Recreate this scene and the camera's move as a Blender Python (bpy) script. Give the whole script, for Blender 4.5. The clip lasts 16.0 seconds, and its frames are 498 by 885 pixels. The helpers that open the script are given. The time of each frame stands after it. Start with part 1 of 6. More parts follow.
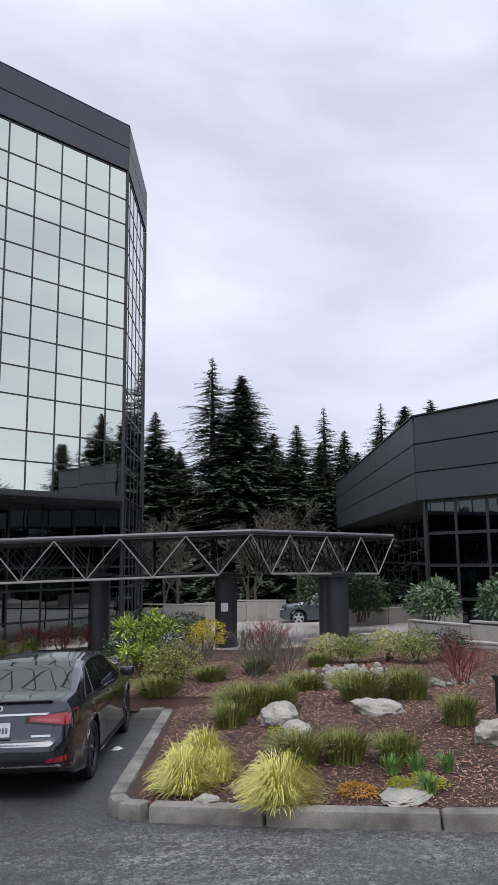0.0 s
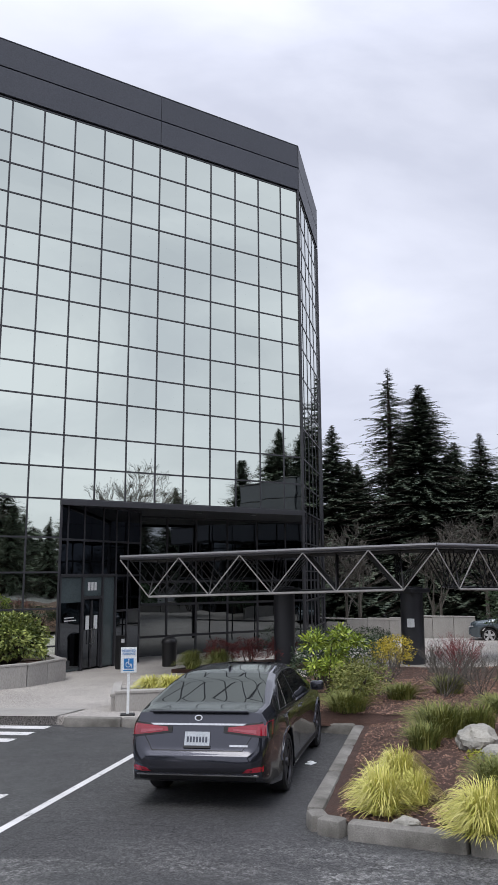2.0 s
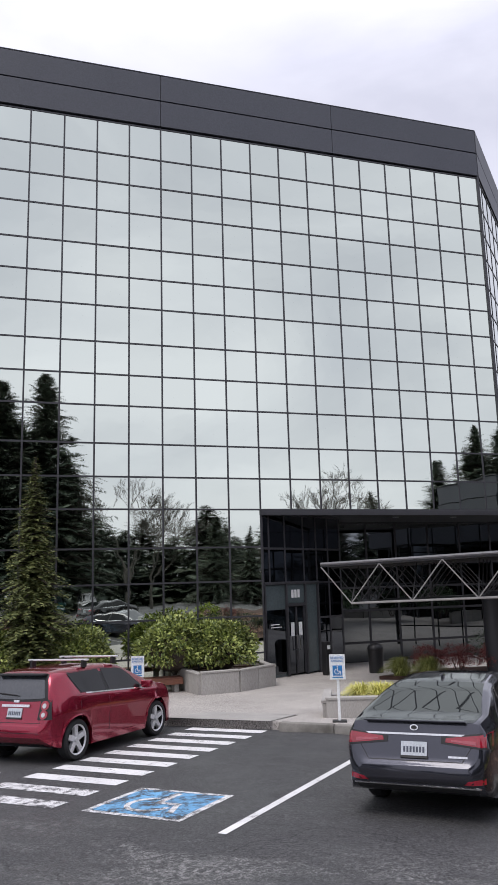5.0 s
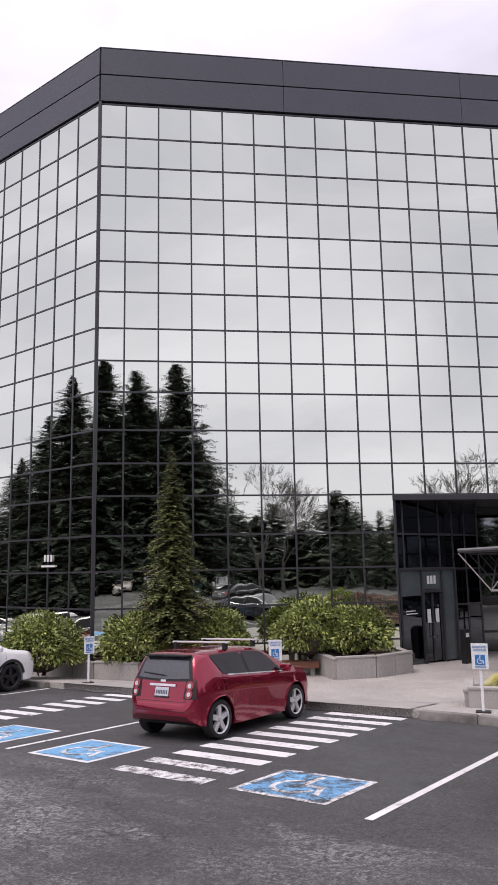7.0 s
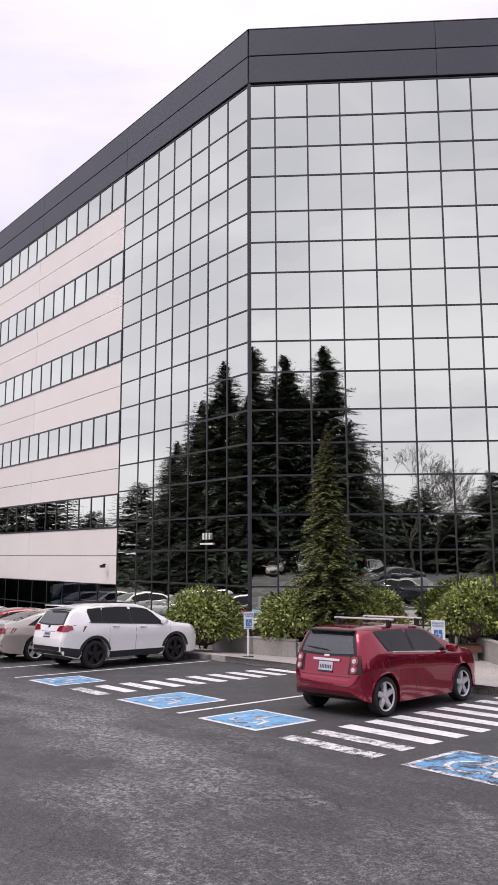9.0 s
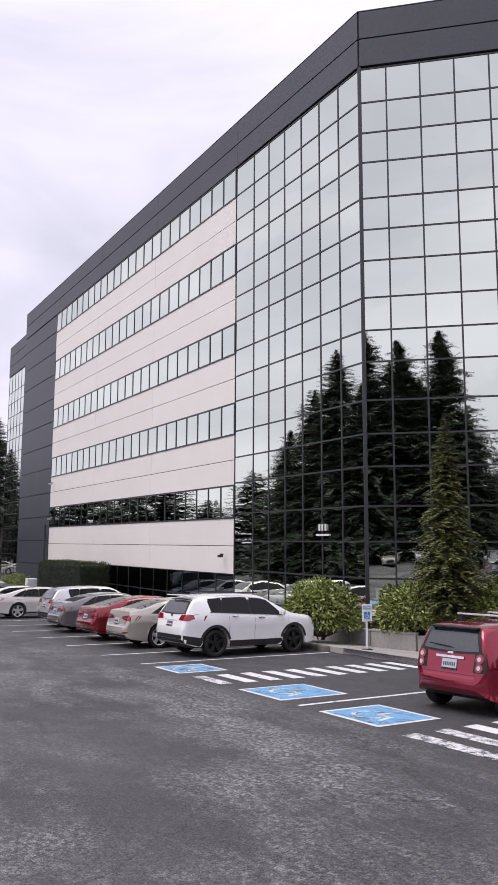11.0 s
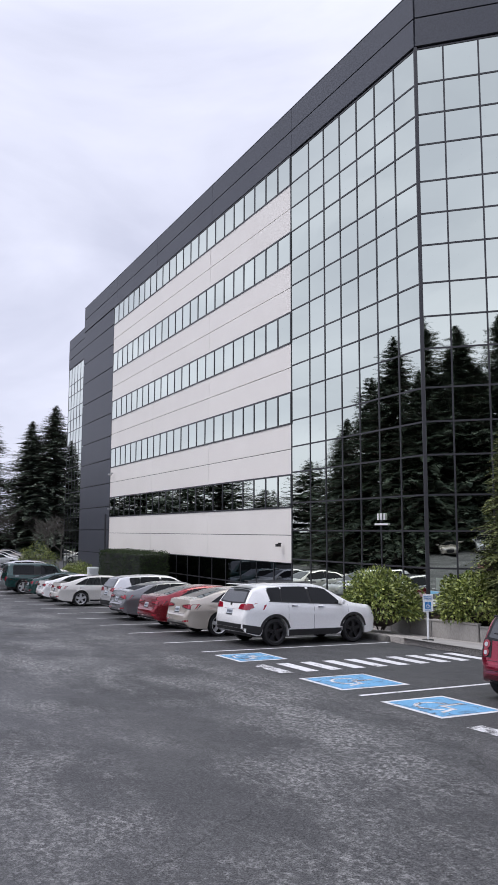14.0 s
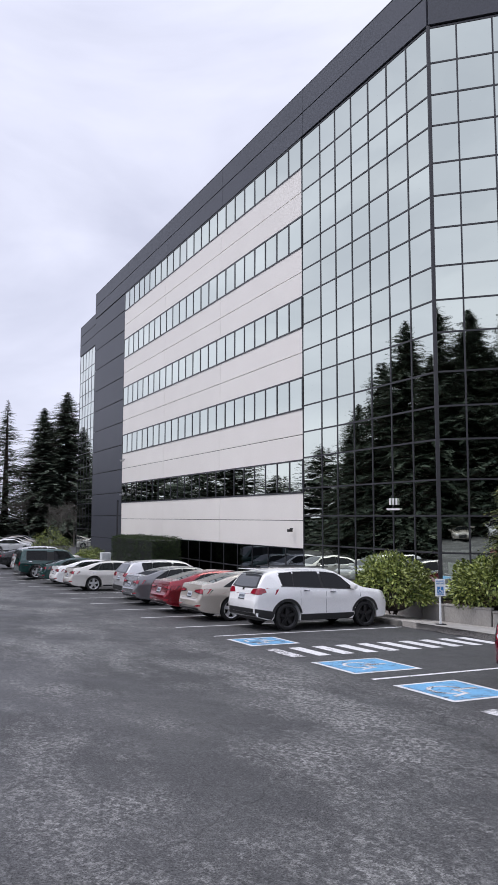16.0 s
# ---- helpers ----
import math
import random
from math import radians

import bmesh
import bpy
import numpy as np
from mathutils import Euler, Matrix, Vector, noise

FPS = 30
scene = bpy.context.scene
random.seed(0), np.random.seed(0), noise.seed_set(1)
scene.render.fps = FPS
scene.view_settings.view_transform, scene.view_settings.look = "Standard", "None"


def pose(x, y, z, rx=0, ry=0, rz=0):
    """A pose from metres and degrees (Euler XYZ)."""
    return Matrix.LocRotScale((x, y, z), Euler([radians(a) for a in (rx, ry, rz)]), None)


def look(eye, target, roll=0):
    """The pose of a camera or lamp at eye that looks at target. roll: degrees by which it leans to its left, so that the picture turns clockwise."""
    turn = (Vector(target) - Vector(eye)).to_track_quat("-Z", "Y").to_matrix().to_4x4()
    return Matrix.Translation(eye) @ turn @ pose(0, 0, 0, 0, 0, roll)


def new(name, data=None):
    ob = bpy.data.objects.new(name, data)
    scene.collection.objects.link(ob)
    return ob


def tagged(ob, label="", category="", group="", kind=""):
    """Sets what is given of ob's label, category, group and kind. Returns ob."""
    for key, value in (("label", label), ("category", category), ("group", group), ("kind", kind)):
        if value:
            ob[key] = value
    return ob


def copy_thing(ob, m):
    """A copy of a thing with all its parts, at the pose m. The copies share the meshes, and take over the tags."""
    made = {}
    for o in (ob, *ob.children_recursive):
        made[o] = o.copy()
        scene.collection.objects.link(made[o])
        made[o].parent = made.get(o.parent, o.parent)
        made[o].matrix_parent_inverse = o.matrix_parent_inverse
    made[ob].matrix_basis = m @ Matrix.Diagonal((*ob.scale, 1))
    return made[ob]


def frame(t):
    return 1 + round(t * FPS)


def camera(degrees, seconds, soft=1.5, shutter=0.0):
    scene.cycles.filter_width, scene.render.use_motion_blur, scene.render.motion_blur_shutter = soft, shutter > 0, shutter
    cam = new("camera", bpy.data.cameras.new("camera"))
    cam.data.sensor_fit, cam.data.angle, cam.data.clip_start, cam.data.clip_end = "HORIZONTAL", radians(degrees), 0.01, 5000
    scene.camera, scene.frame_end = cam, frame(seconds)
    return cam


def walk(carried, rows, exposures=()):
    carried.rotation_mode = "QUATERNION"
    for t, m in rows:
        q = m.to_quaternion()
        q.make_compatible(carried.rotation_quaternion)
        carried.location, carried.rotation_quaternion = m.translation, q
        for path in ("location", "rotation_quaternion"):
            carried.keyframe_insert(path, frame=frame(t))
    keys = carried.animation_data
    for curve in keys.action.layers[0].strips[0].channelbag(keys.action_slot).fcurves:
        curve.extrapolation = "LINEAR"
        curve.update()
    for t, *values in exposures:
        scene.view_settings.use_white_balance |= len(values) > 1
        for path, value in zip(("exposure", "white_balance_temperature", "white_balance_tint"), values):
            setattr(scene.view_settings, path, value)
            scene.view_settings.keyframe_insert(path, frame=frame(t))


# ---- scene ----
cam = camera(36.8, 16.0)
PATH = [
    (0, (2.173, -26.334, 3.291), (3.591, -24.958, 3.597), -0.6),
    (0.5, (2.198, -26.309, 3.285), (3.499, -24.825, 3.611), -0.7),
    (1, (2.181, -26.269, 3.283), (3.393, -24.714, 3.619), -0.5),
    (1.5, (2.136, -26.248, 3.287), (3.267, -24.634, 3.629), -0.2),
    (2, (2.083, -26.285, 3.313), (3.136, -24.62, 3.657), -0.3),
    (2.5, (2.062, -26.291, 3.328), (3.045, -24.583, 3.675), -0.6),
    (3, (2.046, -26.297, 3.327), (2.961, -24.553, 3.677), -0.9),
    (3.5, (2.035, -26.274, 3.328), (2.879, -24.496, 3.681), -1.0),
    (4, (2.024, -26.284, 3.329), (2.792, -24.472, 3.686), -1.1),
    (4.2, (2.023, -26.3, 3.332), (2.756, -24.474, 3.692), -1.3),
    (6.5, (1.882, -26.368, 3.401), (2.231, -24.429, 3.747), -1.1),
    (7, (1.862, -26.361, 3.401), (2.127, -24.407, 3.733), -1.1),
    (7.5, (1.843, -26.339, 3.39), (2.013, -24.372, 3.707), -1.0),
    (8, (1.833, -26.301, 3.363), (1.908, -24.325, 3.668), -0.8),
    (8.5, (1.724, -26.218, 3.312), (1.701, -24.24, 3.609), -0.4),
    (9, (1.614, -26.199, 3.238), (1.49, -24.225, 3.533), -0.1),
    (9.5, (1.599, -26.204, 3.297), (1.381, -24.236, 3.584), 0.1),
    (10, (1.557, -26.214, 3.322), (1.26, -24.256, 3.604), 0.3),
    (12.5, (1.515, -26.245, 3.358), (0.985, -24.331, 3.597), 0.1),
    (13, (1.493, -26.238, 3.349), (0.946, -24.329, 3.587), 0.3),
    (13.5, (1.498, -26.251, 3.369), (0.938, -24.345, 3.605), 0.3),
    (14, (1.485, -26.238, 3.353), (0.919, -24.334, 3.588), 0.2),
    (14.5, (1.513, -26.225, 3.339), (0.94, -24.322, 3.565), -0.0),
    (15, (1.503, -26.172, 3.309), (0.924, -24.27, 3.525), 0.0),
    (15.5, (1.449, -26.171, 3.313), (0.864, -24.27, 3.52), 0.0),
    (16, (1.467, -26.198, 3.327), (0.871, -24.299, 3.525), 0.1),
]
walk(cam, [(t, look(e, g, r)) for t, e, g, r in PATH],
     exposures=[(0.0, 0.14, 6500, 11), (4.2, 0.17, 6500, 10), (6.3, 0.25, 6950, 22), (10.2, 0.25, 6950, 22), (12.3, 0.12, 6380, 14), (16.0, 0.12, 6380, 14)])

# ---- light ----
world = bpy.data.worlds.new("overcast_sky")
scene.world = world
world.use_nodes = True
wn, wl = world.node_tree.nodes, world.node_tree.links
wn.clear()
w_out = wn.new("ShaderNodeOutputWorld")
w_bg = wn.new("ShaderNodeBackground")
w_sky = wn.new("ShaderNodeTexSky")
w_sky.sky_type = "NISHITA"
w_sky.sun_disc = False
w_sky.sun_elevation, w_sky.sun_rotation = radians(60), radians(232)
w_dim = wn.new("ShaderNodeMixRGB")
w_dim.blend_type = "MULTIPLY"
w_dim.inputs[0].default_value = 1.0
w_dim.inputs[2].default_value = (0.10, 0.10, 0.10, 1)
wl.new(w_sky.outputs[0], w_dim.inputs[1])
w_tc = wn.new("ShaderNodeTexCoord")
w_map = wn.new("ShaderNodeMapping")
w_map.inputs["Scale"].default_value = (1.0, 1.0, 2.6)
wl.new(w_tc.outputs["Generated"], w_map.inputs[0])
w_noise = wn.new("ShaderNodeTexNoise")
w_noise.inputs["Scale"].default_value = 2.1
w_noise.inputs["Detail"].default_value = 6
w_noise.inputs["Roughness"].default_value = 0.5
w_noise.inputs["Distortion"].default_value = 0.5
wl.new(w_map.outputs[0], w_noise.inputs["Vector"])
w_ramp = wn.new("ShaderNodeValToRGB")
w_ramp.color_ramp.elements[0].position, w_ramp.color_ramp.elements[0].color = 0.34, (0.58, 0.61, 0.725, 1)
w_ramp.color_ramp.elements[1].position, w_ramp.color_ramp.elements[1].color = 0.64, (0.80, 0.83, 0.95, 1)
wl.new(w_noise.outputs["Fac"], w_ramp.inputs[0])
w_mix = wn.new("ShaderNodeMixRGB")
w_mix.inputs[0].default_value = 0.93
wl.new(w_dim.outputs[0], w_mix.inputs[1])
wl.new(w_ramp.outputs[0], w_mix.inputs[2])
# an overcast sky is brighter towards the zenith
w_sep = wn.new("ShaderNodeSeparateXYZ")
wl.new(w_tc.outputs["Generated"], w_sep.inputs[0])
w_zen = wn.new("ShaderNodeMapRange")
w_zen.inputs[1].default_value, w_zen.inputs[2].default_value = 0.55, 1.0
w_zen.inputs[3].default_value, w_zen.inputs[4].default_value = 1.08, 1.9
wl.new(w_sep.outputs["Z"], w_zen.inputs[0])
wl.new(w_zen.outputs[0], w_bg.inputs[1])
wl.new(w_mix.outputs[0], w_bg.inputs[0])
wl.new(w_bg.outputs[0], w_out.inputs[0])
sun = new("sun", bpy.data.lights.new("sun", "SUN"))
sun.data.energy, sun.data.angle, sun.data.color = 1.4, radians(30), (1.0, 0.97, 0.93)
sun.matrix_world = look((-38, -30, 84), (0, 0, 0))

# ---- materials ----


def rgba(c):
    return (c[0], c[1], c[2], 1.0)


def surf(name, base, alt=None, scale=4.0, fine=60.0, rough=0.7, metal=0.0, bump=0.15, bump_dist=0.01, coat=0.0, spread=0.5, rand=0.0, stretch=None, spec=0.5, speck=0.2):
    """A two-scale procedural surface: blotches of alt over base, fine grain, bump."""
    m = bpy.data.materials.new(name)
    m.use_nodes = True
    n, l = m.node_tree.nodes, m.node_tree.links
    b = n["Principled BSDF"]
    alt = alt or tuple(c * 0.75 for c in base)
    tc = n.new("ShaderNodeTexCoord")
    vec = tc.outputs["Object"]
    if stretch:
        mp = n.new("ShaderNodeMapping")
        mp.inputs["Scale"].default_value = stretch
        l.new(vec, mp.inputs[0])
        vec = mp.outputs[0]
    big = n.new("ShaderNodeTexNoise")
    big.inputs["Scale"].default_value, big.inputs["Detail"].default_value = scale, 6
    l.new(vec, big.inputs["Vector"])
    small = n.new("ShaderNodeTexNoise")
    small.inputs["Scale"].default_value, small.inputs["Detail"].default_value = fine, 4
    l.new(vec, small.inputs["Vector"])
    ramp = n.new("ShaderNodeMapRange")
    ramp.inputs[1].default_value, ramp.inputs[2].default_value = 0.5 - spread / 2, 0.5 + spread / 2
    l.new(big.outputs["Fac"], ramp.inputs[0])
    mix = n.new("ShaderNodeMixRGB")
    mix.inputs[1].default_value, mix.inputs[2].default_value = rgba(base), rgba(alt)
    l.new(ramp.outputs[0], mix.inputs[0])
    grain = n.new("ShaderNodeMapRange")
    grain.inputs[1].default_value, grain.inputs[2].default_value = 0.25, 0.75
    grain.inputs[3].default_value, grain.inputs[4].default_value = 1 - speck, 1 + speck
    l.new(small.outputs["Fac"], grain.inputs[0])
    mul = n.new("ShaderNodeMixRGB")
    mul.blend_type, mul.inputs[0].default_value = "MULTIPLY", 1.0
    l.new(mix.outputs[0], mul.inputs[1])
    l.new(grain.outputs[0], mul.inputs[2])
    col = mul.outputs[0]
    if rand:
        info = n.new("ShaderNodeObjectInfo")
        rr = n.new("ShaderNodeMapRange")
        rr.inputs[3].default_value, rr.inputs[4].default_value = 1 - rand, 1 + rand
        l.new(info.outputs["Random"], rr.inputs[0])
        m2 = n.new("ShaderNodeMixRGB")
        m2.blend_type, m2.inputs[0].default_value = "MULTIPLY", 1.0
        l.new(col, m2.inputs[1])
        l.new(rr.outputs[0], m2.inputs[2])
        col = m2.outputs[0]
    l.new(col, b.inputs["Base Color"])
    b.inputs["Roughness"].default_value, b.inputs["Metallic"].default_value = rough, metal
    b.inputs["Specular IOR Level"].default_value = spec
    if coat:
        b.inputs["Coat Weight"].default_value, b.inputs["Coat Roughness"].default_value = coat, 0.04
    if bump:
        bp = n.new("ShaderNodeBump")
        bp.inputs["Strength"].default_value, bp.inputs["Distance"].default_value = bump, bump_dist
        l.new(small.outputs["Fac"], bp.inputs["Height"])
        l.new(bp.outputs[0], b.inputs["Normal"])
    return m


def leafy(name, base, alt, rough=0.55):
    """Foliage: colour varied per island."""
    m = bpy.data.materials.new(name)
    m.use_nodes = True
    n, l = m.node_tree.nodes, m.node_tree.links
    b = n["Principled BSDF"]
    geo = n.new("ShaderNodeNewGeometry")
    mix = n.new("ShaderNodeMixRGB")
    mix.inputs[1].default_value, mix.inputs[2].default_value = rgba(base), rgba(alt)
    l.new(geo.outputs["Random Per Island"], mix.inputs[0])
    tc = n.new("ShaderNodeTexCoord")
    nz = n.new("ShaderNodeTexNoise")
    nz.inputs["Scale"].default_value = 1.3
    l.new(tc.outputs["Object"], nz.inputs["Vector"])
    rr = n.new("ShaderNodeMapRange")
    rr.inputs[1].default_value, rr.inputs[2].default_value, rr.inputs[3].default_value, rr.inputs[4].default_value = 0.3, 0.7, 0.65, 1.3
    l.new(nz.outputs["Fac"], rr.inputs[0])
    m2 = n.new("ShaderNodeMixRGB")
    m2.blend_type, m2.inputs[0].default_value = "MULTIPLY", 1.0
    l.new(mix.outputs[0], m2.inputs[1])
    l.new(rr.outputs[0], m2.inputs[2])
    l.new(m2.outputs[0], b.inputs["Base Color"])
    b.inputs["Roughness"].default_value = rough
    b.inputs["Specular IOR Level"].default_value = 0.35
    return m


def mirror_glass(name, tint, wave=0.20):
    """Reflective curtain-wall glass, slightly wavy."""
    m = bpy.data.materials.new(name)
    m.use_nodes = True
    n, l = m.node_tree.nodes, m.node_tree.links
    b = n["Principled BSDF"]
    b.inputs["Metallic"].default_value = 1.0
    b.inputs["Roughness"].default_value = 0.015
    geo = n.new("ShaderNodeNewGeometry")
    nz = n.new("ShaderNodeTexNoise")
    nz.inputs["Scale"].default_value, nz.inputs["Detail"].default_value = 0.75, 2
    l.new(geo.outputs["Position"], nz.inputs["Vector"])
    bp = n.new("ShaderNodeBump")
    bp.inputs["Strength"].default_value, bp.inputs["Distance"].default_value = wave, 0.02
    l.new(nz.outputs["Fac"], bp.inputs["Height"])
    l.new(bp.outputs[0], b.inputs["Normal"])
    info = n.new("ShaderNodeObjectInfo")
    rr = n.new("ShaderNodeMapRange")
    rr.inputs[3].default_value, rr.inputs[4].default_value = 0.95, 1.04
    l.new(info.outputs["Random"], rr.inputs[0])
    mul = n.new("ShaderNodeMixRGB")
    mul.blend_type, mul.inputs[0].default_value = "MULTIPLY", 1.0
    mul.inputs[1].default_value = rgba(tint)
    l.new(rr.outputs[0], mul.inputs[2])
    l.new(mul.outputs[0], b.inputs["Base Color"])
    return m


def worn_paint(name, col, wear):
    """Road paint with asphalt showing through where it has worn away."""
    m = surf(name, col, tuple(c * 0.8 for c in col), 2.0, 90, 0.75, bump=0.2)
    n, l = m.node_tree.nodes, m.node_tree.links
    b = n["Principled BSDF"]
    old = b.inputs["Base Color"].links[0].from_socket
    geo = n.new("ShaderNodeNewGeometry")
    a = n.new("ShaderNodeTexNoise")
    a.inputs["Scale"].default_value, a.inputs["Detail"].default_value, a.inputs["Roughness"].default_value = 3.5, 12, 0.92
    l.new(geo.outputs["Position"], a.inputs["Vector"])
    r = n.new("ShaderNodeMapRange")
    r.inputs[1].default_value, r.inputs[2].default_value = wear - 0.03, wear + 0.03
    l.new(a.outputs["Fac"], r.inputs[0])
    mx = n.new("ShaderNodeMixRGB")
    mx.inputs[1].default_value = (0.05, 0.05, 0.052, 1)
    l.new(r.outputs[0], mx.inputs[0])
    l.new(old, mx.inputs[2])
    l.new(mx.outputs[0], b.inputs["Base Color"])
    return m


def asphalt_material():
    m = bpy.data.materials.new("asphalt")
    m.use_nodes = True
    n, l = m.node_tree.nodes, m.node_tree.links
    b = n["Principled BSDF"]
    geo = n.new("ShaderNodeNewGeometry")
    mp = n.new("ShaderNodeMapping")
    mp.inputs["Rotation"].default_value = (0, 0, radians(45))
    l.new(geo.outputs["Position"], mp.inputs[0])
    sep = n.new("ShaderNodeSeparateXYZ")
    l.new(mp.outputs[0], sep.inputs[0])
    st = n.new("ShaderNodeMapping")
    st.inputs["Scale"].default_value = (0.34, 0.62, 1)
    l.new(mp.outputs[0], st.inputs[0])

    def noise_tex(vec, scale, detail, rough=0.6):
        t = n.new("ShaderNodeTexNoise")
        t.inputs["Scale"].default_value, t.inputs["Detail"].default_value, t.inputs["Roughness"].default_value = scale, detail, rough
        l.new(vec, t.inputs["Vector"])
        return t.outputs["Fac"]

    def remap(v, a0, a1, b0, b1):
        r = n.new("ShaderNodeMapRange")
        for k, x in zip((1, 2, 3, 4), (a0, a1, b0, b1)):
            r.inputs[k].default_value = x
        l.new(v, r.inputs[0])
        return r.outputs[0]

    def maths(op, a, c):
        t = n.new("ShaderNodeMath")
        t.operation = op
        l.new(a, t.inputs[0])
        if isinstance(c, float):
            t.inputs[1].default_value = c
        else:
            l.new(c, t.inputs[1])
        return t.outputs[0]
    worn = remap(noise_tex(st.outputs[0], 0.9, 10, 0.74), 0.44, 0.62, 0.0, 1.0)
    blotch = remap(noise_tex(mp.outputs[0], 0.5, 4), 0.35, 0.7, 0.0, 1.0)
    # The driving lane is older and paler than the sealed stalls.
    lane = remap(sep.outputs["Y"], -10.2, -9.2, 1.0, 0.12)
    flecks = remap(noise_tex(mp.outputs[0], 14.0, 8, 0.72), 0.46, 0.55, 0.10, 1.0)
    fac = maths("MULTIPLY", maths("MULTIPLY", maths("MULTIPLY", worn, lane), flecks), maths("ADD", blotch, 0.55))
    mix = n.new("ShaderNodeMixRGB")
    mix.inputs[1].default_value, mix.inputs[2].default_value = (0.050, 0.0505, 0.052, 1), (0.204, 0.205, 0.199, 1)
    l.new(fac, mix.inputs[0])
    base2 = n.new("ShaderNodeMixRGB")
    base2.blend_type = "MULTIPLY"
    base2.inputs[0].default_value = 1.0
    grit = noise_tex(geo.outputs["Position"], 55, 5, 0.8)
    l.new(mix.outputs[0], base2.inputs[1])
    mott = noise_tex(mp.outputs[0], 22.0, 4, 0.7)
    l.new(maths("MULTIPLY", remap(grit, 0.39, 0.61, 0.28, 1.95), remap(mott, 0.38, 0.62, 0.72, 1.25)), base2.inputs[2])
    # fine dark cracks
    vor = n.new("ShaderNodeTexVoronoi")
    vor.feature = "DISTANCE_TO_EDGE"
    vor.inputs["Scale"].default_value = 0.28
    warp = n.new("ShaderNodeMixRGB")
    warp.blend_type, warp.inputs[0].default_value = "ADD", 0.9
    wnz = n.new("ShaderNodeTexNoise")
    wnz.inputs["Scale"].default_value, wnz.inputs["Detail"].default_value = 1.1, 6
    l.new(geo.outputs["Position"], wnz.inputs["Vector"])
    l.new(geo.outputs["Position"], warp.inputs[1])
    l.new(wnz.outputs["Color"], warp.inputs[2])
    l.new(warp.outputs[0], vor.inputs["Vector"])
    crack = n.new("ShaderNodeMixRGB")
    crack.blend_type, crack.inputs[0].default_value = "MULTIPLY", 1.0
    l.new(base2.outputs[0], crack.inputs[1])
    l.new(remap(vor.outputs["Distance"], 0.0, 0.0035, 0.45, 1.0), crack.inputs[2])
    l.new(crack.outputs[0], b.inputs["Base Color"])
    l.new(remap(blotch, 0.0, 1.0, 0.50, 0.78), b.inputs["Roughness"])
    b.inputs["Specular IOR Level"].default_value = 0.4
    bp = n.new("ShaderNodeBump")
    bp.inputs["Strength"].default_value, bp.inputs["Distance"].default_value = 0.5, 0.008
    l.new(grit, bp.inputs["Height"])
    l.new(bp.outputs[0], b.inputs["Normal"])
    return m


M_ASPHALT = asphalt_material()
M_PANE = mirror_glass("mirror_glass", (0.70, 0.748, 0.665))
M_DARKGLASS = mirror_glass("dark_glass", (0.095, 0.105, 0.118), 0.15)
M_MULLION = surf("dark_bronze_aluminium", (0.030, 0.031, 0.036), (0.040, 0.040, 0.045), 1, 30, 0.4, 0.0, 0.03)
M_FASCIA = surf("charcoal_metal_panel", (0.060, 0.065, 0.080), (0.050, 0.055, 0.069), 0.35, 20, 0.5, 0.0, 0.03, rand=0.05)
M_WHITEP = surf("off_white_panel", (0.87, 0.838, 0.785), (0.83, 0.795, 0.745), 0.5, 25, 0.6, 0.0, 0.02, rand=0.02, speck=0.03)
M_BACK = surf("black_backing", (0.012, 0.012, 0.014), None, 1, 10, 0.6, bump=0)
M_CONC = surf("weathered_concrete", (0.40, 0.385, 0.36), (0.27, 0.26, 0.245), 1.6, 50, 0.85, bump=0.35, stretch=(1, 1, 0.35))
M_KERB = surf("kerb_concrete", (0.27, 0.26, 0.238), (0.105, 0.10, 0.088), 3.2, 70, 0.9, bump=0.7, spread=0.4, speck=0.2)
M_AGG = surf("exposed_aggregate", (0.43, 0.405, 0.375), (0.32, 0.30, 0.28), 0.7, 34, 0.85, bump=1.0, speck=0.8)
M_ROOFDK = surf("canopy_roof_metal", (0.17, 0.17, 0.18), (0.13, 0.13, 0.14), 1, 30, 0.5, 0.3, 0.05)
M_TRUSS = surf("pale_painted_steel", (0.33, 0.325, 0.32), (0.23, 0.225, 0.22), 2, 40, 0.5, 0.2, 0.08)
M_COLUMN = surf("dark_painted_steel", (0.030, 0.031, 0.036), (0.024, 0.025, 0.03), 1, 40, 0.45, bump=0.03)
M_WHITE = worn_paint("white_road_paint", (0.74, 0.74, 0.74), 0.425)
M_WHITEWORN = worn_paint("worn_white_road_paint", (0.72, 0.72, 0.72), 0.49)
M_BLUE = worn_paint("blue_road_paint", (0.16, 0.41, 0.66), 0.455)
M_BLUEWORN = worn_paint("worn_blue_road_paint", (0.15, 0.40, 0.66), 0.495)
# light from inside the vestibule is put into this glass colour
M_LIGHTGLASS = surf("pale_vestibule_glass", (0.10, 0.125, 0.13), (0.06, 0.08, 0.085), 0.6, 20, 0.12, 0.0, 0.0)
M_STEEL = surf("brushed_steel", (0.55, 0.55, 0.56), None, 3, 80, 0.3, 1.0, 0.03)
M_SIGNW = surf("white_sign_enamel", (0.80, 0.82, 0.82), (0.74, 0.77, 0.77), 3, 40, 0.4, bump=0.02)
M_SIGNB = surf("blue_sign_enamel", (0.03, 0.22, 0.55), None, 3, 40, 0.4, bump=0.02)
M_WHITELET = surf("white_vinyl_letters", (0.85, 0.85, 0.85), None, 3, 40, 0.5, bump=0)
M_BLACK = surf("black_plastic", (0.012, 0.012, 0.013), None, 3, 60, 0.45, bump=0.05)
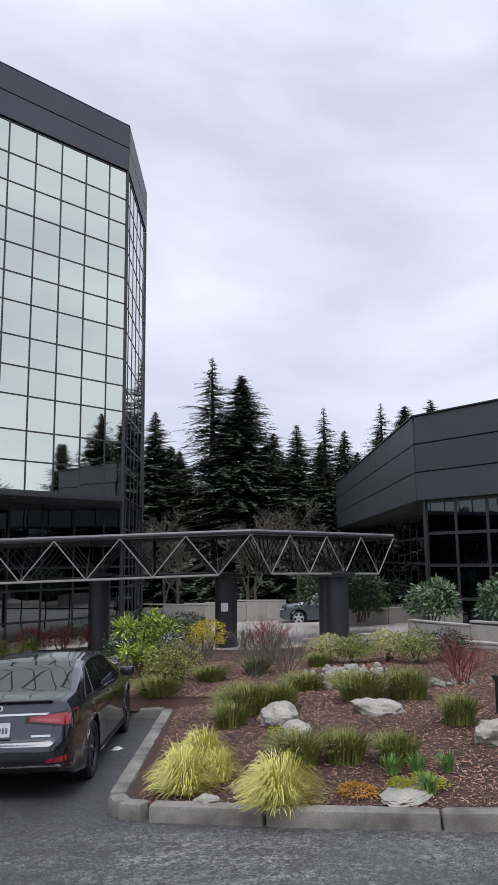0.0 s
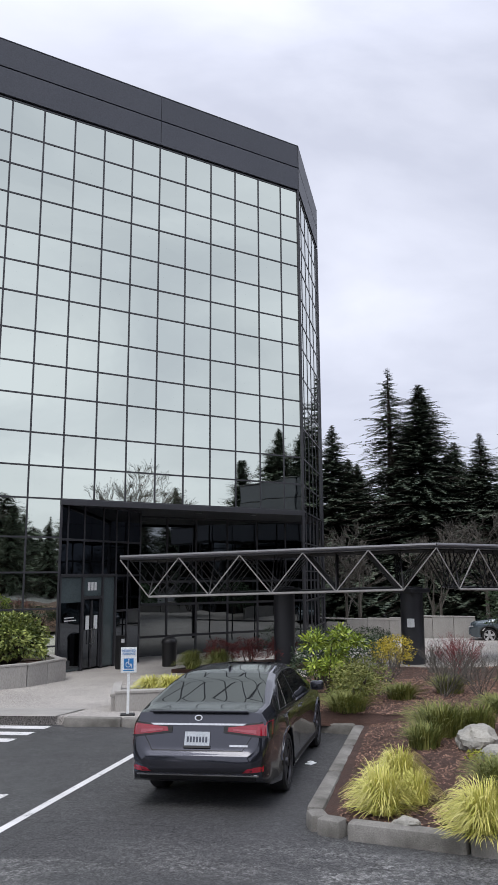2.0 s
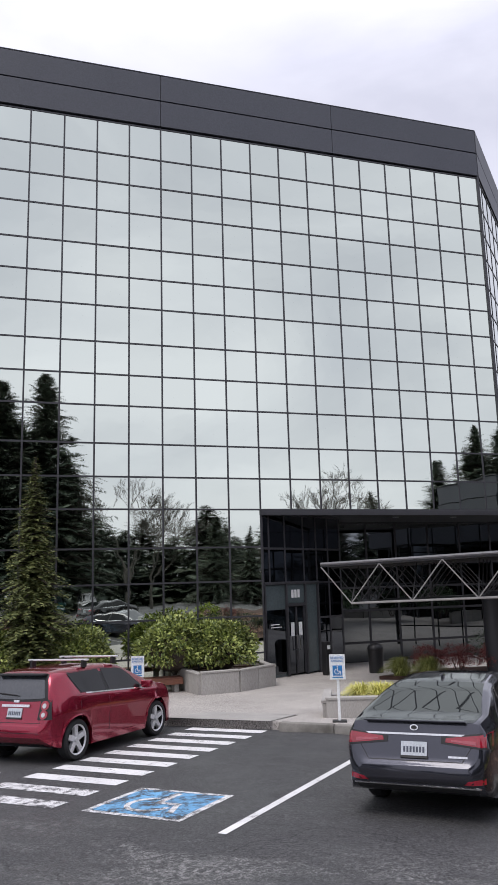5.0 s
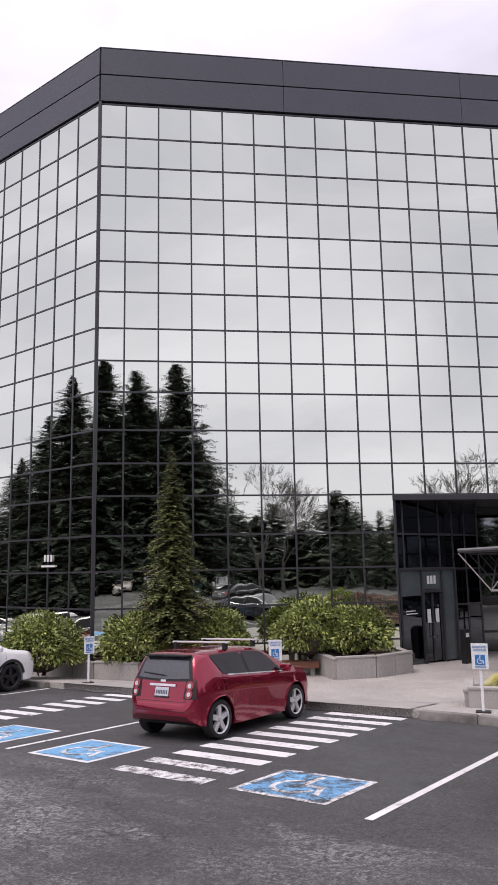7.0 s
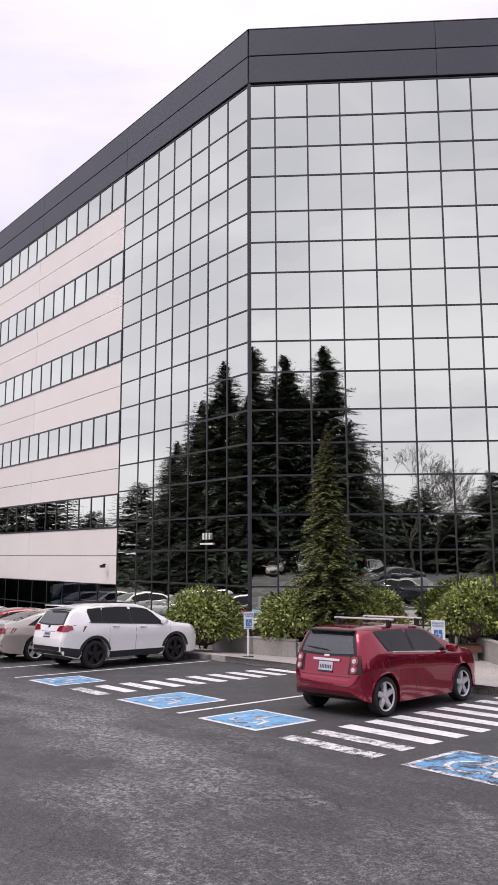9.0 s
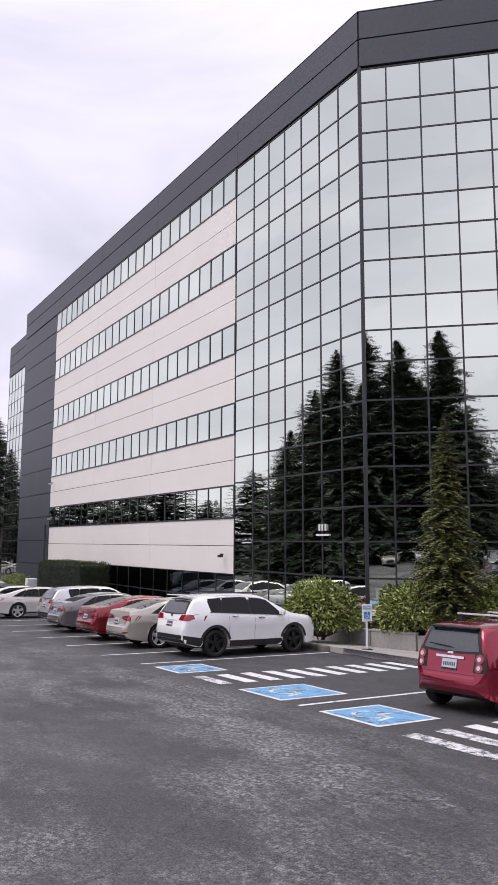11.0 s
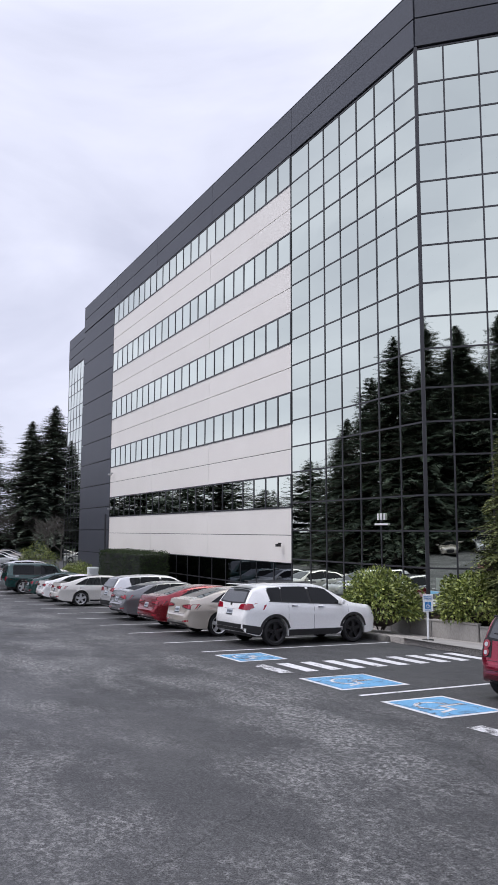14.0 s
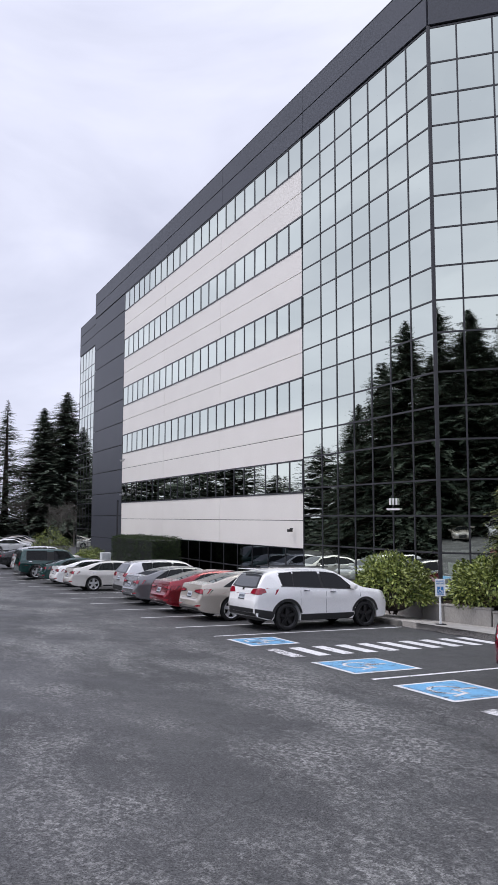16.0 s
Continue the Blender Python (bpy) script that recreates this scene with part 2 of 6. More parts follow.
M_BENCH = surf("red_stained_wood", (0.21, 0.085, 0.05), (0.15, 0.06, 0.04), 3, 60, 0.6, bump=0.2, stretch=(1, 6, 6))

# ---- building tools ----
SLOPE = 0.037
R2 = math.sqrt(0.5)


def ground_z(x, y):
    """The lot falls gently towards the building and lies level behind it; the plaza dips a little more at the doors."""
    a, b = (x + y) * R2, (y - x) * R2
    dip = min(1.0, max(0.0, (a + 2.9) / 3.6)) * min(1.0, max(0.0, (b + 17.5) / 2.5)) * min(1.0, max(0.0, (5.0 - b) / 3.0))
    return -SLOPE * max(-29.0, min(12.0, y)) - 0.25 * dip


def lot(a, b):
    """Plan place from the stall axes: a into the stalls, b along the row."""
    return ((a - b) * R2, (a + b) * R2)


def stand(x, y, yaw=0.0, dz=0.0, tilt=False):
    m = pose(x, y, ground_z(x, y) + dz)
    if tilt:
        m = m @ pose(0, 0, 0, -math.degrees(math.atan(SLOPE)))
    return m @ pose(0, 0, 0, 0, 0, yaw)


def mesh_from(name, bm, material, smooth=False, sharp=35):
    me = bpy.data.meshes.new(name)
    bm.to_mesh(me)
    bm.free()
    me.materials.append(material)
    if smooth:
        me.shade_smooth()
        me.set_sharp_from_angle(angle=radians(sharp))
    return me


def part(name, bm, material, parent, label="", smooth=False, m=None, sharp=35):
    """One mesh object under a thing or part; the mesh is in the parent's own axes unless m is given."""
    ob = new(name, mesh_from(name, bm, material, smooth, sharp))
    ob.parent = parent
    if m is not None:
        ob.matrix_basis = m
    if label:
        tagged(ob, label)
    return ob


def share(name, me, parent, m):
    ob = new(name, me)
    ob.parent = parent
    ob.matrix_basis = m
    return ob


def thing(name, m, label, category, group="", kind=""):
    ob = new(name)
    ob.matrix_basis = m
    return tagged(ob, label, category, group, kind)


def solid(name, bm, material, m, label, category="", group="", kind="", smooth=False):
    ob = new(name, mesh_from(name, bm, material, smooth))
    ob.matrix_basis = m
    return tagged(ob, label, category, group, kind)


def box(bm, cx, cy, cz, sx, sy, sz, m=None, bevel=0.0):
    t = Matrix.Translation((cx, cy, cz)) @ Matrix.Diagonal((sx, sy, sz, 1))
    if m is not None:
        t = m @ t
    r = bmesh.ops.create_cube(bm, size=1.0, matrix=t)
    if bevel:
        es = list({e for v in r["verts"] for e in v.link_edges})
        bmesh.ops.bevel(bm, geom=es, offset=bevel, segments=2, affect="EDGES", profile=0.5)
    return bm


def boxes(*specs, bevel=0.0):
    bm = bmesh.new()
    for s in specs:
        box(bm, *s, bevel=bevel)
    return bm


def tube(bm, p, q, r, n=8, r2=None):
    """A round bar from p to q."""
    p, q = Vector(p), Vector(q)
    d = q - p
    if d.length < 1e-6:
        return bm
    rot = d.to_track_quat("Z", "Y").to_matrix().to_4x4()
    bmesh.ops.create_cone(bm, cap_ends=True, segments=n, radius1=r, radius2=r if r2 is None else r2, depth=d.length,
                          matrix=Matrix.Translation((p + q) / 2) @ rot)
    return bm


def prism(bm, pts, z0, z1):
    """An upright prism over a plan outline; z0, z1: numbers or functions of x, y."""
    f0 = z0 if callable(z0) else (lambda x, y: z0)
    f1 = z1 if callable(z1) else (lambda x, y: z1)
    lo = [bm.verts.new((x, y, f0(x, y))) for x, y in pts]
    hi = [bm.verts.new((x, y, f1(x, y))) for x, y in pts]
    n = len(pts)
    for i in range(n):
        j = (i + 1) % n
        bm.faces.new((lo[i], lo[j], hi[j], hi[i]))
    bm.faces.new(hi)
    bm.faces.new(list(reversed(lo)))
    bmesh.ops.recalc_face_normals(bm, faces=bm.faces)
    return bm


def text_part(name, words, size, material, parent, m, align="CENTER"):
    cu = bpy.data.curves.new(name, "FONT")
    cu.body, cu.size, cu.align_x, cu.align_y, cu.extrude = words, size, align, "CENTER", 0.004
    tmp = bpy.data.objects.new(name, cu)
    me = bpy.data.meshes.new_from_object(tmp)
    bpy.data.objects.remove(tmp)
    me.materials.clear()
    me.materials.append(material)
    ob = new(name, me)
    ob.parent = parent
    ob.matrix_basis = m
    return ob


# ---- ground ----
bm = bmesh.new()
xs = [-3000, -120, -60, -30] + list(range(-14, 40)) + [60, 120, 3000]
ys = [-3000, -60, -29, -25] + list(range(-20, 31)) + [40, 120, 3000]
grid = [[bm.verts.new((x, y, ground_z(x, y))) for x in xs] for y in ys]
for j in range(len(ys) - 1):
    for i in range(len(xs) - 1):
        bm.faces.new((grid[j][i], grid[j][i + 1], grid[j + 1][i + 1], grid[j + 1][i]))
solid("ground", bm, M_ASPHALT, Matrix(), "dark weathered asphalt parking lot with pale worn patches", "parking lot", kind="structure")

# ---- the office building ----
ROWS = [20.90, 19.55, 18.35, 17.19, 15.80, 14.60, 13.43, 12.05, 10.84, 9.69, 8.31, 7.12, 5.97, 4.60, 3.38, 2.13, 0.85, -0.25]
PITCH = 1.2192
TOP, FASC = 23.22, 20.97
office = thing("office_building", Matrix(), "six-storey office building of mirrored glass under a charcoal metal parapet", "building")

bm = bmesh.new()
box(bm, 0, 0, 0, 1, 0.012, 1)
PANE_MESH = mesh_from("pane", bm, M_PANE)
bm = bmesh.new()
box(bm, 0, 0, 0, 1, 0.012, 1)
DARK_PANE_MESH = mesh_from("dark_pane", bm, M_DARKGLASS)
# mirror glass again, colour dimmed for the shade in the entrance recess
bm = bmesh.new()
box(bm, 0, 0, 0, 1, 0.012, 1)
MID_PANE_MESH = mesh_from("dimmed_pane", bm, mirror_glass("recess_dimmed_glass", (0.19, 0.205, 0.21), 0.12))
bm = bmesh.new()
box(bm, 0, 0, 0, 1, 1, 1)
BAR_MESH = mesh_from("mullion", bm, M_MULLION)
wob = random.Random(5)


def glaze(wall, m, cols, rows, pane_mesh=None, skip=None, bar=0.06, wobble=0.10, proud=0.026):
    """Panes and bars on the plane of m (x along, y inward, z up) between the column and row lines."""
    for i in range(len(cols) - 1):
        for j in range(len(rows) - 1):
            x0, x1, z1, z0 = cols[i], cols[i + 1], rows[j], rows[j + 1]
            if skip and skip((x0 + x1) / 2, (z0 + z1) / 2):
                continue
            share("pane", pane_mesh or PANE_MESH, wall,
                  m @ pose((x0 + x1) / 2, 0.0, (z0 + z1) / 2, wob.gauss(0, wobble), 0, wob.gauss(0, wobble))
                  @ Matrix.Diagonal((x1 - x0 - 0.01, 1, z1 - z0 - 0.01, 1)))
    for x in cols:
        lows = [z for z in rows if not (skip and skip(x - 0.01, z + 0.05) and skip(x + 0.01, z + 0.05))]
        z0 = min(rows) if not skip else min([rows[-1]] if not (skip(x - 0.02, rows[-1] + 0.05) and skip(x + 0.02, rows[-1] + 0.05)) else lows)
        share("mullion", BAR_MESH, wall, m @ pose(x, 0.0, (rows[0] + z0) / 2) @ Matrix.Diagonal((bar, proud * 2, rows[0] - z0, 1)))
    for z in rows:
        x0, x1 = cols[0], cols[-1]
        if skip:
            keep = [c for c in cols if not (skip(c - 0.02, z + 0.02) and skip(c + 0.02, z + 0.02))]
            x0, x1 = (min(keep), max(keep)) if keep else (x0, x1)
        share("mullion", BAR_MESH, wall, m @ pose((x0 + x1) / 2, 0.0, z) @ Matrix.Diagonal((x1 - x0, proud * 1.9, bar, 1)))


def axis_frame(p, q):
    """Axes with x from p to q, y to the left of it (into a building walked with its outside on the right)."""
    p, q = Vector((*p, 0)), Vector((*q, 0))
    d = (q - p).normalized()
    return Matrix.Translation(p) @ Matrix.Rotation(math.atan2(d.y, d.x), 4, "Z")


W = 21.46
P_FL, P_FR, P_RR = (0.0, 0.0), (W, 0.0), (26.1, 4.64)
P_LL = (-31.35, 32.5)
LEN_L = math.hypot(*P_LL)
fcols = [0.0] + [0.97 + PITCH * k for k in range(17)] + [W]
in_recess = lambda x, z: x > 10.72 and z < 5.97
# solid core behind the skin
bm = bmesh.new()
prism(bm, [(0.12, 0.25), (10.7, 0.25), (10.7, 0.3), (14.75, 2.65), (15.6, 5.2), (26.0, 5.2), (26.0, 25), (-4, 58), (-31.0, 32.1)], -0.6, 5.9)
prism(bm, [(0.12, 0.25), (W - 0.1, 0.25), (25.9, 4.8), (25.9, 25), (-4, 58), (-31.0, 32.1)], 5.93, 22.6)
core = part("core", bm, M_BACK, office)

front_wall = part("front_wall", boxes((W / 2, 0.11, 13.5, W, 0.1, 14.9), (5.35, 0.11, 2.85, 10.7, 0.1, 6.2)), M_BACK, office)
glaze(front_wall, Matrix(), fcols, ROWS, skip=in_recess)
side_l = axis_frame(P_LL, P_FL)
left_wall = part("left_wall", boxes((LEN_L / 2, 0.11, 10.3, LEN_L, 0.1, 21.2)), M_BACK, office, m=side_l)
GL = 8.95
lcols = [LEN_L - GL + 0.35 + PITCH * k for k in range(8)] + [LEN_L]
lcols[0] = LEN_L - GL
glaze(left_wall, Matrix(), lcols, ROWS)
side_r = axis_frame(P_FR, P_RR)
LEN_R = math.hypot(P_RR[0] - W, P_RR[1])
right_wall = part("right_wall", boxes((LEN_R / 2, 0.11, 13.43, LEN_R, 0.1, 14.94)), M_BACK, office, m=side_r)
rcols = [0, 0.9] + [0.9 + PITCH * k for k in range(1, 5)] + [LEN_R]
glaze(right_wall, Matrix(), rcols, ROWS[:13])
# open lattice of bars below, beside the entrance recess
for x in rcols:
    share("mullion", BAR_MESH, right_wall, pose(x, 0.0, 2.83) @ Matrix.Diagonal((0.06, 0.052, 6.2, 1)))
for z in ROWS[13:]:
    share("mullion", BAR_MESH, right_wall, pose(LEN_R / 2, 0.0, z) @ Matrix.Diagonal((LEN_R, 0.05, 0.06, 1)))
corner_posts = [(P_FL, -0.2), (P_FR, -0.2), (P_RR, -0.2)]
for (x, y), z0 in corner_posts:
    part("corner_post", boxes((x, y, (z0 + FASC) / 2, 0.12, 0.12, FASC - z0), bevel=0.01), M_MULLION, office)

# parapet: two courses of long panels with open joints
def parapet(m, length, first, step, z0=FASC, z1=TOP, courses=2):
    joints = [0.0]
    x = first
    while x < length - 0.3:
        joints.append(x)
        x += step
    joints.append(length)
    h = (z1 - z0) / courses
    for c in range(courses):
        for i in range(len(joints) - 1):
            w = joints[i + 1] - joints[i] - 0.016
            part("parapet_panel", boxes(((joints[i] + joints[i + 1]) / 2, 0.04, z0 + h * (c + 0.5), w, 0.24, h - 0.05), bevel=0.008), M_FASCIA, office, m=m)
    part("parapet_backing", boxes((length / 2, 0.17, (z0 + z1) / 2, length, 0.2, z1 - z0 - 0.02)), M_BACK, office, m=m)
    part("coping", boxes((length / 2, 0.08, z1 + 0.02, length + 0.06, 0.32, 0.04), bevel=0.008), M_FASCIA, office, m=m)


parapet(Matrix(), W, 7.06, 7.32)
parapet(side_l, LEN_L, LEN_L - 8.75 - 8.95 * 3, 8.95)
parapet(side_r, LEN_R, 20, 7)

# white spandrel panels and ribbon windows of the long side
X1 = LEN_L - GL - 0.02
X0 = LEN_L - 36.4
WHITE = [(1.93, 4.42), (5.87, 8.19), (9.62, 11.93), (13.36, 15.71), (17.19, 19.52)]
wj = [X0, X0 + 9.3, X0 + 18.4, X1]
for z0, z1 in WHITE:
    for i in range(3):
        for k in range(2):
            h = (z1 - z0) / 2
            part("spandrel_panel", boxes(((wj[i] + wj[i + 1]) / 2, 0.085, z0 + h * (k + 0.5), wj[i + 1] - wj[i] - 0.02, 0.22, h - 0.03), bevel=0.004), M_WHITEP, left_wall)
    part("spandrel_backing", boxes(((X0 + X1) / 2, 0.12, (z0 + z1) / 2, X1 - X0, 0.2, z1 - z0 - 0.03)), M_BACK, left_wall)
for z0, z1 in [(4.42, 5.87), (8.19, 9.62), (11.93, 13.36), (15.71, 17.19), (19.52, 20.95)]:
    nc = 23
    glaze(left_wall, Matrix.Translation((0, -0.02, 0)), [X0 + (X1 - X0) * i / nc for i in range(nc + 1)], [z1, z0], bar=0.075, proud=0.03)
# recessed ground-floor glazing under the white panels; shade and dark reflections in its colour
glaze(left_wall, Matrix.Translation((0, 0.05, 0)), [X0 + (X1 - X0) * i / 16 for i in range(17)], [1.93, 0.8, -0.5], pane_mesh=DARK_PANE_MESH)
# charcoal panelled end bay
gz = [-0.5, 1.6, 3.4, 5.2, 7.0, 8.9, 10.7, 12.5, 14.3, 16.2, 18.0, 19.6, FASC]
for i in range(len(gz) - 1):
    part("end_bay_panel", boxes((X0 / 2 - 0.01, 0.085, (gz[i] + gz[i + 1]) / 2, X0 - 0.03, 0.24, gz[i + 1] - gz[i] - 0.07), bevel=0.006), M_FASCIA, left_wall)
# set-back end tower of the building
tow = axis_frame((-38.9, 42.9), (-33.0, 36.6))
TW = math.hypot(5.9, 6.3)
tower_wall = part("end_tower_wall", boxes((TW / 2, 4.0, 10.2, TW, 7.8, 20.4)), M_BACK, office, m=tow)
glaze(tower_wall, Matrix.Translation((0, 0, 0)), [TW * i / 7 for i in range(8)], [20.1] + ROWS[2:-1] + [-0.5])
parapet(tow, TW, 20, 8, z0=20.12, courses=3)

# ---- entrance recess ----
part("soffit", prism(bmesh.new(), [(10.75, 0.05), (W - 0.05, 0.05), (25.9, 4.6), (25.9, 5.0), (15.6, 5.0), (14.8, 2.4)], 5.89, 5.925), M_COLUMN, office)
part("soffit_edge", boxes((16.1, 0.0, 5.86, 10.8, 0.16, 0.2), bevel=0.01), M_MULLION, office)
for x, y in [(13.5, 1.8), (17.5, 2.2), (20.3, 2.2)]:
    bm = bmesh.new()
    tube(bm, (x, y, 5.86), (x, y, 5.905), 0.14, 16)
    part("downlight", bm, M_STEEL, office)
back_wall = part("entrance_back_wall", boxes((20.9, 5.12, 2.9, 10.6, 0.1, 6.0)), M_BACK, office)
glaze(back_wall, Matrix.Translation((0, 5.0, 0)), [15.7, 17.4, 18.9, 20.6, 22.3, 24.0, 26.0], [5.85, 4.0, 2.95, 1.95, 0.55, -0.3], bar=0.1, pane_mesh=MID_PANE_MESH)
door_axis = axis_frame((10.78, 0.1), (14.9, 2.4))
DL = math.hypot(4.12, 2.3)
door_wall = part("entrance_wall", boxes((DL / 2, 0.14, 2.9, DL, 0.06, 6.0)), M_BACK, office, m=door_axis)
glaze(door_wall, Matrix(), [0, 0.35, 1.25, 2.35, 3.15, 3.9, DL], [5.85, 4.55, 3.25], pane_mesh=DARK_PANE_MESH, bar=0.08)
glaze(door_wall, Matrix(), [3.15, 3.9, DL], [3.25, 1.9, -0.3], pane_mesh=DARK_PANE_MESH, bar=0.08)
glaze(door_wall, door_axis.inverted() @ axis_frame((14.9, 2.4), (15.7, 5.0)), [0, 1.35, 2.7], [5.85, 4.55, 3.25, 1.9, -0.3], pane_mesh=DARK_PANE_MESH, bar=0.08)
for x0, x1, nm in [(0.05, 1.2, "side_light"), (2.4, 3.1, "side_light")]:
    part(nm, boxes(((x0 + x1) / 2, 0.03, 1.55, x1 - x0, 0.03, 3.3), bevel=0.004), M_LIGHTGLASS, door_wall, "pale backlit side pane beside the entrance door")
for x in (0.03, 1.24, 2.36, 3.14):
    part("door_post", boxes((x, 0.0, 1.5, 0.09, 0.14, 3.5), bevel=0.006), M_MULLION, door_wall)
part("door_head", boxes((1.6, 0.0, 3.27, 3.2, 0.14, 0.1), (1.8, 0.0, 2.45, 1.1, 0.13, 0.1), bevel=0.006), M_MULLION, door_wall)
part("transom_sign_panel", boxes((1.8, 0.02, 2.86, 1.04, 0.03, 0.7), bevel=0.004), M_LIGHTGLASS, door_wall)
part("dark_lower_pane", boxes((0.62, 0.005, 1.15, 1.1, 0.03, 2.3), bevel=0.004), M_DARKGLASS, door_wall)
leaf = part("door", boxes((1.8, 0.04, 1.15, 0.98, 0.03, 2.42), bevel=0.004), M_DARKGLASS, door_wall, "dark glass entrance door in a bronze frame")
for x in (1.32, 1.8, 2.28):
    part("door_stile", boxes((x, 0.01, 1.15, 0.09, 0.06, 2.44), bevel=0.005), M_MULLION, leaf)
bm = bmesh.new()
for x in (1.72, 1.88):
    tube(bm, (x, -0.09, 0.75), (x, -0.09, 1.35), 0.014)
    tube(bm, (x, -0.09, 0.8), (x, 0.0, 0.8), 0.012)
    tube(bm, (x, -0.09, 1.3), (x, 0.0, 1.3), 0.012)
part("door_handle", bm, M_STEEL, leaf, "steel pull handles")
for x in (1.56, 2.02):
    part("door_notice", boxes((x, -0.012, 1.55, 0.2, 0.006, 0.5)), M_SIGNW, leaf, "white paper notice")

# ---- road markings ----
def flat_quad(name, pts, material, label, dz=0.006, parent=None, kind="structure"):
    """A thin sheet on the lot over stall-axis corners."""
    bm = bmesh.new()
    top = [bm.verts.new((*lot(a, b), ground_z(*lot(a, b)) + dz)) for a, b in pts]
    bm.faces.new(top)
    bmesh.ops.recalc_face_normals(bm, faces=bm.faces)
    if bm.faces[:][0].normal.z < 0:
        bmesh.ops.reverse_faces(bm, faces=bm.faces)
    return solid(name, bm, material, Matrix(), label, "road marking", kind=kind)


def line_ab(a0, b0, a1, b1, w, material, label):
    d = Vector((a1 - a0, b1 - b0)).normalized()
    n = Vector((-d.y, d.x)) * w / 2
    return flat_quad("parking_line", [(a0 + n.x, b0 + n.y), (a1 + n.x, b1 + n.y), (a1 - n.x, b1 - n.y), (a0 - n.x, b0 - n.y)], material, label)


for b, a0, a1 in [(-15.62, -9.6, -3.1), (-8.52, -9.25, -3.0), (-1.87, -9.25, -3.2), (0.34, -9.4, -3.2)] + [(0.34 + 2.9 * k, -9.4, -3.4) for k in range(1, 12)]:
    line_ab(a0, b, a1, b, 0.11, M_WHITE, "white painted stall line on the asphalt")


def pad(a0, a1, b0, b1, worn):
    """Blue accessible-stall square with a white edge and wheelchair mark."""
    blue = M_BLUEWORN if worn else M_BLUE
    t = thing("accessible_stall_mark", Matrix(), "worn blue accessible-parking square with a white edge on asphalt" if worn else "blue accessible-parking square with a white edge on asphalt", "road marking", "accessible stall squares")

    def sheet(name, pts, material, dz):
        bm = bmesh.new()
        bm.faces.new([bm.verts.new((*lot(a, b), ground_z(*lot(a, b)) + dz)) for a, b in pts])
        if bm.faces[:][0].normal.z < 0:
            bmesh.ops.reverse_faces(bm, faces=bm.faces[:])
        part(name, bm, material, t)
    sheet("border", [(a0, b0), (a1, b0), (a1, b1), (a0, b1)], M_WHITEWORN if worn else M_WHITE, 0.005)
    e = 0.09
    sheet("blue_field", [(a0 + e, b0 - e), (a1 - e, b0 - e), (a1 - e, b1 + e), (a0 + e, b1 + e)], blue, 0.009)
    ca, cb = (a0 + a1) / 2, (b0 + b1) / 2
    wm = M_WHITEWORN
    bm = bmesh.new()
    # seated figure sign: wheel arc, seat, leg
    def add(pts):
        f = bm.faces.new([bm.verts.new((*lot(ca + p, cb - q), ground_z(*lot(ca + p, cb - q)) + 0.013)) for p, q in pts])
        if f.normal.z < 0:
            bmesh.ops.reverse_faces(bm, faces=[f])
    for k in range(14):
        t0, t1 = radians(100 + 18 * k), radians(100 + 18 * (k + 1))
        add([(-0.12 + r * math.cos(t), -0.05 + r * math.sin(t)) for r, t in ((0.26, t0), (0.34, t0), (0.34, t1), (0.26, t1))])
    add([(0.36, -0.06), (0.36, 0.06), (0.48, 0.06), (0.48, -0.06)])
    add([(0.34, -0.05), (0.34, 0.05), (-0.05, 0.05), (-0.05, -0.05)])
    add([(0.03, 0.05), (0.03, 0.34), (-0.05, 0.34), (-0.05, 0.05)])
    add([(-0.05, 0.26), (-0.05, 0.34), (-0.38, 0.46), (-0.38, 0.37)])
    bm.normal_update()
    part("wheelchair_mark", bm, wm, t)


pad(-9.36, -8.05, -13.45, -14.92, True)
pad(-9.28, -7.90, -9.13, -10.62, False)
pad(-9.23, -7.62, -6.46, -7.95, False)
pad(-9.21, -7.88, -2.52, -3.86, False)
for k in range(10):
    a = -9.05 + 0.63 * k
    flat_quad("crosswalk_bar", [(a - 0.16, -4.45), (a + 0.16, -4.45), (a + 0.16, -5.75), (a - 0.16, -5.75)], M_WHITEWORN if k < 1 else M_WHITE, "white painted hatching bar between accessible stalls")
    a = -9.22 + 0.655 * k
    flat_quad("crosswalk_bar", [(a - 0.16, -11.23), (a + 0.16, -11.23), (a + 0.16, -13.0), (a - 0.16, -13.0)], M_WHITEWORN if k < 2 else M_WHITE, "white painted hatching bar between accessible stalls")

# ---- kerbs, plaza and garden bed ----
KH = 0.15


def raised(name, pts_ab, h, material, label, category="", kind="structure"):
    pts = [lot(a, b) for a, b in pts_ab]
    bm = bmesh.new()
    bm.faces.new([bm.verts.new((x, y, 0)) for x, y in pts])
    for k in range(-30, 60):
        for no in ((1, 0, 0), (0, 1, 0)):
            bmesh.ops.bisect_plane(bm, geom=bm.verts[:] + bm.edges[:] + bm.faces[:], plane_co=Vector(no) * k, plane_no=no)
    low = bmesh.ops.extrude_face_region(bm, geom=bm.faces[:])
    under = {v for v in low["geom"] if isinstance(v, bmesh.types.BMVert)}
    for v in bm.verts:
        v.co.z = ground_z(v.co.x, v.co.y) + (-0.3 if v in under else h)
    bmesh.ops.recalc_face_normals(bm, faces=bm.faces)
    return solid(name, bm, material, Matrix(), label, category, kind=kind)


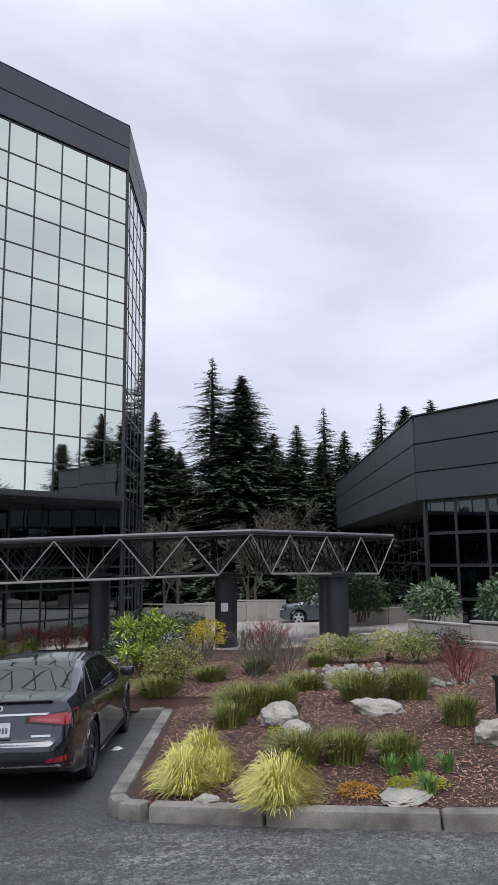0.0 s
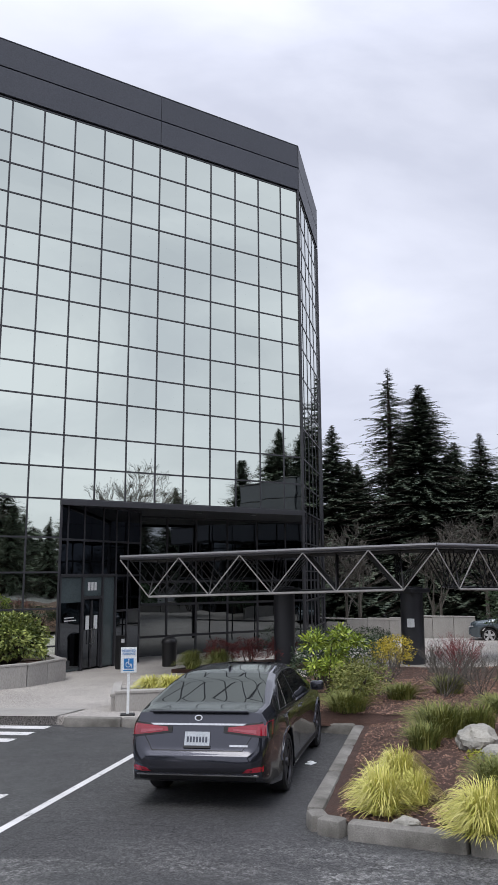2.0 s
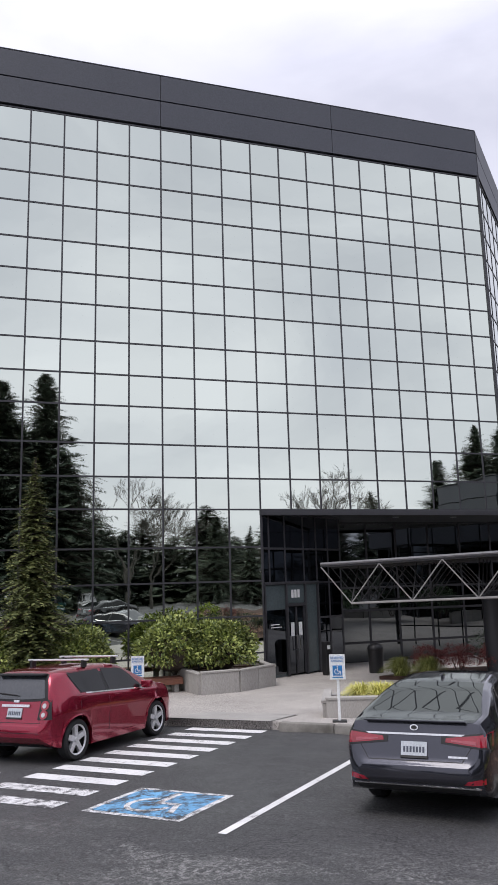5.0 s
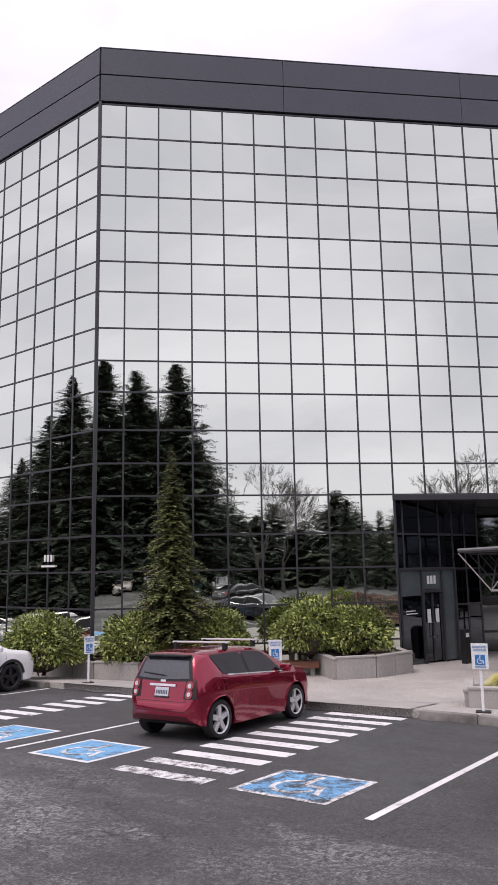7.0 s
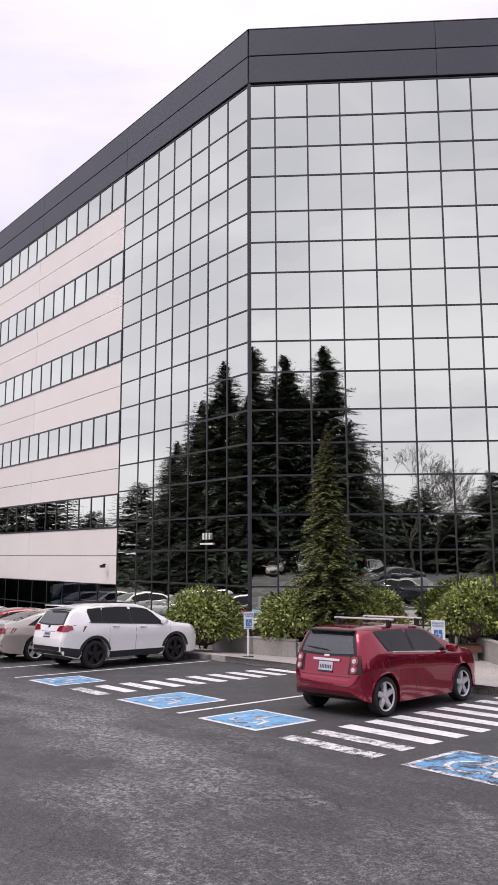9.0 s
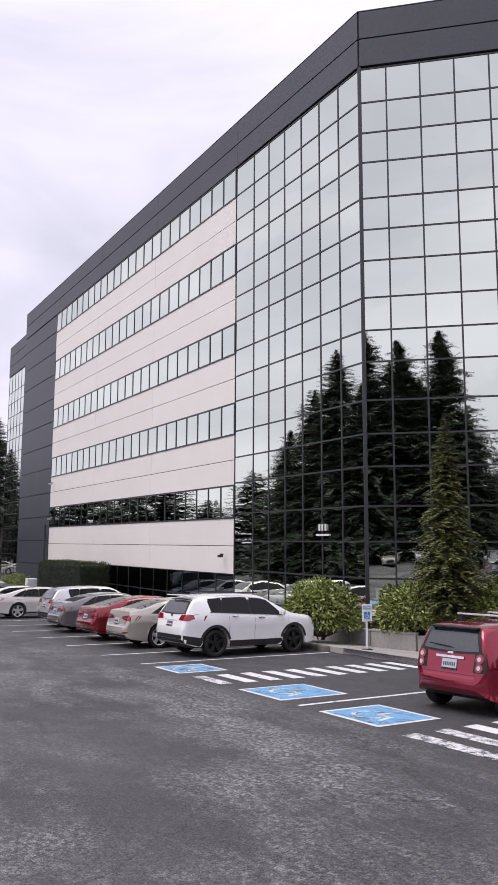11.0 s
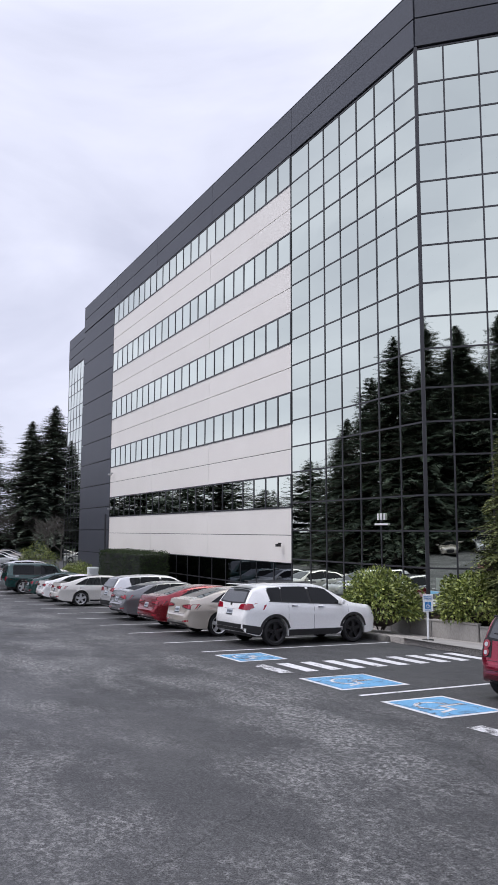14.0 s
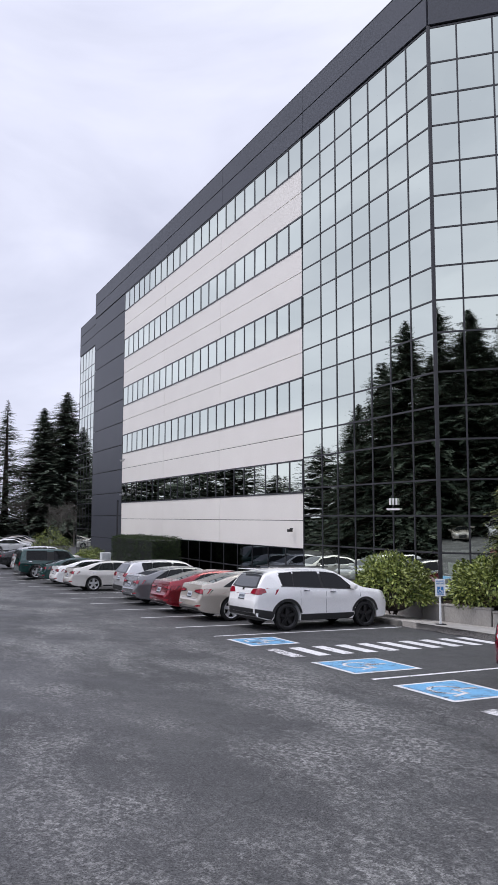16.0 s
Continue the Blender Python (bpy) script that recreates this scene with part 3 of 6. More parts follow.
raised("pavement", [(-2.95, 1.0), (-2.95, -14.0), (-3.2, -15.6), (-3.2, -18.0), (1.5, -18.0), (3.5, -22.5), (9.5, -30.5), (30, -40), (45, -30), (25, -6), (6, 6)], KH, M_AGG,
       "pale exposed-aggregate concrete plaza before the entrance", "pavement")


def kerb_run(pts_ab, w=0.16, h=KH + 0.012, seg=1.9):
    """Kerb stones laid end to end with open joints along a stall-axis polyline."""
    k = thing("kerb", Matrix(), "weathered grey concrete kerb stones with open joints", "kerb", kind="structure")
    for (a0, b0), (a1, b1) in zip(pts_ab, pts_ab[1:]):
        p, q = Vector(lot(a0, b0)), Vector(lot(a1, b1))
        n = max(1, round((q - p).length / seg))
        d = (q - p) / n
        yaw = math.degrees(math.atan2(d.y, d.x))
        for i in range(n):
            c = p + d * (i + 0.5)
            bm = bmesh.new()
            box(bm, 0, 0, h / 2 - 0.15, d.length - 0.012, w, h + 0.3, bevel=0.045)
            for v in bm.verts:
                v.co += Vector(noise.noise_vector(Vector((c.x + v.co.x * 3, c.y + v.co.y * 3, v.co.z * 3)))) * 0.008
            zc = ground_z(c.x, c.y)
            up = math.degrees(math.atan2(ground_z(*(c + d / 2)) - ground_z(*(c - d / 2)), d.length))
            part("kerb_stone", bm, M_KERB, k, m=pose(c.x, c.y, zc) @ pose(0, 0, 0, 0, 0, yaw) @ pose(0, 0, 0, 0, -up, 0), smooth=True)


kerb_run([(-3.03, 30.0), (-3.03, -1.6)], 0.16)
kerb_run([(-3.03, -6.5), (-3.03, -10.2)], 0.16, h=0.05)
kerb_run([(-3.03, -13.2), (-3.05, -14.4), (-3.3, -15.6), (-3.3, -18.1), (-3.55, -18.85)], 0.17)
kerb_run([(-3.6, -18.92), (-8.72, -18.86)], 0.19)
kerb_run([(-8.76, -18.86), (-9.02, -18.96), (-9.14, -19.22)], 0.20)
kerb_run([(-9.16, -19.26), (-9.45, -20.4), (-9.80, -22.0), (-10.1, -24.0), (-10.6, -34.0)], 0.20)

# ramp panels of plain concrete at the dropped kerbs
flat_quad("kerb_ramp", [(-3.08, -10.4), (-3.08, -13.0), (-1.2, -12.8), (-1.2, -10.6)], M_CONC, "plain concrete kerb ramp", KH + 0.022)
flat_quad("kerb_ramp", [(-3.08, -2.2), (-3.08, -6.3), (-1.4, -6.0), (-1.4, -2.5)], M_CONC, "plain concrete kerb ramp", KH + 0.022)

# ---- accessible parking signs ----
def parking_sign(a, b, dz, yaw):
    x, y = lot(a, b)
    t = thing("parking_sign", stand(x, y, yaw, dz), "blue and white reserved accessible parking sign on a white post", "sign", "accessible parking signs")
    part("post", boxes((0, 0, 0.43, 0.055, 0.045, 0.86), bevel=0.006), M_SIGNW, t)
    bm = boxes((0, 0, 0.02, 0.3, 0.2, 0.04), bevel=0.012)
    part("foot", bm, M_BLACK, t)
    bm = boxes((0, -0.035, 1.1 + 0.24, 0.33, 0.012, 0.5), bevel=0.005)
    plate = part("plate", bm, M_SIGNW, t)
    part("symbol_panel", boxes((0, -0.044, 1.27, 0.2, 0.004, 0.2)), M_SIGNB, plate)
    bm = bmesh.new()
    for k in range(12):
        t0, t1 = radians(100 + 22 * k), radians(100 + 22 * (k + 1))
        bm.faces.new([bm.verts.new((-0.01 + r * math.cos(q), -0.049, 1.25 + r * math.sin(q))) for r, q in ((0.042, t0), (0.056, t0), (0.056, t1), (0.042, t1))])
    box(bm, 0.0, -0.048, 1.345, 0.024, 0.003, 0.024)
    box(bm, 0.0, -0.048, 1.29, 0.016, 0.003, 0.075)
    box(bm, 0.03, -0.048, 1.26, 0.06, 0.003, 0.014)
    box(bm, 0.062, -0.048, 1.225, 0.014, 0.003, 0.07)
    part("symbol", bm, M_WHITELET, plate)
    text_part("lettering", "RESERVED\nPARKING", 0.062, M_SIGNB, plate, pose(0, -0.043, 1.49, 90))
    plate.matrix_basis = Matrix.Translation((0, 0, -0.25))
    part("small_print", boxes((0, -0.043, 1.135, 0.22, 0.003, 0.02)), M_SIGNB, plate)
    t.scale = (0.95, 0.95, 0.97)
    return t


parking_sign(-2.66, -14.34, KH, -25)
parking_sign(-2.2, -9.12, KH, -12)
parking_sign(-2.6, -2.85, KH, 28)

# ---- planters, bench, bin ----
def wall_run(name, pts, h, w, label, base=KH):
    """A low cast-concrete planter wall along plan points, with board-mark joints."""
    t = thing(name, Matrix(), label, "planter")
    for p, q in zip(pts, pts[1:]):
        p, q = Vector(p), Vector(q)
        d = q - p
        n = max(1, round(d.length / 1.2))
        yaw = math.degrees(math.atan2(d.y, d.x))
        for i in range(n):
            c = p + d * ((i + 0.5) / n)
            part("wall_panel", boxes((0, 0, (h - 0.3) / 2 + base, d.length / n - 0.012, w, h + 0.3), bevel=0.015), M_CONC, t, m=pose(c.x, c.y, ground_z(c.x, c.y), 0, 0, yaw))
        part("coping", boxes((0, 0, h + base + 0.03, d.length + 0.02, w + 0.04, 0.06), bevel=0.012), M_CONC, t, m=pose(*((p + q) / 2), ground_z(*((p + q) / 2)), 0, 0, yaw))
    return t


wall_run("planter_wall", [(7.35, -0.25), (7.55, -3.3), (8.8, -3.15), (10.3, -2.1), (10.4, -0.25)], 0.62, 0.18, "curved weathered concrete planter wall by the entrance")
wall_run("planter_wall", [(-2.9, 1.6), (-1.2, 0.1), (0.2, -1.5), (1.6, -2.25), (4.8, -2.0), (5.2, -0.3)], 0.5, 0.18, "long low weathered concrete planter wall at the building corner")
wall_run("planter_wall", [(10.6, -8.9), (9.2, -9.25), (8.47, -10.85), (10.35, -11.6), (11.3, -9.8), (10.6, -8.9)], 0.38, 0.16, "small angular concrete planter on the plaza")
M_SOIL = surf("bark_mulch_soil", (0.085, 0.045, 0.033), (0.045, 0.026, 0.02), 3, 45, 0.95, bump=1.0, bump_dist=0.03)
for nm, pts, h in [("planting_soil", [(7.4, -0.2), (7.6, -3.2), (8.8, -3.05), (10.25, -2.05), (10.35, -0.2)], 0.66), ("planting_soil", [(-2.9, 2.2), (-1.1, 0.2), (0.25, -1.4), (1.6, -2.15), (4.75, -1.9), (5.15, -0.2), (0, -0.1)], 0.55),
                   ("planting_soil", [(10.55, -8.97), (9.25, -9.3), (8.56, -10.8), (10.3, -11.5), (11.2, -9.8)], 0.46)]:
    bm = prism(bmesh.new(), pts, lambda x, y: ground_z(x, y), lambda x, y: ground_z(x, y) + h)
    solid(nm, bm, M_SOIL, Matrix(), "dark bark-mulched planting soil in a planter", "soil", kind="structure")

bench = thing("bench", stand(6.2, -1.7, 0, KH), "low red-brown timber bench between concrete planters", "bench")
for i in range(4):
    part("seat_slat", boxes((0, -0.21 + 0.14 * i, 0.43, 2.2, 0.12, 0.06), bevel=0.01), M_BENCH, bench)
part("front_board", boxes((0, -0.3, 0.33, 2.2, 0.04, 0.16), bevel=0.01), M_BENCH, bench)
for x in (-0.9, 0.9):
    part("leg", boxes((x, 0, 0.2, 0.14, 0.45, 0.4), bevel=0.01), M_CONC, bench)

bin_ob = thing("litter_bin", stand(15.0, -0.2, 0, KH), "round black litter bin with a domed lid on the plaza", "bin")
bm = bmesh.new()
bmesh.ops.create_cone(bm, cap_ends=True, segments=24, radius1=0.26, radius2=0.29, depth=0.85, matrix=Matrix.Translation((0, 0, 0.43)))
part("body", bm, M_BLACK, bin_ob, smooth=True)
bm = bmesh.new()
bmesh.ops.create_uvsphere(bm, u_segments=24, v_segments=12, radius=0.30, matrix=Matrix.Translation((0, 0, 0.87)) @ Matrix.Diagonal((1, 1, 0.7, 1)))
part("lid", bm, M_BLACK, bin_ob, smooth=True)
post = thing("card_reader_post", stand(13.2, 0.2, 30, KH), "dark intercom post with a pale panel by the entrance", "post")
part("body", boxes((0, 0, 0.6, 0.3, 0.22, 1.2), bevel=0.02), M_BLACK, post)
part("panel", boxes((0, -0.115, 1.0, 0.18, 0.01, 0.14)), M_SIGNW, post)

# the truss steel again, with the shade under the roof put into its colour
M_TRUSSSHADE = surf("shaded_truss_steel", (0.035, 0.035, 0.037), (0.028, 0.028, 0.03), 2, 40, 0.5, 0.1, 0.08)
# ---- entrance canopy: a space-truss bridge on round columns ----
canopy = thing("entrance_canopy", Matrix(), "flat canopy on a pale steel space truss and dark round columns", "canopy")
TIP, BEND, END = Vector((11.7, -3.2, 3.76)), Vector((18.7, -10.35, 4.03)), Vector((24.3, -11.75, 3.92))
back = Vector((R2, R2, 0)) * 3.6
back2 = Vector((0.62, 0.78, 0)) * 3.6


def truss_bay_run(p, q, bp, bq, n, lead):
    """One straight wing: roof slab, top and bottom chords and diagonals."""
    down = Vector((0, 0, -1.2))
    d = (q - p) / n
    db = (bq - bp) / n
    inset = 0.18
    bm = bmesh.new()
    lo = [p, q, q + bq, p + bp]
    v0 = [bm.verts.new(v) for v in lo]
    v1 = [bm.verts.new(v + Vector((0, 0, 0.13))) for v in lo]
    for i in range(4):
        bm.faces.new((v0[i], v0[(i + 1) % 4], v1[(i + 1) % 4], v1[i]))
    bm.faces.new(v1)
    bm.faces.new(v0[::-1])
    bmesh.ops.recalc_face_normals(bm, faces=bm.faces)
    part("roof", bm, M_COLUMN, canopy, "dark metal canopy roof")
    bm = bmesh.new()
    tube(bm, p + Vector((0, 0, 0.09)), q + Vector((0, 0, 0.09)), 0.055, 8)
    part("edge_beam", bm, M_ROOFDK, canopy)

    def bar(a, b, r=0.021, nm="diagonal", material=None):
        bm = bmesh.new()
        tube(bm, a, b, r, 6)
        part(nm, bm, material or M_TRUSSSHADE, canopy, smooth=True)
    for row in range(5):
        f = row / 4
        for f0, nm, dn in ((f, "top_chord", Vector((0, 0, -0.02))),):
            if row:
                bar(p + bp * f + dn, q + bq * f + dn, 0.03, nm)
    # front row keeps the pale steel; rows behind take the shade-coloured copy
    for row in range(5):
        f = row / 4
        a = p + bp * f + d * 0.5 * lead + down
        b = q + bq * f - d * 0.5 + down
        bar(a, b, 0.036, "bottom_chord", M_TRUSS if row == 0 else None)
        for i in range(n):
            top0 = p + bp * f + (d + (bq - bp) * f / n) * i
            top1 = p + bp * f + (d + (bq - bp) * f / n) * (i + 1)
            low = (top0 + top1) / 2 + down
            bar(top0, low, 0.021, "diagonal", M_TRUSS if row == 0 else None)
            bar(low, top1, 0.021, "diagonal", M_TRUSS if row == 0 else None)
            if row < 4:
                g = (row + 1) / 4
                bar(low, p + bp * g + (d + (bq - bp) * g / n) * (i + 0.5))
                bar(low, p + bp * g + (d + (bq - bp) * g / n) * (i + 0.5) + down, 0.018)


truss_bay_run(TIP, BEND, back, back2, 5, 1)
truss_bay_run(BEND, END, back2, back2, 4, 1)
for x, y, r in [(17.2, -4.6, 0.36), (19.6, -8.3, 0.36), (22.05, -11.0, 0.36), (22.2, -10.55, 0.36)]:
    col = part("column", tube(bmesh.new(), (x, y, ground_z(x, y) - 0.2), (x, y, 2.85), r, 32), M_COLUMN, canopy, smooth=True)
    part("capital", boxes((x, y, 2.74, 0.85, 0.85, 0.14), bevel=0.02), M_COLUMN, canopy)
part("column_plate", boxes((19.22, -8.62, 1.75, 0.16, 0.16, 0.26)), M_SIGNW, canopy, "small white notice on the column")

# ---- second building ----
hall = thing("low_office_building", Matrix(), "low charcoal-panelled office building with dark glass below a deep overhang", "building")
HC, HU, HR, HX = (28.6, -10.2), (48.6, 9.2), (27.9, -15.4), (40.0, -27.5)
def fascia_run(p, q, z0, z1, courses, step, lean):
    m = axis_frame(p, q)
    n = math.hypot(q[0] - p[0], q[1] - p[1])
    h = (z1 - z0) / courses
    k = max(1, round(n / step))
    for c in range(courses):
        for i in range(k):
            part("fascia_panel", boxes((n * (i + 0.5) / k, 0.0, z0 + h * (c + 0.5), n / k - 0.03, 0.25, h - 0.05), bevel=0.008), M_FASCIA, hall, m=m)
    part("fascia_backing", boxes((n / 2, 0.15, (z0 + z1) / 2, n, 0.2, z1 - z0)), M_BACK, hall, m=m)
    part("coping", boxes((n / 2, 0.0, z1 + 0.03, n + 0.1, 0.36, 0.06), bevel=0.01), M_MULLION, hall, m=m)


fascia_run(HU, HC, 5.5, 8.95, 3, 10, 0)
fascia_run(HC, HR, 5.5, 8.95, 3, 9, 0)
fascia_run(HR, HX, 5.5, 8.95, 3, 9, 0)
bm = prism(bmesh.new(), [(28.9, -10.1), (48.4, 8.9), (60, -5), (60, -28), (40.1, -27.2), (28.2, -15.3)], 5.45, 8.9)
part("upper_core", bm, M_BACK, hall)
bm = prism(bmesh.new(), [(29.3, -10.8), (31.8, -9.9), (46.2, 4.0), (60, -5), (60, -28), (42, -27), (28.6, -15.5)], -0.3, 5.45)
part("lower_core", bm, M_BACK, hall)
hw = part("glass_wall", boxes((0, 0, 0, 0.02, 0.02, 0.02)), M_BACK, hall, m=Matrix.Translation((31, -12.5, 1)))
hw.matrix_basis = Matrix()
m1 = axis_frame((46.0, 4.1), (31.6, -9.9))
glaze(hw, m1, [20.1 - 1.675 * k for k in range(12, -1, -1)], [5.45, 4.2, 2.95, 1.7, 0.2], pane_mesh=DARK_PANE_MESH, bar=0.12)
glaze(hw, axis_frame((31.6, -9.9), (28.70, -10.44)), [0, 1.47, 2.94], [5.45, 4.2, 2.95, 1.7, 0.2], pane_mesh=DARK_PANE_MESH, bar=0.12)
m2 = axis_frame((28.68, -10.48), (28.05, -15.4))
glaze(hw, m2, [1.4 * k for k in range(4)], [5.45, 4.2, 2.95, 1.7, 0.2], pane_mesh=DARK_PANE_MESH, bar=0.12)
part("corner_post", boxes((28.66, -10.42, 2.8, 0.13, 0.13, 5.6), bevel=0.02), M_MULLION, hall)
part("lit_window", boxes((31.3, -10.15, 2.75, 0.5, 0.03, 0.6)), M_LIGHTGLASS, hall, "dim blind behind glass")
wall_run("planter_wall", [(22.0, -19.5), (22.3, -15.6), (22.9, -13.2), (25.5, -12.2), (28.2, -12.0)], 0.62, 0.2, "pale angular concrete planter wall before the low building")
wall_run("planter_wall", [(28.6, -6.4), (30.2, -7.4), (32.0, -8.0)], 0.62, 0.2, "low concrete planter wall under the overhang")
wall_run("garden_wall", [(20.8, -20.0), (20.6, -13.0), (19.6, -11.6)], 0.28, 0.25, "low concrete edging wall of the garden bed")
wall_run("retaining_wall", [(26.8, 7.0), (29.6, 2.0), (31.5, -0.4)], 1.15, 0.25, "grey board-marked concrete retaining wall beyond the canopy", base=0.0)
wall_run("retaining_wall", [(24.2, 12.0), (26.8, 7.0)], 1.15, 0.25, "grey board-marked concrete retaining wall beyond the canopy", base=0.0)

# ---- lettering ----
for x in (1.62, 1.8, 1.98):
    part("number_bar", boxes((x, -0.002, 2.86, 0.13, 0.01, 0.30)), M_WHITELET, door_wall, "white vinyl number over the door")
for z, w in ((2.02, 0.5), (1.92, 0.62)):
    part("lettering_bar", boxes((0.42 + w / 2 - 0.1, -0.02, z - 0.25, w, 0.004, 0.035)), M_WHITELET, door_wall)
for d, z, w, h in ((-0.19, 3.90, 0.10, 0.24), (0.0, 3.90, 0.10, 0.24), (0.19, 3.90, 0.10, 0.24), (0.0, 3.62, 0.80, 0.07)):
    part("address_bar", boxes((LEN_L - 2.45 + d, -0.05, z, w, 0.006, h)), M_WHITELET, left_wall, "white vinyl address on dark glass")
# wall lights and downpipe on the long side
for x, z in ((X0 + 1.0, 5.0), (X0 + 0.9, 7.6)):
    bm = boxes((x, -0.32, z, 0.22, 0.3, 0.12), (x, -0.2, z + 0.1, 0.1, 0.2, 0.1), bevel=0.02)
    part("wall_light", bm, M_STEEL, left_wall, "grey wall-mounted floodlight")
part("downpipe", tube(bmesh.new(), (X0 - 0.25, -0.25, -0.4), (X0 - 0.25, -0.25, 4.6), 0.07, 10), M_MULLION, left_wall)
part("wall_light", boxes((X1 - 0.75, -0.28, 2.72, 0.18, 0.2, 0.12), (X1 - 0.75, -0.2, 2.8, 0.06, 0.16, 0.06), bevel=0.015), M_BLACK, left_wall, "small black wall light")

paper = lot(-5.95, -18.42)
solid("paper_scrap", boxes((0, 0, 0.012, 0.16, 0.1, 0.012), (0.04, 0.03, 0.022, 0.09, 0.06, 0.012), bevel=0.004), M_SIGNW, stand(*paper, 20, 0.0), "crumpled white paper scrap on the asphalt", "litter")

bollard = thing("bollard_light", stand(12.35, -21.25, 0, 0.3), "short black bollard light in the garden bed", "light")
part("post", tube(bmesh.new(), (0, 0, -0.2), (0, 0, 0.5), 0.045, 12), M_BLACK, bollard, smooth=True)
part("cap", tube(bmesh.new(), (0, 0, 0.5), (0, 0, 0.56), 0.075, 16), M_BLACK, bollard, smooth=True)

# ---- cars ----
from mathutils.bvhtree import BVHTree


def car_paint(name, base, metal=0.35):
    m = surf(name, base, tuple(c * 0.93 for c in base), 0.8, 400, 0.24, metal, 0.0, coat=1.0)
    m.node_tree.nodes["Principled BSDF"].inputs["Coat IOR"].default_value = 1.5
    return m


M_TYRE = surf("tyre_rubber", (0.016, 0.016, 0.017), None, 3, 60, 0.8, bump=0.2)
M_RIM = surf("alloy_rim", (0.66, 0.66, 0.67), (0.58, 0.58, 0.59), 3, 60, 0.36, 0.35, 0.0)
M_RIMBLK = surf("black_rim", (0.02, 0.02, 0.022), None, 3, 60, 0.35, 0.3, 0.0)
M_RIMDARK = surf("dark_alloy_rim", (0.10, 0.10, 0.11), None, 3, 60, 0.3, 0.7, 0.0)
M_CARGLASS = surf("tinted_car_glass", (0.008, 0.009, 0.010), None, 1, 20, 0.02, 0.0, 0.0)
M_CARGLASS.node_tree.nodes["Principled BSDF"].inputs["IOR"].default_value = 1.36
M_LAMP = surf("red_lamp_lens", (0.33, 0.010, 0.028), (0.22, 0.006, 0.016), 6, 60, 0.12, 0.0, 0.0, coat=1.0)
M_LAMPPINK = surf("pale_red_lamp_lens", (0.40, 0.07, 0.09), (0.30, 0.04, 0.06), 6, 60, 0.12, 0.0, 0.0, coat=1.0)
M_LAMPCLEAR = surf("clear_lamp_lens", (0.62, 0.60, 0.60), (0.45, 0.44, 0.44), 6, 60, 0.1, 0.4, 0.0, coat=1.0)
M_CHROME = surf("chrome", (0.80, 0.80, 0.80), None, 3, 60, 0.08, 1.0, 0.0)
M_PLATE = surf("licence_plate", (0.50, 0.53, 0.56), (0.42, 0.46, 0.50), 8, 60, 0.4, bump=0.02)
M_SCREEN = surf("raked_car_screen", (0.010, 0.012, 0.013), None, 1, 20, 0.015, 0.0, 0.0)
M_SCREEN.node_tree.nodes["Principled BSDF"].inputs["IOR"].default_value = 2.1
M_REARGLASS = surf("grey_tailgate_glass", (0.05, 0.055, 0.06), None, 1, 20, 0.03, 0.0, 0.0)
M_REARGLASS.node_tree.nodes["Principled BSDF"].inputs["IOR"].default_value = 1.9
M_PLATEINK = surf("plate_ink", (0.06, 0.07, 0.10), None, 8, 60, 0.5, bump=0)
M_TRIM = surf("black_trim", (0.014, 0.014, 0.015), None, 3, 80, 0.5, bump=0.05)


def smooth_interp(table, xs):
    """Piecewise-linear table softened by a short moving mean."""
    px, pz = np.array([p[0] for p in table]), np.array([p[1] for p in table])
    acc = 0
    offs = (-0.045, -0.02, 0.0, 0.02, 0.045)
    for o in offs:
        acc = acc + np.interp(xs + o, px, pz)
    return acc / len(offs)


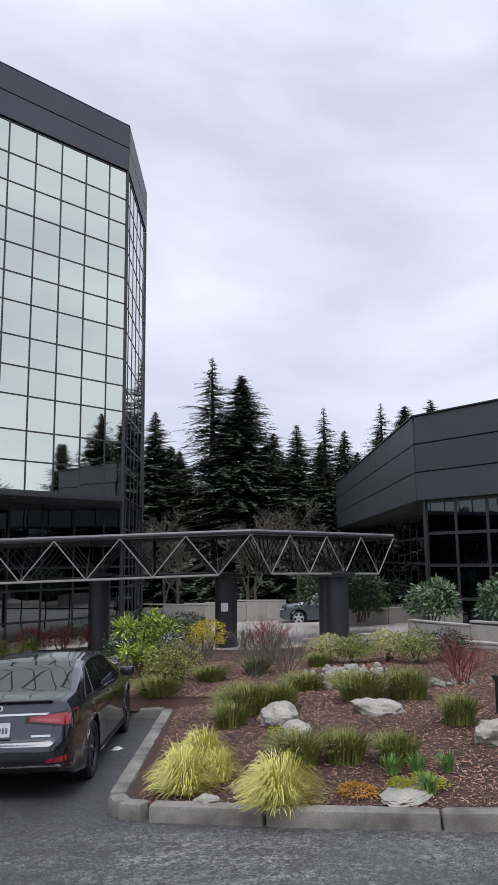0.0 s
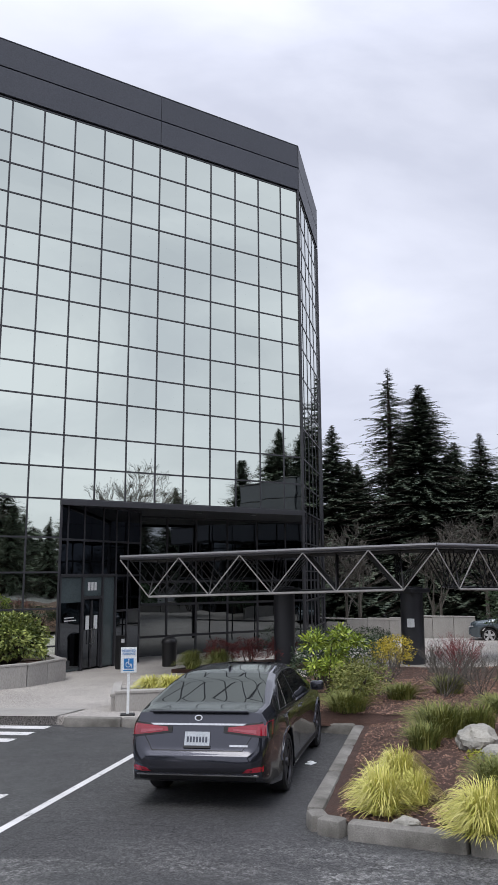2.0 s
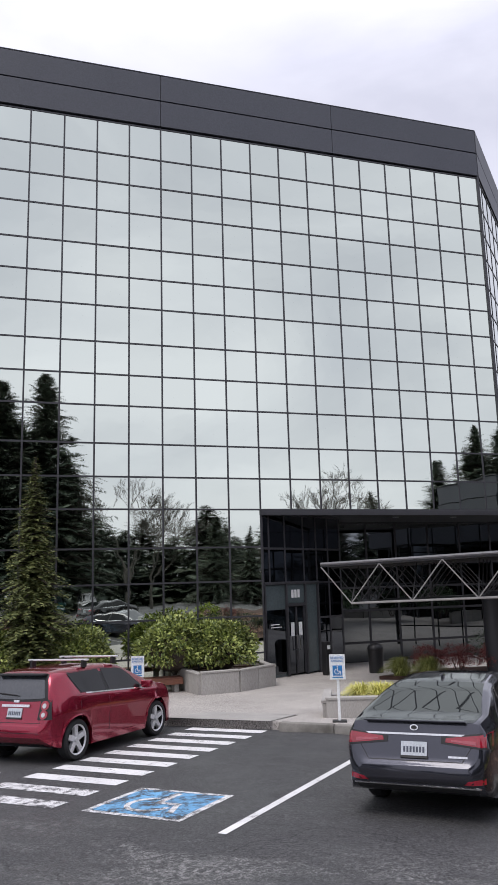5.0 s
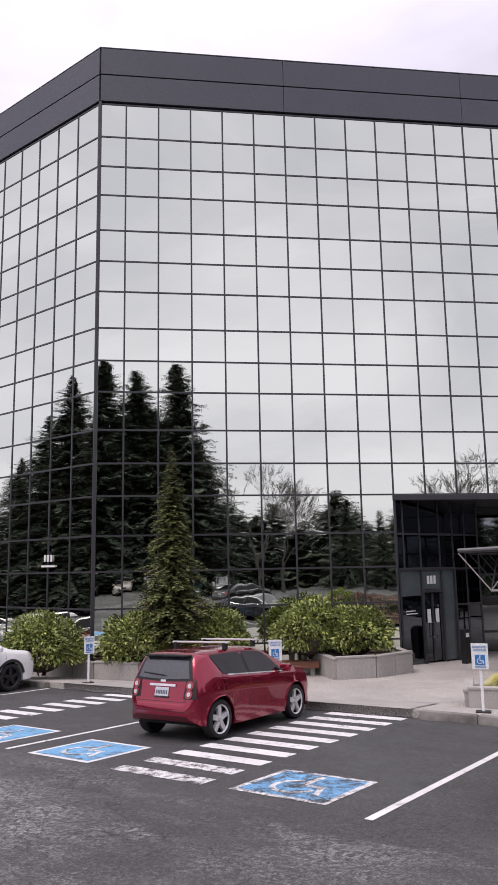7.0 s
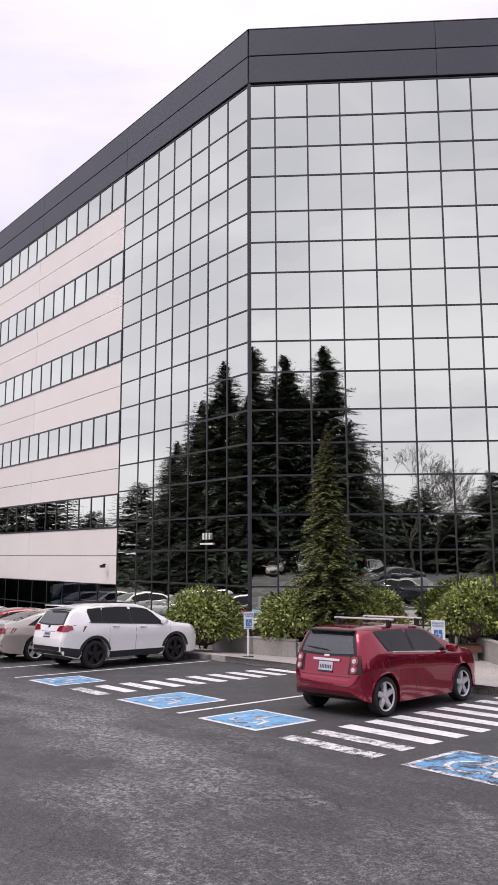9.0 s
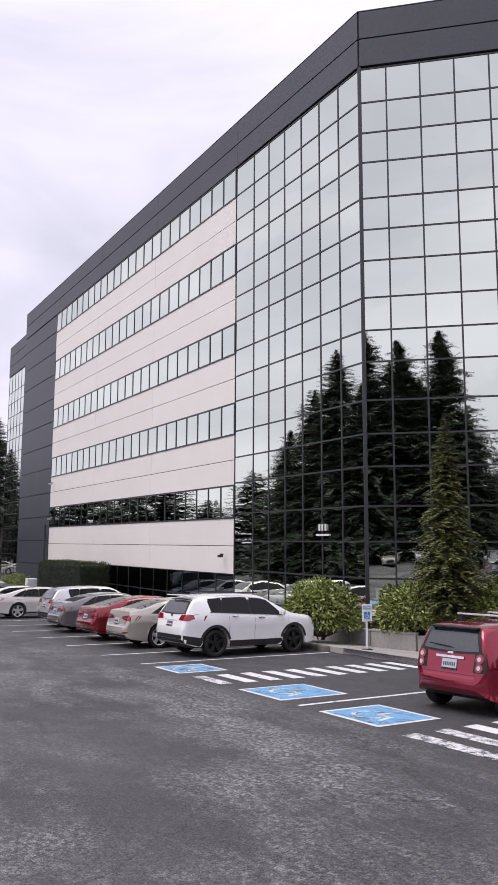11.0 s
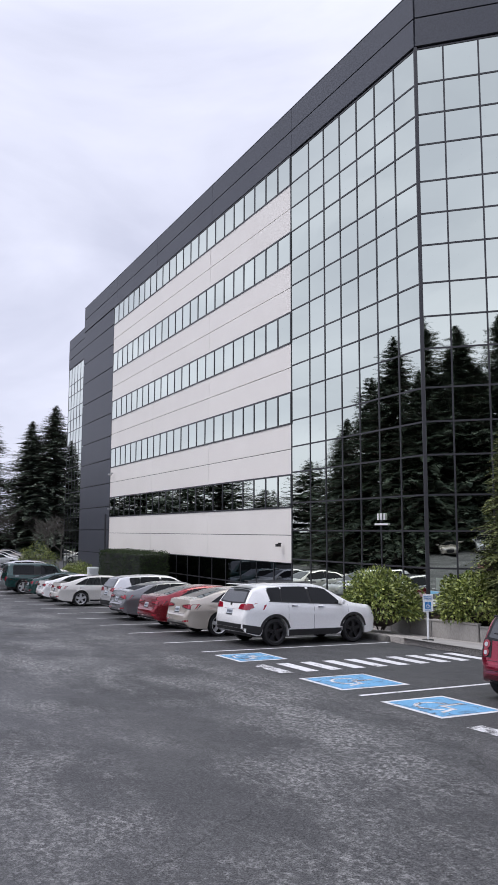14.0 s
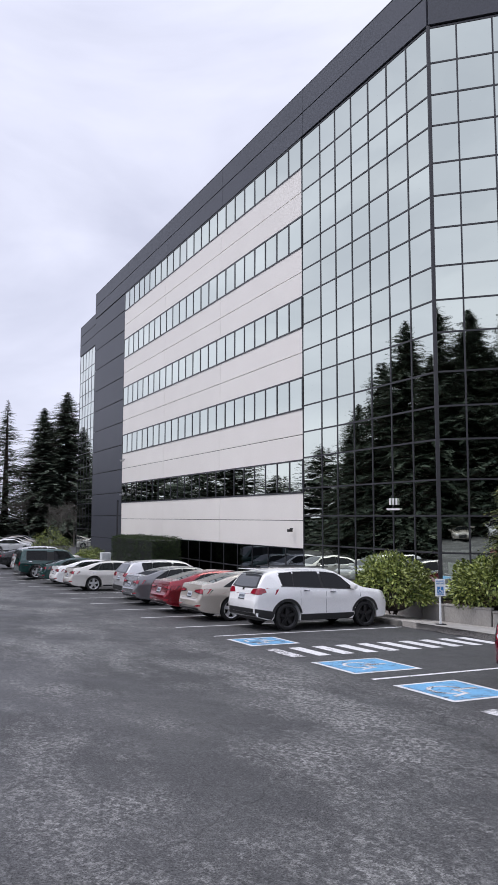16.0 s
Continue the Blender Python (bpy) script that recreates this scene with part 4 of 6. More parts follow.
SPECS = {
    "sedan": dict(L=4.975, ax=(-1.35, 1.52), R=0.345, hw=0.925, tumble=0.46,
                  top=[(-2.49, .56), (-2.475, .645), (-2.40, .705), (-2.385, .78), (-2.355, 1.02), (-2.31, 1.075), (-1.95, 1.12), (-1.25, 1.335), (-.85, 1.405), (-.3, 1.445), (.25, 1.425), (.5, 1.385), (1.28, 1.03), (1.4, 1.0), (2.1, .88), (2.38, .74), (2.49, .58)],
                  belt=[(-2.49, .53), (-2.475, .62), (-2.40, .68), (-2.36, .95), (-1.9, 1.00), (0, .94), (1.2, .93), (2.1, .82), (2.38, .68), (2.49, .52)],
                  wid=[(-2.49, .62), (-2.47, .75), (-2.42, .82), (-2.3, .87), (-1.9, .915), (-1.35, .93), (0, .92), (1.5, .93), (2.1, .88), (2.36, .76), (2.49, .56)],
                  sill=[(-2.49, .48), (-2.42, .33), (-2.2, .26), (-1.6, .2), (1.6, .2), (2.3, .22), (2.49, .34)],
                  wind=(0.48, 1.27), rear=(-1.92, -0.98), side=[(-1.52, -0.40), (-0.33, 1.02)], kick=(-1.2, 1.6), raked=True,
                  lights=[(-1.62, -1.02, -1.20, -0.98), (-1.15, -0.93, -0.40, -0.42), (-0.33, -0.36, 1.00, 0.52)]),
    "hatch": dict(L=4.04, ax=(-1.34, 1.185), R=0.33, hw=0.868, tumble=0.42,
                  top=[(-2.02, .58), (-1.99, .66), (-1.95, .72), (-1.935, .84), (-1.90, 1.04), (-1.78, 1.40), (-1.69, 1.465), (-1.4, 1.495), (-.5, 1.517), (.08, 1.485), (.28, 1.43), (1.02, 1.075), (1.14, 1.04), (1.62, .96), (1.86, .85), (1.97, .73), (2.02, .6)],
                  belt=[(-2.02, .54), (-1.97, .64), (-1.93, .80), (-1.89, .98), (-1.5, 1.08), (0, .99), (1.1, .94), (1.7, .86), (2.02, .55)],
                  wid=[(-2.02, .54), (-1.985, .68), (-1.92, .765), (-1.78, .825), (-1.6, .855), (-1.4, .868), (0, .855), (1.2, .868), (1.7, .82), (1.93, .7), (2.02, .55)],
                  sill=[(-2.02, .46), (-1.95, .34), (-1.8, .27), (-1.4, .2), (1.3, .2), (1.8, .22), (2.02, .32)],
                  wind=(0.27, 1.01), rear=(-1.885, -1.775), side=[(-1.38, -0.45), (-0.38, 0.98)], kick=(-1.02, 1.9), raked=False, back=((0.66, 1.02), (0.54, 1.425)),
                  lights=[(-1.20, -1.44, -0.46, -0.52), (-0.37, -0.43, 0.74, 0.26)]),
    "suv": dict(L=4.69, ax=(-1.36, 1.346), R=0.365, hw=0.92, tumble=0.42,
                top=[(-2.345, .74), (-2.31, .92), (-2.25, 1.14), (-2.02, 1.50), (-1.92, 1.57), (-1.5, 1.645), (-.9, 1.69), (-.4, 1.70), (.2, 1.665), (.45, 1.60), (1.2, 1.18), (1.35, 1.13), (2.0, 1.05), (2.2, .99), (2.3, .86), (2.345, .68)],
                belt=[(-2.345, .70), (-2.26, 1.12), (-1.6, 1.20), (0, 1.12), (1.2, 1.07), (2.0, .97), (2.25, .80), (2.345, .6)],
                wid=[(-2.345, .72), (-2.29, .83), (-2.1, .88), (-1.4, .92), (0, .91), (1.35, .92), (1.95, .87), (2.25, .74), (2.345, .6)],
                sill=[(-2.345, .52), (-2.28, .38), (-2.0, .3), (-1.4, .26), (1.4, .26), (2.1, .27), (2.345, .4)],
                wind=(0.42, 1.18), rear=(-2.25, -1.99), side=[(-1.86, -0.98), (-0.93, -0.1), (-0.02, 0.95)], kick=(-1.5, 2.0), raked=False, back=((0.70, 1.16), (0.58, 1.53)),
                lights=[(-1.48, -1.56, -1.16, -1.12), (-1.12, -1.08, -0.20, -0.24), (-0.11, -0.15, 0.94, 0.46)]),
    "pickup": dict(L=5.1, ax=(-1.5, 1.5), R=0.37, hw=0.90, tumble=0.22,
                   top=[(-2.55, .78), (-2.52, .95), (-2.48, 1.15), (-2.40, 1.70), (-2.3, 1.76), (-.5, 1.78), (.2, 1.74), (.4, 1.68), (.95, 1.16), (1.1, 1.10), (2.2, 1.03), (2.48, .92), (2.55, .7)],
                   belt=[(-2.55, .74), (-2.48, 1.10), (0, 1.08), (1.0, 1.04), (2.3, .95), (2.55, .65)],
                   wid=[(-2.55, .80), (-2.48, .87), (0, .9), (1.5, .9), (2.3, .86), (2.55, .72)],
                   sill=[(-2.55, .5), (-2.4, .38), (2.3, .34), (2.55, .42)],
                   wind=(0.36, 0.93), rear=(-2.47, -2.41), side=[(-2.1, -0.9), (-0.5, 0.68)], kick=(-3.0, 1.0), raked=False, back=((0.62, 1.2), (0.56, 1.62)),
                   lights=[(-2.1, -2.1, -0.9, -0.9), (-0.5, -0.5, 0.68, 0.38)]),
}
WHEELS = {}


def wheel_meshes(R, spokes, rim_mat, w=0.215):
    key = (R, spokes, rim_mat.name)
    if key in WHEELS:
        return WHEELS[key]
    rr = R * 0.745
    # y points outward
    prof = [(rr, -w / 2), (R * 0.93, -w / 2), (R, -w / 2 + 0.03), (R, w / 2 - 0.03), (R * 0.93, w / 2), (rr * 1.04, w / 2), (rr, w / 2 - 0.02), (rr, -w / 2)]
    bm = bmesh.new()
    n = 32
    ring = [[bm.verts.new((r * math.cos(2 * math.pi * i / n), y, r * math.sin(2 * math.pi * i / n))) for r, y in prof] for i in range(n)]
    for i in range(n):
        for j in range(len(prof) - 1):
            bm.faces.new((ring[i][j], ring[(i + 1) % n][j], ring[(i + 1) % n][j + 1], ring[i][j + 1]))
    bmesh.ops.recalc_face_normals(bm, faces=bm.faces)
    tyre = mesh_from("tyre", bm, M_TYRE, True, 30)
    bm = bmesh.new()
    bmesh.ops.create_cone(bm, cap_ends=True, segments=n, radius1=rr, radius2=rr, depth=0.02, matrix=pose(0, -0.02, 0, 90))
    disc = mesh_from("brake", bm, M_TRIM)
    bm = bmesh.new()
    for i in range(n):
        a0, a1 = 2 * math.pi * i / n, 2 * math.pi * (i + 1) / n
        q = [(r * math.cos(a), y, r * math.sin(a)) for a in (a0, a1) for r, y in ((rr * 1.0, w / 2 - 0.012), (rr * 0.90, w / 2 - 0.03))]
        v = [bm.verts.new(c) for c in q]
        bm.faces.new((v[0], v[2], v[3], v[1]))
    for k in range(spokes):
        m = pose(0, 0, 0, 0, 360.0 * k / spokes, 0)
        lo, hi = (0.30, 0.17) if spokes <= 5 else (0.16, 0.13)
        pts = [(-lo * rr * 0.62, 0.05 * rr), (lo * rr * 0.62, 0.05 * rr), (hi * rr, rr * 0.95), (-hi * rr, rr * 0.95)]
        f = [bm.verts.new(m @ Vector((x, w / 2 - 0.035, z))) for x, z in pts]
        g = [bm.verts.new(m @ Vector((x * 1.2, w / 2 - 0.085, z))) for x, z in pts]
        bm.faces.new(f)
        for i in range(4):
            bm.faces.new((f[i], g[i], g[(i + 1) % 4], f[(i + 1) % 4]))
    bmesh.ops.create_cone(bm, cap_ends=True, segments=16, radius1=rr * 0.2, radius2=rr * 0.16, depth=0.03, matrix=pose(0, w / 2 - 0.025, 0, -90))
    bmesh.ops.remove_doubles(bm, verts=bm.verts, dist=1e-5)
    bmesh.ops.recalc_face_normals(bm, faces=bm.faces)
    rim = mesh_from("rim", bm, rim_mat)
    WHEELS[key] = (tyre, rim, disc)
    return WHEELS[key]


def car(kind, m, paint, label, group="parked cars", spokes=5, rim=None, scale=(1, 1, 1), detail=True, lamps="wide", rack=False, name="car"):
    S = SPECS[kind]
    L, hw = S["L"], S["hw"]
    t = thing(name, m @ Matrix.Diagonal((*scale, 1)), label, "car", group)
    ra = S["R"] + 0.055
    xs = set(np.linspace(-L / 2, L / 2, 84).round(4))
    for xa in S["ax"]:
        for f in (-1, -.99, -.96, -.9, -.8, -.65, -.5, -.3, 0, .3, .5, .65, .8, .9, .96, .99, 1):
            xs.add(round(xa + ra * f, 4))
    for r in (S["wind"], S["rear"], *S["side"]):
        xs |= {round(r[0], 4), round(r[1], 4)}
    for f in (0.004, 0.01, 0.02, 0.035, 0.055, 0.08):
        xs |= {round(-L / 2 + f, 4), round(L / 2 - f, 4)}
    xs = np.array(sorted(xs))
    xs = xs[np.concatenate([[True], np.diff(xs) > 0.003])]
    top, belt, wid, sill = (smooth_interp(S[k], xs) for k in ("top", "belt", "wid", "sill"))
    top = np.maximum(top, belt + 0.02)
    pts = []
    for x, zt, zb, w, zs in zip(xs, top, belt, wid, sill):
        arch = 0.0
        for xa in S["ax"]:
            d = abs(x - xa)
            if d <= ra + 1e-6:
                arch = max(arch, S["R"] + math.sqrt(max(0.0, ra * ra - d * d)))
        low = max(zs, arch)
        h = zt - zb
        flare = 0.030 * max(math.exp(-((x - xa) / (0.85 * ra)) ** 2) for xa in S["ax"])
        hb = zb - zs
        f8 = min(0.73, max(0.0, (S["kick"][0] - x) * S["kick"][1]))
        zz = lambda f: max(low + 0.02 * f, zs + f * hb)
        ring = [(w * 0.78, low), (w * 0.965 + flare, low), (w * 0.98 + flare, zz(0.14)), (w * 0.962 + flare * .9, zz(0.36)), (w * 0.992 + flare * .35, zz(0.66)), (w * 0.996, zz(0.72)), (w * 0.962, zz(0.93)),
                (w * 0.942, max(zb, low + 0.03)), (w * 0.925 - S["tumble"] * h * f8, zb + max(min(0.018, h * 0.15), h * f8)), (w * 0.925 - S["tumble"] * h * 0.80, zb + h * 0.80), (w * 0.925 - S["tumble"] * h - 0.02 * min(1, h / 0.3), zb + h * 0.915),
                ((w * 0.925 - S["tumble"] * h) * 0.90, zb + h * 0.955), ((w * 0.925 - S["tumble"] * h) * 0.72, zb + h * 0.985), ((w * 0.925 - S["tumble"] * h) * 0.36, zt), (0.0, zt + 0.003)]
        pts.append(ring)
    nr = len(pts[0])
    bufs = {}

    def face(key, quad):
        bufs.setdefault(key, []).append(quad)
    for i in range(len(xs) - 1):
        xm = (xs[i] + xs[i + 1]) / 2
        for j in range(nr - 1):
            key = "body"
            if j >= 10 and S["wind"][0] < xm < S["wind"][1]:
                key = "windscreen"
            elif j >= 11 and S["raked"] and S["rear"][0] < xm < S["rear"][1]:
                key = "rear_window"
            face(key, (i, j))
    full = bmesh.new()
    for key, quads in bufs.items():
        for sgn in (1, -1):
            if key == "body" and sgn == -1:
                continue
            bm = bmesh.new()
            cache = {}

            def vert(i, j, s):
                k = (i, j, s if pts[i][j][0] > 0 else 1)
                if k not in cache:
                    cache[k] = bm.verts.new((xs[i], s * pts[i][j][0], pts[i][j][1]))
                return cache[k]
            sides = (1, -1) if key in ("body", "windscreen", "rear_window") else (sgn,)
            if key in ("windscreen", "rear_window") and sgn == -1:
                bm.free()
                continue
            for s in sides:
                for i, j in quads:
                    q = [vert(i, j, s), vert(i + 1, j, s), vert(i + 1, j + 1, s), vert(i, j + 1, s)]
                    q = list(dict.fromkeys(q))
                    if len(q) >= 3:
                        bm.faces.new(q if s == 1 else q[::-1])
            if key == "body":
                n = len(xs)
                for i in range(n - 1):
                    bm.faces.new((vert(i, 0, 1), vert(i, 0, -1), vert(i + 1, 0, -1), vert(i + 1, 0, 1)))
                for i in (0, n - 1):
                    loop = [vert(i, j, 1) for j in range(nr)] + [vert(i, j, -1) for j in range(nr - 2, -1, -1)]
                    bm.faces.new(loop)
            bmesh.ops.recalc_face_normals(bm, faces=bm.faces)
            if key not in ("body",):
                cz = sum(((f.calc_center_median() - Vector((0, 0, 0.9))).dot(f.normal)) for f in bm.faces)
                if cz < 0:
                    bmesh.ops.reverse_faces(bm, faces=bm.faces)
            tmp = bpy.data.meshes.new("tmp")
            bm.to_mesh(tmp)
            full.from_mesh(tmp)
            bpy.data.meshes.remove(tmp)
            part(key, bm, paint if key == "body" else M_SCREEN, t, smooth=True, sharp=38)
    bvh = BVHTree.FromBMesh(full)

    def patch(nm, quad, axis, material, out=0.006, n=6, k=4, sgn=1, lab="", rnd=False, fn=None):
        """A thin plate pressed onto the body: quad of four (u, v) corners seen along an axis ('rear', 'front', 'side')."""
        bm = bmesh.new()
        rows = []
        last = None
        for jj in range(k + 1):
            row = []
            for ii in range(n + 1):
                u, v = ii / n, jj / k
                if rnd:
                    gx, gy = 2 * u - 1, 2 * v - 1
                    u, v = (1 + gx * math.sqrt(1 - gy * gy / 2)) / 2, (1 + gy * math.sqrt(1 - gx * gx / 2)) / 2
                p = None if fn else [(1 - v) * ((1 - u) * quad[0][c] + u * quad[1][c]) + v * ((1 - u) * quad[3][c] + u * quad[2][c]) for c in (0, 1)]
                if fn:
                    p = fn(u, v)
                if axis == "side":
                    o, d = Vector((p[0], 3 * sgn, p[1])), Vector((0, -sgn, 0))
                else:
                    s = -1 if axis == "rear" else 1
                    o, d = Vector((4 * s, p[0] * sgn, p[1])), Vector((-s, 0, 0))
                hit = bvh.ray_cast(o, d)[0]
                if hit is None:
                    hit = last if last is not None else o + d * 3
                last = hit
                row.append((hit - d * out, hit + d * 0.02))
            rows.append(row)
        f = [[bm.verts.new(c[0]) for c in r] for r in rows]
        g = [[bm.verts.new(c[1]) for c in r] for r in rows]
        for jj in range(k):
            for ii in range(n):
                bm.faces.new((f[jj][ii], f[jj][ii + 1], f[jj + 1][ii + 1], f[jj + 1][ii]))
        edge = [(0, i) for i in range(n + 1)] + [(j, n) for j in range(1, k + 1)] + [(k, i) for i in range(n - 1, -1, -1)] + [(j, 0) for j in range(k - 1, 0, -1)]
        for e0, e1 in zip(edge, edge[1:] + edge[:1]):
            bm.faces.new((f[e0[0]][e0[1]], g[e0[0]][e0[1]], g[e1[0]][e1[1]], f[e1[0]][e1[1]]))
        bmesh.ops.recalc_face_normals(bm, faces=bm.faces)
        return part(nm, bm, material, t, lab, smooth=True)
    # wheels
    tyre, rimm, disc = wheel_meshes(S["R"], spokes, rim or M_RIM)
    for xa in S["ax"]:
        for s in (1, -1):
            wob_m = pose(xa, s * (hw - 0.125), S["R"], 0, 0, 0 if s == 1 else 180)
            wheel = share("wheel", tyre, t, wob_m)
            share("rim", rimm, wheel, Matrix())
            share("brake_disc", disc, wheel, Matrix())
    zbelt = lambda x: float(np.interp(x, xs, belt))
    lip, lip_mat = (0.075, M_TRIM) if kind in ("suv", "pickup") and detail else (0.022, paint)
    for xa in S["ax"]:
        for s in (1, -1):
            def arc(u, v, xa=xa):
                a, r = math.radians(12 + 156 * u), ra + 0.004 + lip * v
                return xa + r * math.cos(a), S["R"] + r * math.sin(a)
            patch("wheel_arch", None, "side", lip_mat, 0.012, 20, 1, s, fn=arc)
    # black box added for the shade in the wheel houses and under the floor
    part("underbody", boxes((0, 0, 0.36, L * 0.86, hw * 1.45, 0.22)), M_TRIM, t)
    ztop = lambda x: float(np.interp(x, xs, top))

    def light(w, grow=0.0):
        """Outline of one side window from its four corners along the body: rear foot, rear head, front foot, front head."""
        b0, h0, b1, h1 = w

        def at(u, v):
            xb, xt = b0 - grow + (b1 - b0 + 2 * grow) * u, h0 - grow + (h1 - h0 + 2 * grow) * u
            lo, hi = zbelt(xb) + 0.022 - grow * 0.4, zbelt(xt) + 0.81 * (ztop(xt) - zbelt(xt)) + grow * 0.4
            return xb + (xt - xb) * v, lo + (hi - lo) * v
        return at
    for s in (1, -1):
        ws = S["lights"]
        patch("window_surround", None, "side", M_TRIM, 0.003, 24, 5, s, fn=light((ws[0][0], ws[0][1], ws[-1][2], ws[-1][3]), 0.03))
        for w in ws:
            patch("side_window", None, "side", M_CARGLASS, 0.008, 12, 5, s, fn=light(w))
    if not S["raked"]:
        (yb, zb0), (yt, zt0) = S["back"]

        def pane(k):
            def at(u, v):
                hwid = (yb + (yt - yb) * v) * k
                c = 2 * u - 1
                z0, z1 = zb0 + (zt0 - zb0) * (1 - k) * 0.9, zt0 - (zt0 - zb0) * (1 - k) * 0.9
                return hwid * c, z0 + (z1 - z0) * v - 0.025 * (1 - c * c) * (1 - v) + 0.02 * (1 - c * c) * v
            return at
        patch("window_surround", None, "rear", M_TRIM, 0.006, 20, 6, fn=pane(1.0))
        patch("rear_window", None, "rear", M_REARGLASS, 0.012, 20, 6, fn=pane(0.90))
    for s in (1, -1):
        # mirrors, handles, door seams, sills
        xm = S["wind"][1] - 0.33
        bm = boxes((xm, s * (hw + 0.07), zbelt(xm) + 0.08, 0.13, 0.22, 0.14), bevel=0.035)
        part("mirror", bm, paint, t, smooth=True)
        for r in S["side"]:
            xd = r[0] + 0.1
            zq = zbelt(xd) - 0.10
            if len(S["side"]) == 3 and r is S["side"][0]:
                continue
            patch("door_handle", [(xd, zq), (xd + 0.2, zq), (xd + 0.2, zq + 0.035), (xd, zq + 0.035)], "side", M_CHROME if kind != "hatch" else paint, 0.03, 4, 2, s)
        seams = [S["side"][-1][0] - 0.035, S["side"][-1][1] + 0.2, S["side"][-2][0] + (0.12 if len(S["side"]) == 2 else 0.0)]
        for xd in seams:
            patch("door_seam", [(xd, S["R"] * 0.85), (xd + 0.009, S["R"] * 0.85), (xd + 0.009, zbelt(xd)), (xd, zbelt(xd))], "side", M_TRIM, 0.0015, 1, 8, s)
        x0, x1 = S["ax"][0] + ra + 0.03, S["ax"][1] - ra - 0.03
        patch("sill_trim", [(x0, 0.225), (x1, 0.225), (x1, 0.30), (x0, 0.30)], "side", paint if kind == "hatch" else M_TRIM, 0.008, 10, 1, s)
        xb0, xb1 = max(S["side"][0][0] - 0.02, S["kick"][0] - 0.06), S["side"][-1][1]
        zc = lambda x: zbelt(x) - 0.004
        patch("window_trim", [(xb0, zc(xb0)), (xb1, zc(xb1)), (xb1, zc(xb1) + 0.02), (xb0, zc(xb0) + 0.02)], "side", M_CHROME if kind in ("sedan", "hatch") else M_TRIM, 0.010, 16, 1, s)
    # front
    zn = float(np.interp(L / 2 - 0.12, xs, belt))
    for s in (1, -1):
        patch("headlamp", [(hw * 0.42, zn - 0.10), (hw * 0.86, zn - 0.04), (hw * 0.84, zn + 0.02), (hw * 0.44, zn - 0.01)], "front", M_LAMPCLEAR, 0.006, 6, 3, s)
    patch("grille", [(-hw * 0.38, 0.36), (hw * 0.38, 0.36), (hw * 0.42, zn - 0.03), (-hw * 0.42, zn - 0.03)], "front", M_TRIM, 0.006, 8, 4)
    return t, patch, S


def rear_plate(patch, z, w=0.31, h=0.155):
    patch("licence_plate", [(-w / 2, z), (w / 2, z), (w / 2, z + h), (-w / 2, z + h)], "rear", M_PLATE, 0.016, 2, 2)
    for k in range(7):
        x = w * (-0.37 + 0.74 * k / 6.0)
        patch("plate_bar", [(x - 0.012, z + 0.045), (x + 0.012, z + 0.045), (x + 0.012, z + 0.105), (x - 0.012, z + 0.105)], "rear", M_PLATEINK, 0.019, 1, 1)
    patch("plate_frame", [(-w / 2 - 0.01, z - 0.012), (w / 2 + 0.01, z - 0.012), (w / 2 + 0.01, z + 0.012), (-w / 2 - 0.01, z + 0.012)], "rear", M_TRIM, 0.021, 2, 1)


def sedan_rear(patch, chrome=True):
    for s in (1, -1):
        patch("lamp_housing", [(0.32, 0.845), (0.925, 0.785), (0.915, 0.975), (0.32, 0.912)], "rear", M_TRIM, 0.008, 14, 4, s)
        patch("tail_lamp", [(0.37, 0.862), (0.91, 0.805), (0.90, 0.955), (0.38, 0.905)], "rear", M_LAMP, 0.012, 14, 4, s)
        patch("lamp_centre", [(0.44, 0.872), (0.72, 0.842), (0.72, 0.880), (0.44, 0.888)], "rear", M_LAMPPINK, 0.016, 6, 2, s)
        patch("reflector", [(0.56, 0.43), (0.80, 0.44), (0.80, 0.50), (0.62, 0.475)], "rear", M_LAMP, 0.008, 4, 2, s)
    rear_plate(patch, 0.70)
    if chrome:
        patch("chrome_strip", [(-0.56, 0.925), (0.56, 0.925), (0.60, 0.945), (-0.60, 0.945)], "rear", M_CHROME, 0.012, 12, 1)
        patch("chrome_strip", [(-0.84, 0.385), (0.84, 0.385), (0.84, 0.40), (-0.84, 0.40)], "rear", M_CHROME, 0.012, 16, 1)
    patch("bumper_insert", [(-0.70, 0.30), (0.70, 0.30), (0.72, 0.38), (-0.72, 0.38)], "rear", M_TRIM, 0.008, 10, 2)
    patch("boot_seam", [(-0.55, 0.655), (0.55, 0.655), (0.55, 0.663), (-0.55, 0.663)], "rear", M_TRIM, 0.002, 12, 1)
    for s in (1, -1):
        patch("boot_seam", [(0.55, 0.655), (0.56, 0.655), (0.69, 0.84), (0.68, 0.84)], "rear", M_TRIM, 0.002, 1, 6, s)


def parked(kind, a, b, paint, label, turn=0.0, **kw):
    x, y = lot(a, b)
    return car(kind, stand(x, y, 45 + turn, 0.004, True), paint, label, **kw)


